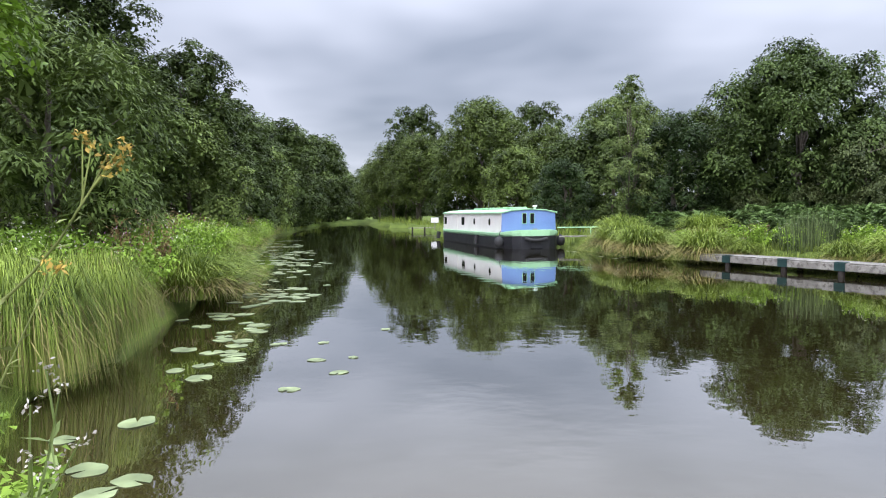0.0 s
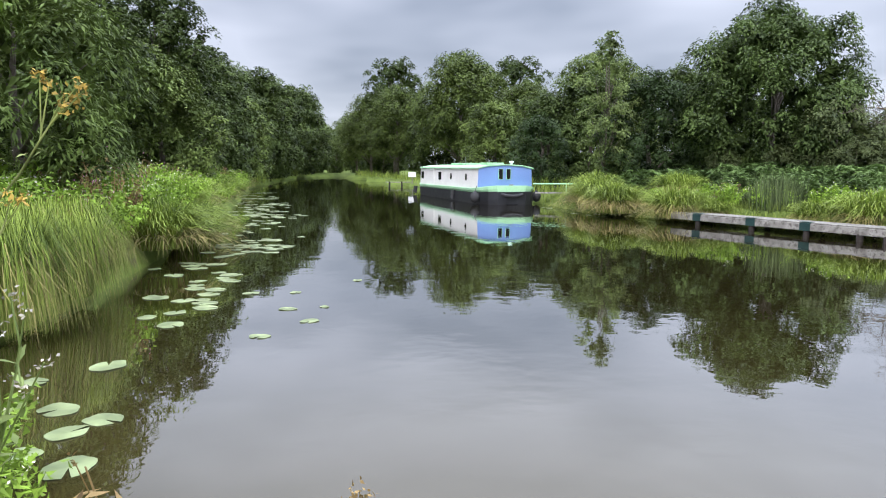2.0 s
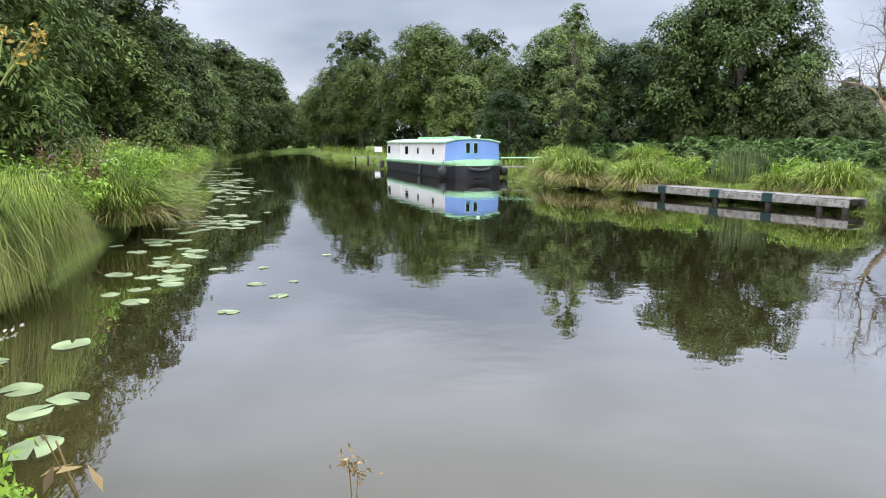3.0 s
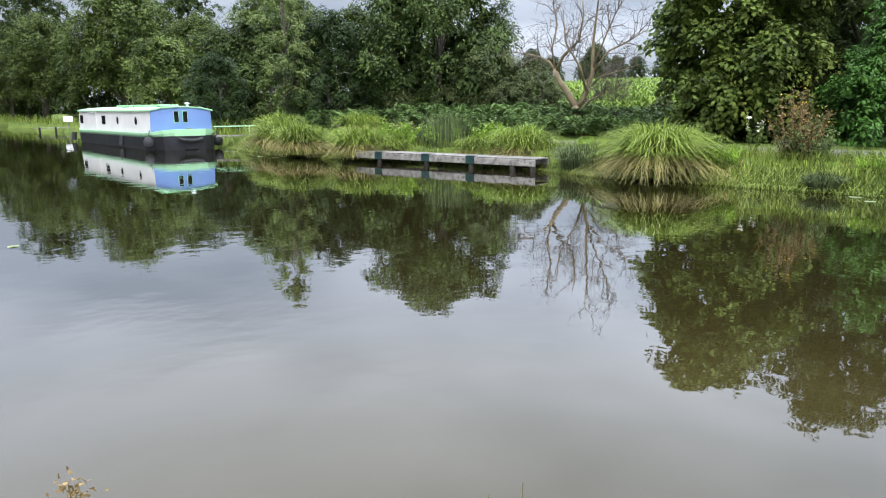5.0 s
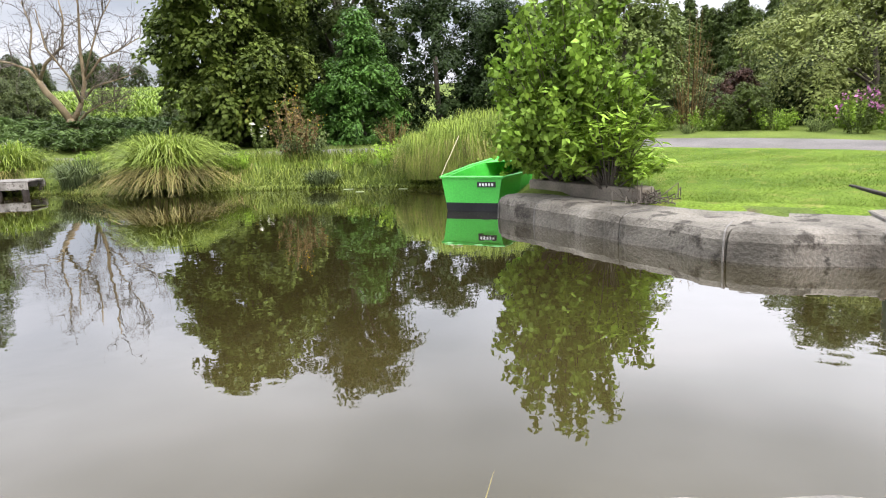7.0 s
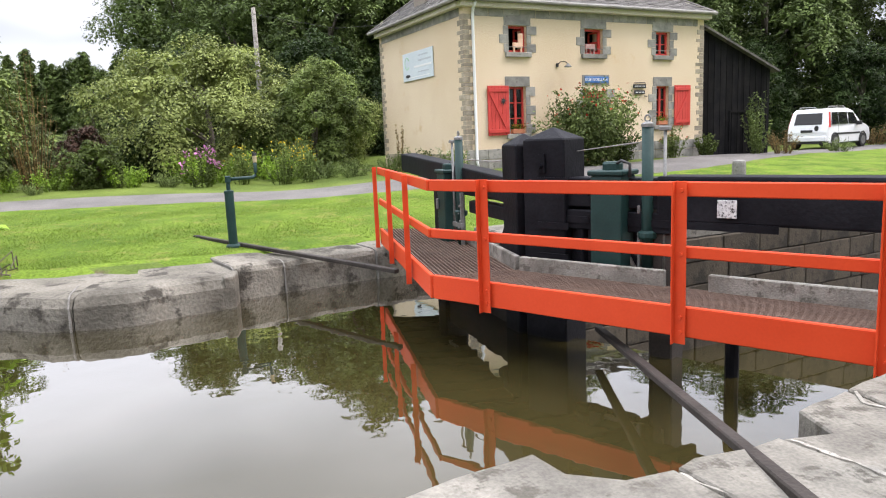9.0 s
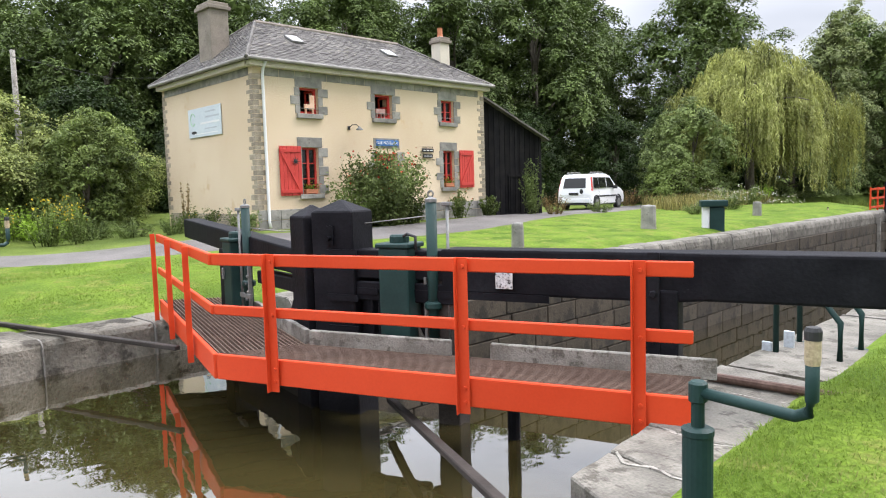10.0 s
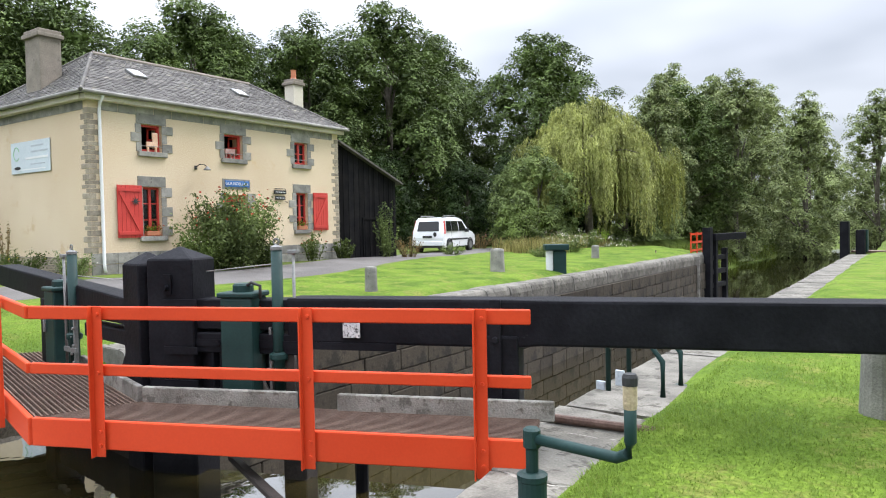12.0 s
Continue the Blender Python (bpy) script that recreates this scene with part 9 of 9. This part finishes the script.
for x, y, q in ((-3.56, 5.86, 0.9), (-2.01, 7.6, 0.9), (-1.6, 8.42, 0.8), (-2.04, 9.15, 0.8), (-1.57, 9.32, 0.7), (-2.2, 10.4, 0.8), (-1.4, 11.6, 0.8), (12.9, 16.6, 0.7), (14.6, 9.6, 0.8), (14.2, 9.0, 0.8), (14.9, 8.2, 0.7), (6.1, 28.9, 1.0), (6.6, 29.6, 1.0), (5.7, 30.0, 0.9), (5.2, 33.9, 1.0), (5.0, 34.6, 0.9)):
    ob = part("lily_pad", shapes[rr.randrange(6)], BROWN_PAD if x < -3 else PALE_PAD if x < 0 else PAD, at=pose(x, y, 0.003, 0, 0, rr.uniform(0, 360)))
    q *= 0.85 if -3 < x < 0 else 1
    ob.scale = (q, q, 1)
    tagged(ob, "browning lily pad near the bank" if x < -3 or x > 0 else "pale half sunken lily pad", "lily pad", group="lily pads")


# ---- weeds close to the camera ----
def weed(name, label, pts, seed, heads, material=LEAF_BRIGHT, petals=WEED_PETAL, leaf=0.07, r=0.007, n=12, hsize=0.013, hn=9):
    rng = np.random.default_rng(seed)
    t = thing(name, label, "weed")
    pts = [np.array(p, float) for p in pts]
    part("stem", Mesh().tube([Vector(p) for p in pts], [r * (1 - 0.55 * i / (len(pts) - 1)) for i in range(len(pts))], 8), material, t, smooth=True)
    P, E = [], []
    for k in range(n):
        s = rng.uniform(0.15, 0.95) * (len(pts) - 1)
        i = min(int(s), len(pts) - 2)
        b = pts[i] + (pts[i + 1] - pts[i]) * (s - i)
        e = unit(rng.normal(0, 1, (1, 3)) + np.array([[0, 0, 0.5]]))[0]
        P.append(b + e * leaf * 0.5); E.append(np.array([rng.normal(0, 0.3), rng.normal(0, 0.3), 1.0]))
    stuff("foliage", leaves("foliage", rng, np.array(P), np.array(E), leaf, leaf * 0.3), material, t)
    m = Mesh()
    H = []
    for h in heads:
        h = np.array(h, float)
        m.tube([Vector(pts[-2] + (pts[-1] - pts[-2]) * rng.uniform(0, 1)), Vector(h)], [r * 0.5, r * 0.3], 6)
        H.append(h + rng.normal(0, 1, (hn, 3)) * hsize)
    stuff("flower_stalk", m, material, t)
    stuff("bloom", leaves("bloom", rng, np.concatenate(H), rng.normal(0, 1, (hn * len(heads), 3)), 0.015, 0.008), petals, t)
    return t


weed("ragwort", "tall yellow-green ragwort stem with ragged yellow flower heads", [(-1.30, 1.47, 0.5), (-1.20, 1.47, 1.45), (-1.105, 1.47, 1.674), (-1.024, 1.47, 1.763), (-0.943, 1.47, 1.836), (-0.883, 1.47, 1.903), (-0.835, 1.47, 1.975), (-0.802, 1.47, 2.022)], 401, [(-0.823, 1.47, 2.131), (-0.805, 1.475, 2.113), (-0.736, 1.465, 2.106), (-0.722, 1.47, 2.095), (-0.749, 1.475, 2.073), (-0.769, 1.465, 2.055), (-0.772, 1.47, 2.083)], LEAF_STALK, leaf=0.034, r=0.0045, n=16, hsize=0.0085, hn=16)
weed("ragwort", "shorter ragwort stem with yellow heads", [(-1.22, 1.50, 0.5), (-1.08, 1.48, 1.5), (-0.92, 1.47, 1.80)], 402, [(-0.907, 1.47, 1.848), (-0.881, 1.47, 1.844)], LEAF_STALK, leaf=0.035, r=0.0038, n=10, hn=14, hsize=0.009)
weed("thistle", "grey downy seeding thistle stem", [(-1.28, 1.75, 0.5), (-1.13, 1.68, 1.1), (-1.0, 1.62, 1.45)], 403, [(-0.97, 1.6, 1.56), (-1.02, 1.62, 1.6), (-0.93, 1.6, 1.42), (-0.98, 1.58, 1.36), (-1.06, 1.62, 1.5), (-1.05, 1.6, 1.38)], LEAF_SALLOW, DOWN, hn=14, n=26)
weed("bramble_shoot", "thin reddish bramble shoot over the water", [(-0.72, 1.8, 0.45), (-0.70, 1.50, 0.9), (-0.72, 1.38, 1.24)], 404, [(-0.74, 1.37, 1.26)], LEAF_DRY, LEAF_DRY, leaf=0.09, r=0.005, n=12, hn=6)
weed("dock_weed", "small brown seeding weed tip", [(-0.06, 1.62, 0.4), (-0.08, 1.45, 0.85), (-0.09, 1.36, 1.19)], 405, [(-0.09, 1.35, 1.2), (-0.07, 1.36, 1.17)], LEAF_DRY, LEAF_DRY, leaf=0.03, r=0.003, n=6, hn=34)
rng = np.random.default_rng(81)
dry_grass = thing("dry_grass", "thin bleached grass stems with seed heads on the bank", "grass")
n = 26
a = rng.uniform(0, 1, n)
tip = np.stack([0.76 + 0.40 * a + rng.normal(0, 0.03, n), 1.23 - 0.30 * a + rng.normal(0, 0.04, n), 0.995 + rng.normal(0, 0.02, n)], 1)
foot = tip + np.stack([rng.normal(0, 0.08, n), rng.normal(0, 0.08, n) - 0.05, -np.full(n, 0.75)], 1)
s = np.linspace(0, 1, 5)[None, :, None]
line = foot[:, None, :] * (1 - s) + tip[:, None, :] * s + np.array([0.03, 0.0, 0.0]) * (s * (1 - s))
ang = rng.uniform(0, 3.14, n)
stuff("stem", strip_mesh("stem", line, np.stack([np.cos(ang), np.sin(ang), np.zeros(n)], 1), np.tile([0.003, 0.003, 0.0025, 0.006, 0.002], (n, 1))), SEDGE_OLD, dry_grass)
for k in range(12):
    a = rnd.uniform(0, 1)
    x, y = -3.3 + 2.1 * a + rnd.uniform(-0.3, 0.3), 4.2 - 2.0 * a + rnd.uniform(-0.3, 0.3)
    src = rnd.choice((h1, h3))
    c = copy_thing(src, pose(x, y, gz(x, y) - 0.02, 0, 0, rnd.uniform(0, 360)))
    q = rnd.uniform(0.30, 0.48)
    c.scale = (q, q, q)


# ---- turf ----
def turf(name, label, px, py, h, lean, w, material, seed, z=None):
    rng = np.random.default_rng(seed)
    n = len(px)
    g = (land(px, py) + 0.02) if z is None else z(px, py)
    a = rng.uniform(0, 6.28, n)
    L = h * rng.uniform(0.5, 1.2, n)
    b = np.stack([px, py, g - 0.01], 1)
    d = np.stack([np.cos(a), np.sin(a), np.zeros(n)], 1) * (lean * L * rng.uniform(0.2, 1.2, n))[:, None]
    up = np.array([0, 0, 1.0]) * L[:, None]
    c = np.stack([b, b + up * 0.6 + d * 0.35, b + up * 0.95 + d], 1)
    side = np.stack([-np.sin(a), np.cos(a), np.zeros(n)], 1)
    ww = np.tile(np.array([1.0, 0.8, 0.1]) * w, (n, 1)) * rng.uniform(0.6, 1.3, n)[:, None]
    return tagged(part(name, strip_mesh(name, c, side, ww), material), label, "grass", kind="stuff")


def scatter(seed, n, poly, pull=None, reach=10):
    """Points inside a polygon, more of them near the place pull."""
    rng = np.random.default_rng(seed)
    x0, x1 = min(p[0] for p in poly), max(p[0] for p in poly)
    y0, y1 = min(p[1] for p in poly), max(p[1] for p in poly)
    px, py = rng.uniform(x0, x1, n * 5), rng.uniform(y0, y1, n * 5)
    ok = inside(px, py, poly)
    if pull:
        ok &= rng.uniform(0, 1, n * 5) < np.exp(-np.hypot(px - pull[0], py - pull[1]) / reach)
    return px[ok][:n], py[ok][:n]


WEST_NEAR = [(2.35, -3.7), (2.55, -4.6), (2.72, -6.2), (3.1, -10), (3.5, -14.5), (-5, -14.5), (-2, -6), (0.6, -2.6), (1.9, -2.8)]
turf("turf_blades", "short mown grass blades of the quay lawn", *scatter(1, 95000, WEST_NEAR, (1.8, -4.0), 3.5), 0.040, 1.4, 0.0065, TURF, 501)
EAST_NEAR = [(12.4, 3.8), (11.1, 1.5), (10.75, 0.6), (10.8, -0.1), (10.75, -0.8), (10.7, -1.4), (10.8, -2.7), (10.85, -3.6), (11.0, -6), (14.9, -8), (16.7, -4.5), (18.5, -1), (19.4, 3), (16.3, 6), (14.5, 4.2)]
turf("turf_blades", "short mown grass blades of the lawn before the lock house", *scatter(2, 70000, EAST_NEAR, (10.8, -0.5), 7.0), 0.034, 1.6, 0.011, TURF, 502)
WEST_BANK = [(-4.9, 6.8), (-5.6, 11), (-6.6, 16), (-8, 21), (-11.3, 36), (-15, 50), (-20, 50), (-17, 36), (-13, 20), (-10, 8), (-6, 5)]
turf("bank_grass", "rough tall grass on the tree-lined bank", *scatter(3, 26000, WEST_BANK, (-5, 6), 16), 0.65, 0.6, 0.014, MEADOW, 503, z=ground_height)
EAST_BANK = [(6.2, 31), (8.8, 26.4), (11, 22.6), (12.8, 18.2), (13.0, 15.8), (14.4, 12.2), (15.5, 9.2), (15.6, 6.6), (14.2, 4.9), (12, 4.3), (16.5, 5.2), (17.6, 9), (16.6, 13), (15, 18), (13.4, 22), (11, 28), (8.5, 36), (6.5, 44), (4.6, 44)]
turf("bank_grass", "rough tufted grass along the water's edge", *scatter(4, 30000, EAST_BANK, (14, 12), 18), 0.34, 0.8, 0.016, MEADOW, 504, z=ground_height)
NEAR_BANK = [(2.5, 0.6), (1.7, 1.25), (0.6, 1.8), (-0.8, 2.35), (-2.2, 3.3), (-3.4, 4.8), (-4.4, 6.6), (-6, 6), (-4, 2.6), (-2, 1.6), (0, 0.9), (1.3, 0.3)]
turf("bank_grass", "rough grass on the bank at the camera's feet", *scatter(5, 9000, NEAR_BANK), 0.34, 0.7, 0.007, MEADOW, 505, z=ground_height)
GARDEN_MEADOW = [(16.6, -29.5), (19.0, -29.0), (22.0, -31.0), (23.0, -36.0), (21.0, -42.0), (17.4, -43.0), (18.2, -40.0), (19.4, -37.5), (18.6, -33.0)]
turf("meadow_grass", "tall bleached grass behind the quay lawn", *scatter(9, 5200, GARDEN_MEADOW), 0.75, 0.5, 0.022, SEDGE_OLD, 509, z=ground_height)
LOW_BANK = [(15.7, -41), (18, -46.5), (19.6, -62), (22, -98), (25, -98), (22, -62), (21, -46), (18.5, -41.5)]
turf("reed_fringe", "reeds and tall grass along the lower reach", *scatter(6, 9000, LOW_BANK, (17, -42), 25), 1.0, 0.5, 0.03, MEADOW, 506, z=ground_height)


def fringe(name, label, line, n, seed, length, width, material, near=1.5):
    """Long grass arching from the edge of a bank down to the water, which lies right of the way along the line."""
    rng = np.random.default_rng(seed)
    pts = np.array(resample(line, 0.1))
    d = unit(np.gradient(pts, axis=0))
    k = (rng.uniform(0, 1, n) ** near * (len(pts) - 1)).astype(int)
    nrm = np.stack([d[k, 1], -d[k, 0]], 1)
    lump = 0.75 + 0.45 * np.sin(k * 0.09) * np.sin(k * 0.031 + 1.0) + rng.normal(0, 0.12, n)
    p = pts[k] - nrm * rng.uniform(-0.05, 0.75, n)[:, None] + rng.normal(0, 0.05, (n, 2))
    L = length * lump * rng.uniform(0.55, 1.2, n)
    a = rng.normal(0, 0.7, n)
    dirv = np.stack([nrm[:, 0] * np.cos(a) - nrm[:, 1] * np.sin(a), nrm[:, 0] * np.sin(a) + nrm[:, 1] * np.cos(a)], 1)
    z0 = np.maximum(ground_height(p[:, 0], p[:, 1]), -0.02)
    s = np.linspace(0, 1, 4)
    out = L[:, None] * 0.85 * s ** 1.3
    up = L[:, None] * (1.25 * s - 1.25 * s ** 2)
    c = np.stack([p[:, 0, None] + dirv[:, 0, None] * out, p[:, 1, None] + dirv[:, 1, None] * out, np.maximum(z0[:, None] * (1 - 0.9 * s ** 2) + up, 0.004)], -1)
    side = np.stack([-dirv[:, 1], dirv[:, 0], rng.normal(0, 0.2, n)], 1)
    w = np.tile(np.array([0.8, 1.0, 0.8, 0.15]) * width, (n, 1)) * (1 + 0.02 * k / len(pts) * 40)[:, None]
    return tagged(part(name, strip_mesh(name, c, unit(side), w), material), label, "grass", kind="stuff")


fringe("edge_grass", "long grass hanging over the water from the tree-lined bank", [(-5.25, 6.7), (-5.4, 8.6), (-5.85, 10.8), (-6.45, 14), (-6.9, 16.5), (-8.2, 21.5), (-11.0, 36), (-17.0, 60)], 4200, 601, 0.6, 0.009, MEADOW, 1.4)
fringe("edge_grass", "long grass hanging over the water from the towpath bank", [(14.2, 5.2), (15.3, 6.8), (15.2, 9), (14.1, 12), (12.6, 15.5), (12.3, 18.2), (10.5, 22), (8.6, 26), (6.3, 30), (5.4, 37)][::-1], 9000, 602, 0.55, 0.012, MEADOW, 0.8)
CANAL_E = [(5.6, 37), (1.9, 52), (-3.9, 72.8), (-13.6, 105), (-19, 149), (-16, 149), (-10, 105), (-1, 72.8), (4.5, 52), (7.5, 38)]
turf("reed_fringe", "reeds along the bank behind the boat", *scatter(7, 8000, CANAL_E, (4, 45), 40), 0.9, 0.5, 0.04, SEDGE, 507, z=ground_height)
CANAL_W = [(-15, 50), (-16.8, 60), (-22.8, 99), (-26.8, 149), (-30, 149), (-26, 99), (-20, 60), (-18, 50)]
turf("reed_fringe", "tall grass along the tree-lined bank", *scatter(8, 8000, CANAL_W, (-16, 55), 40), 0.9, 0.5, 0.04, SEDGE, 508, z=ground_height)
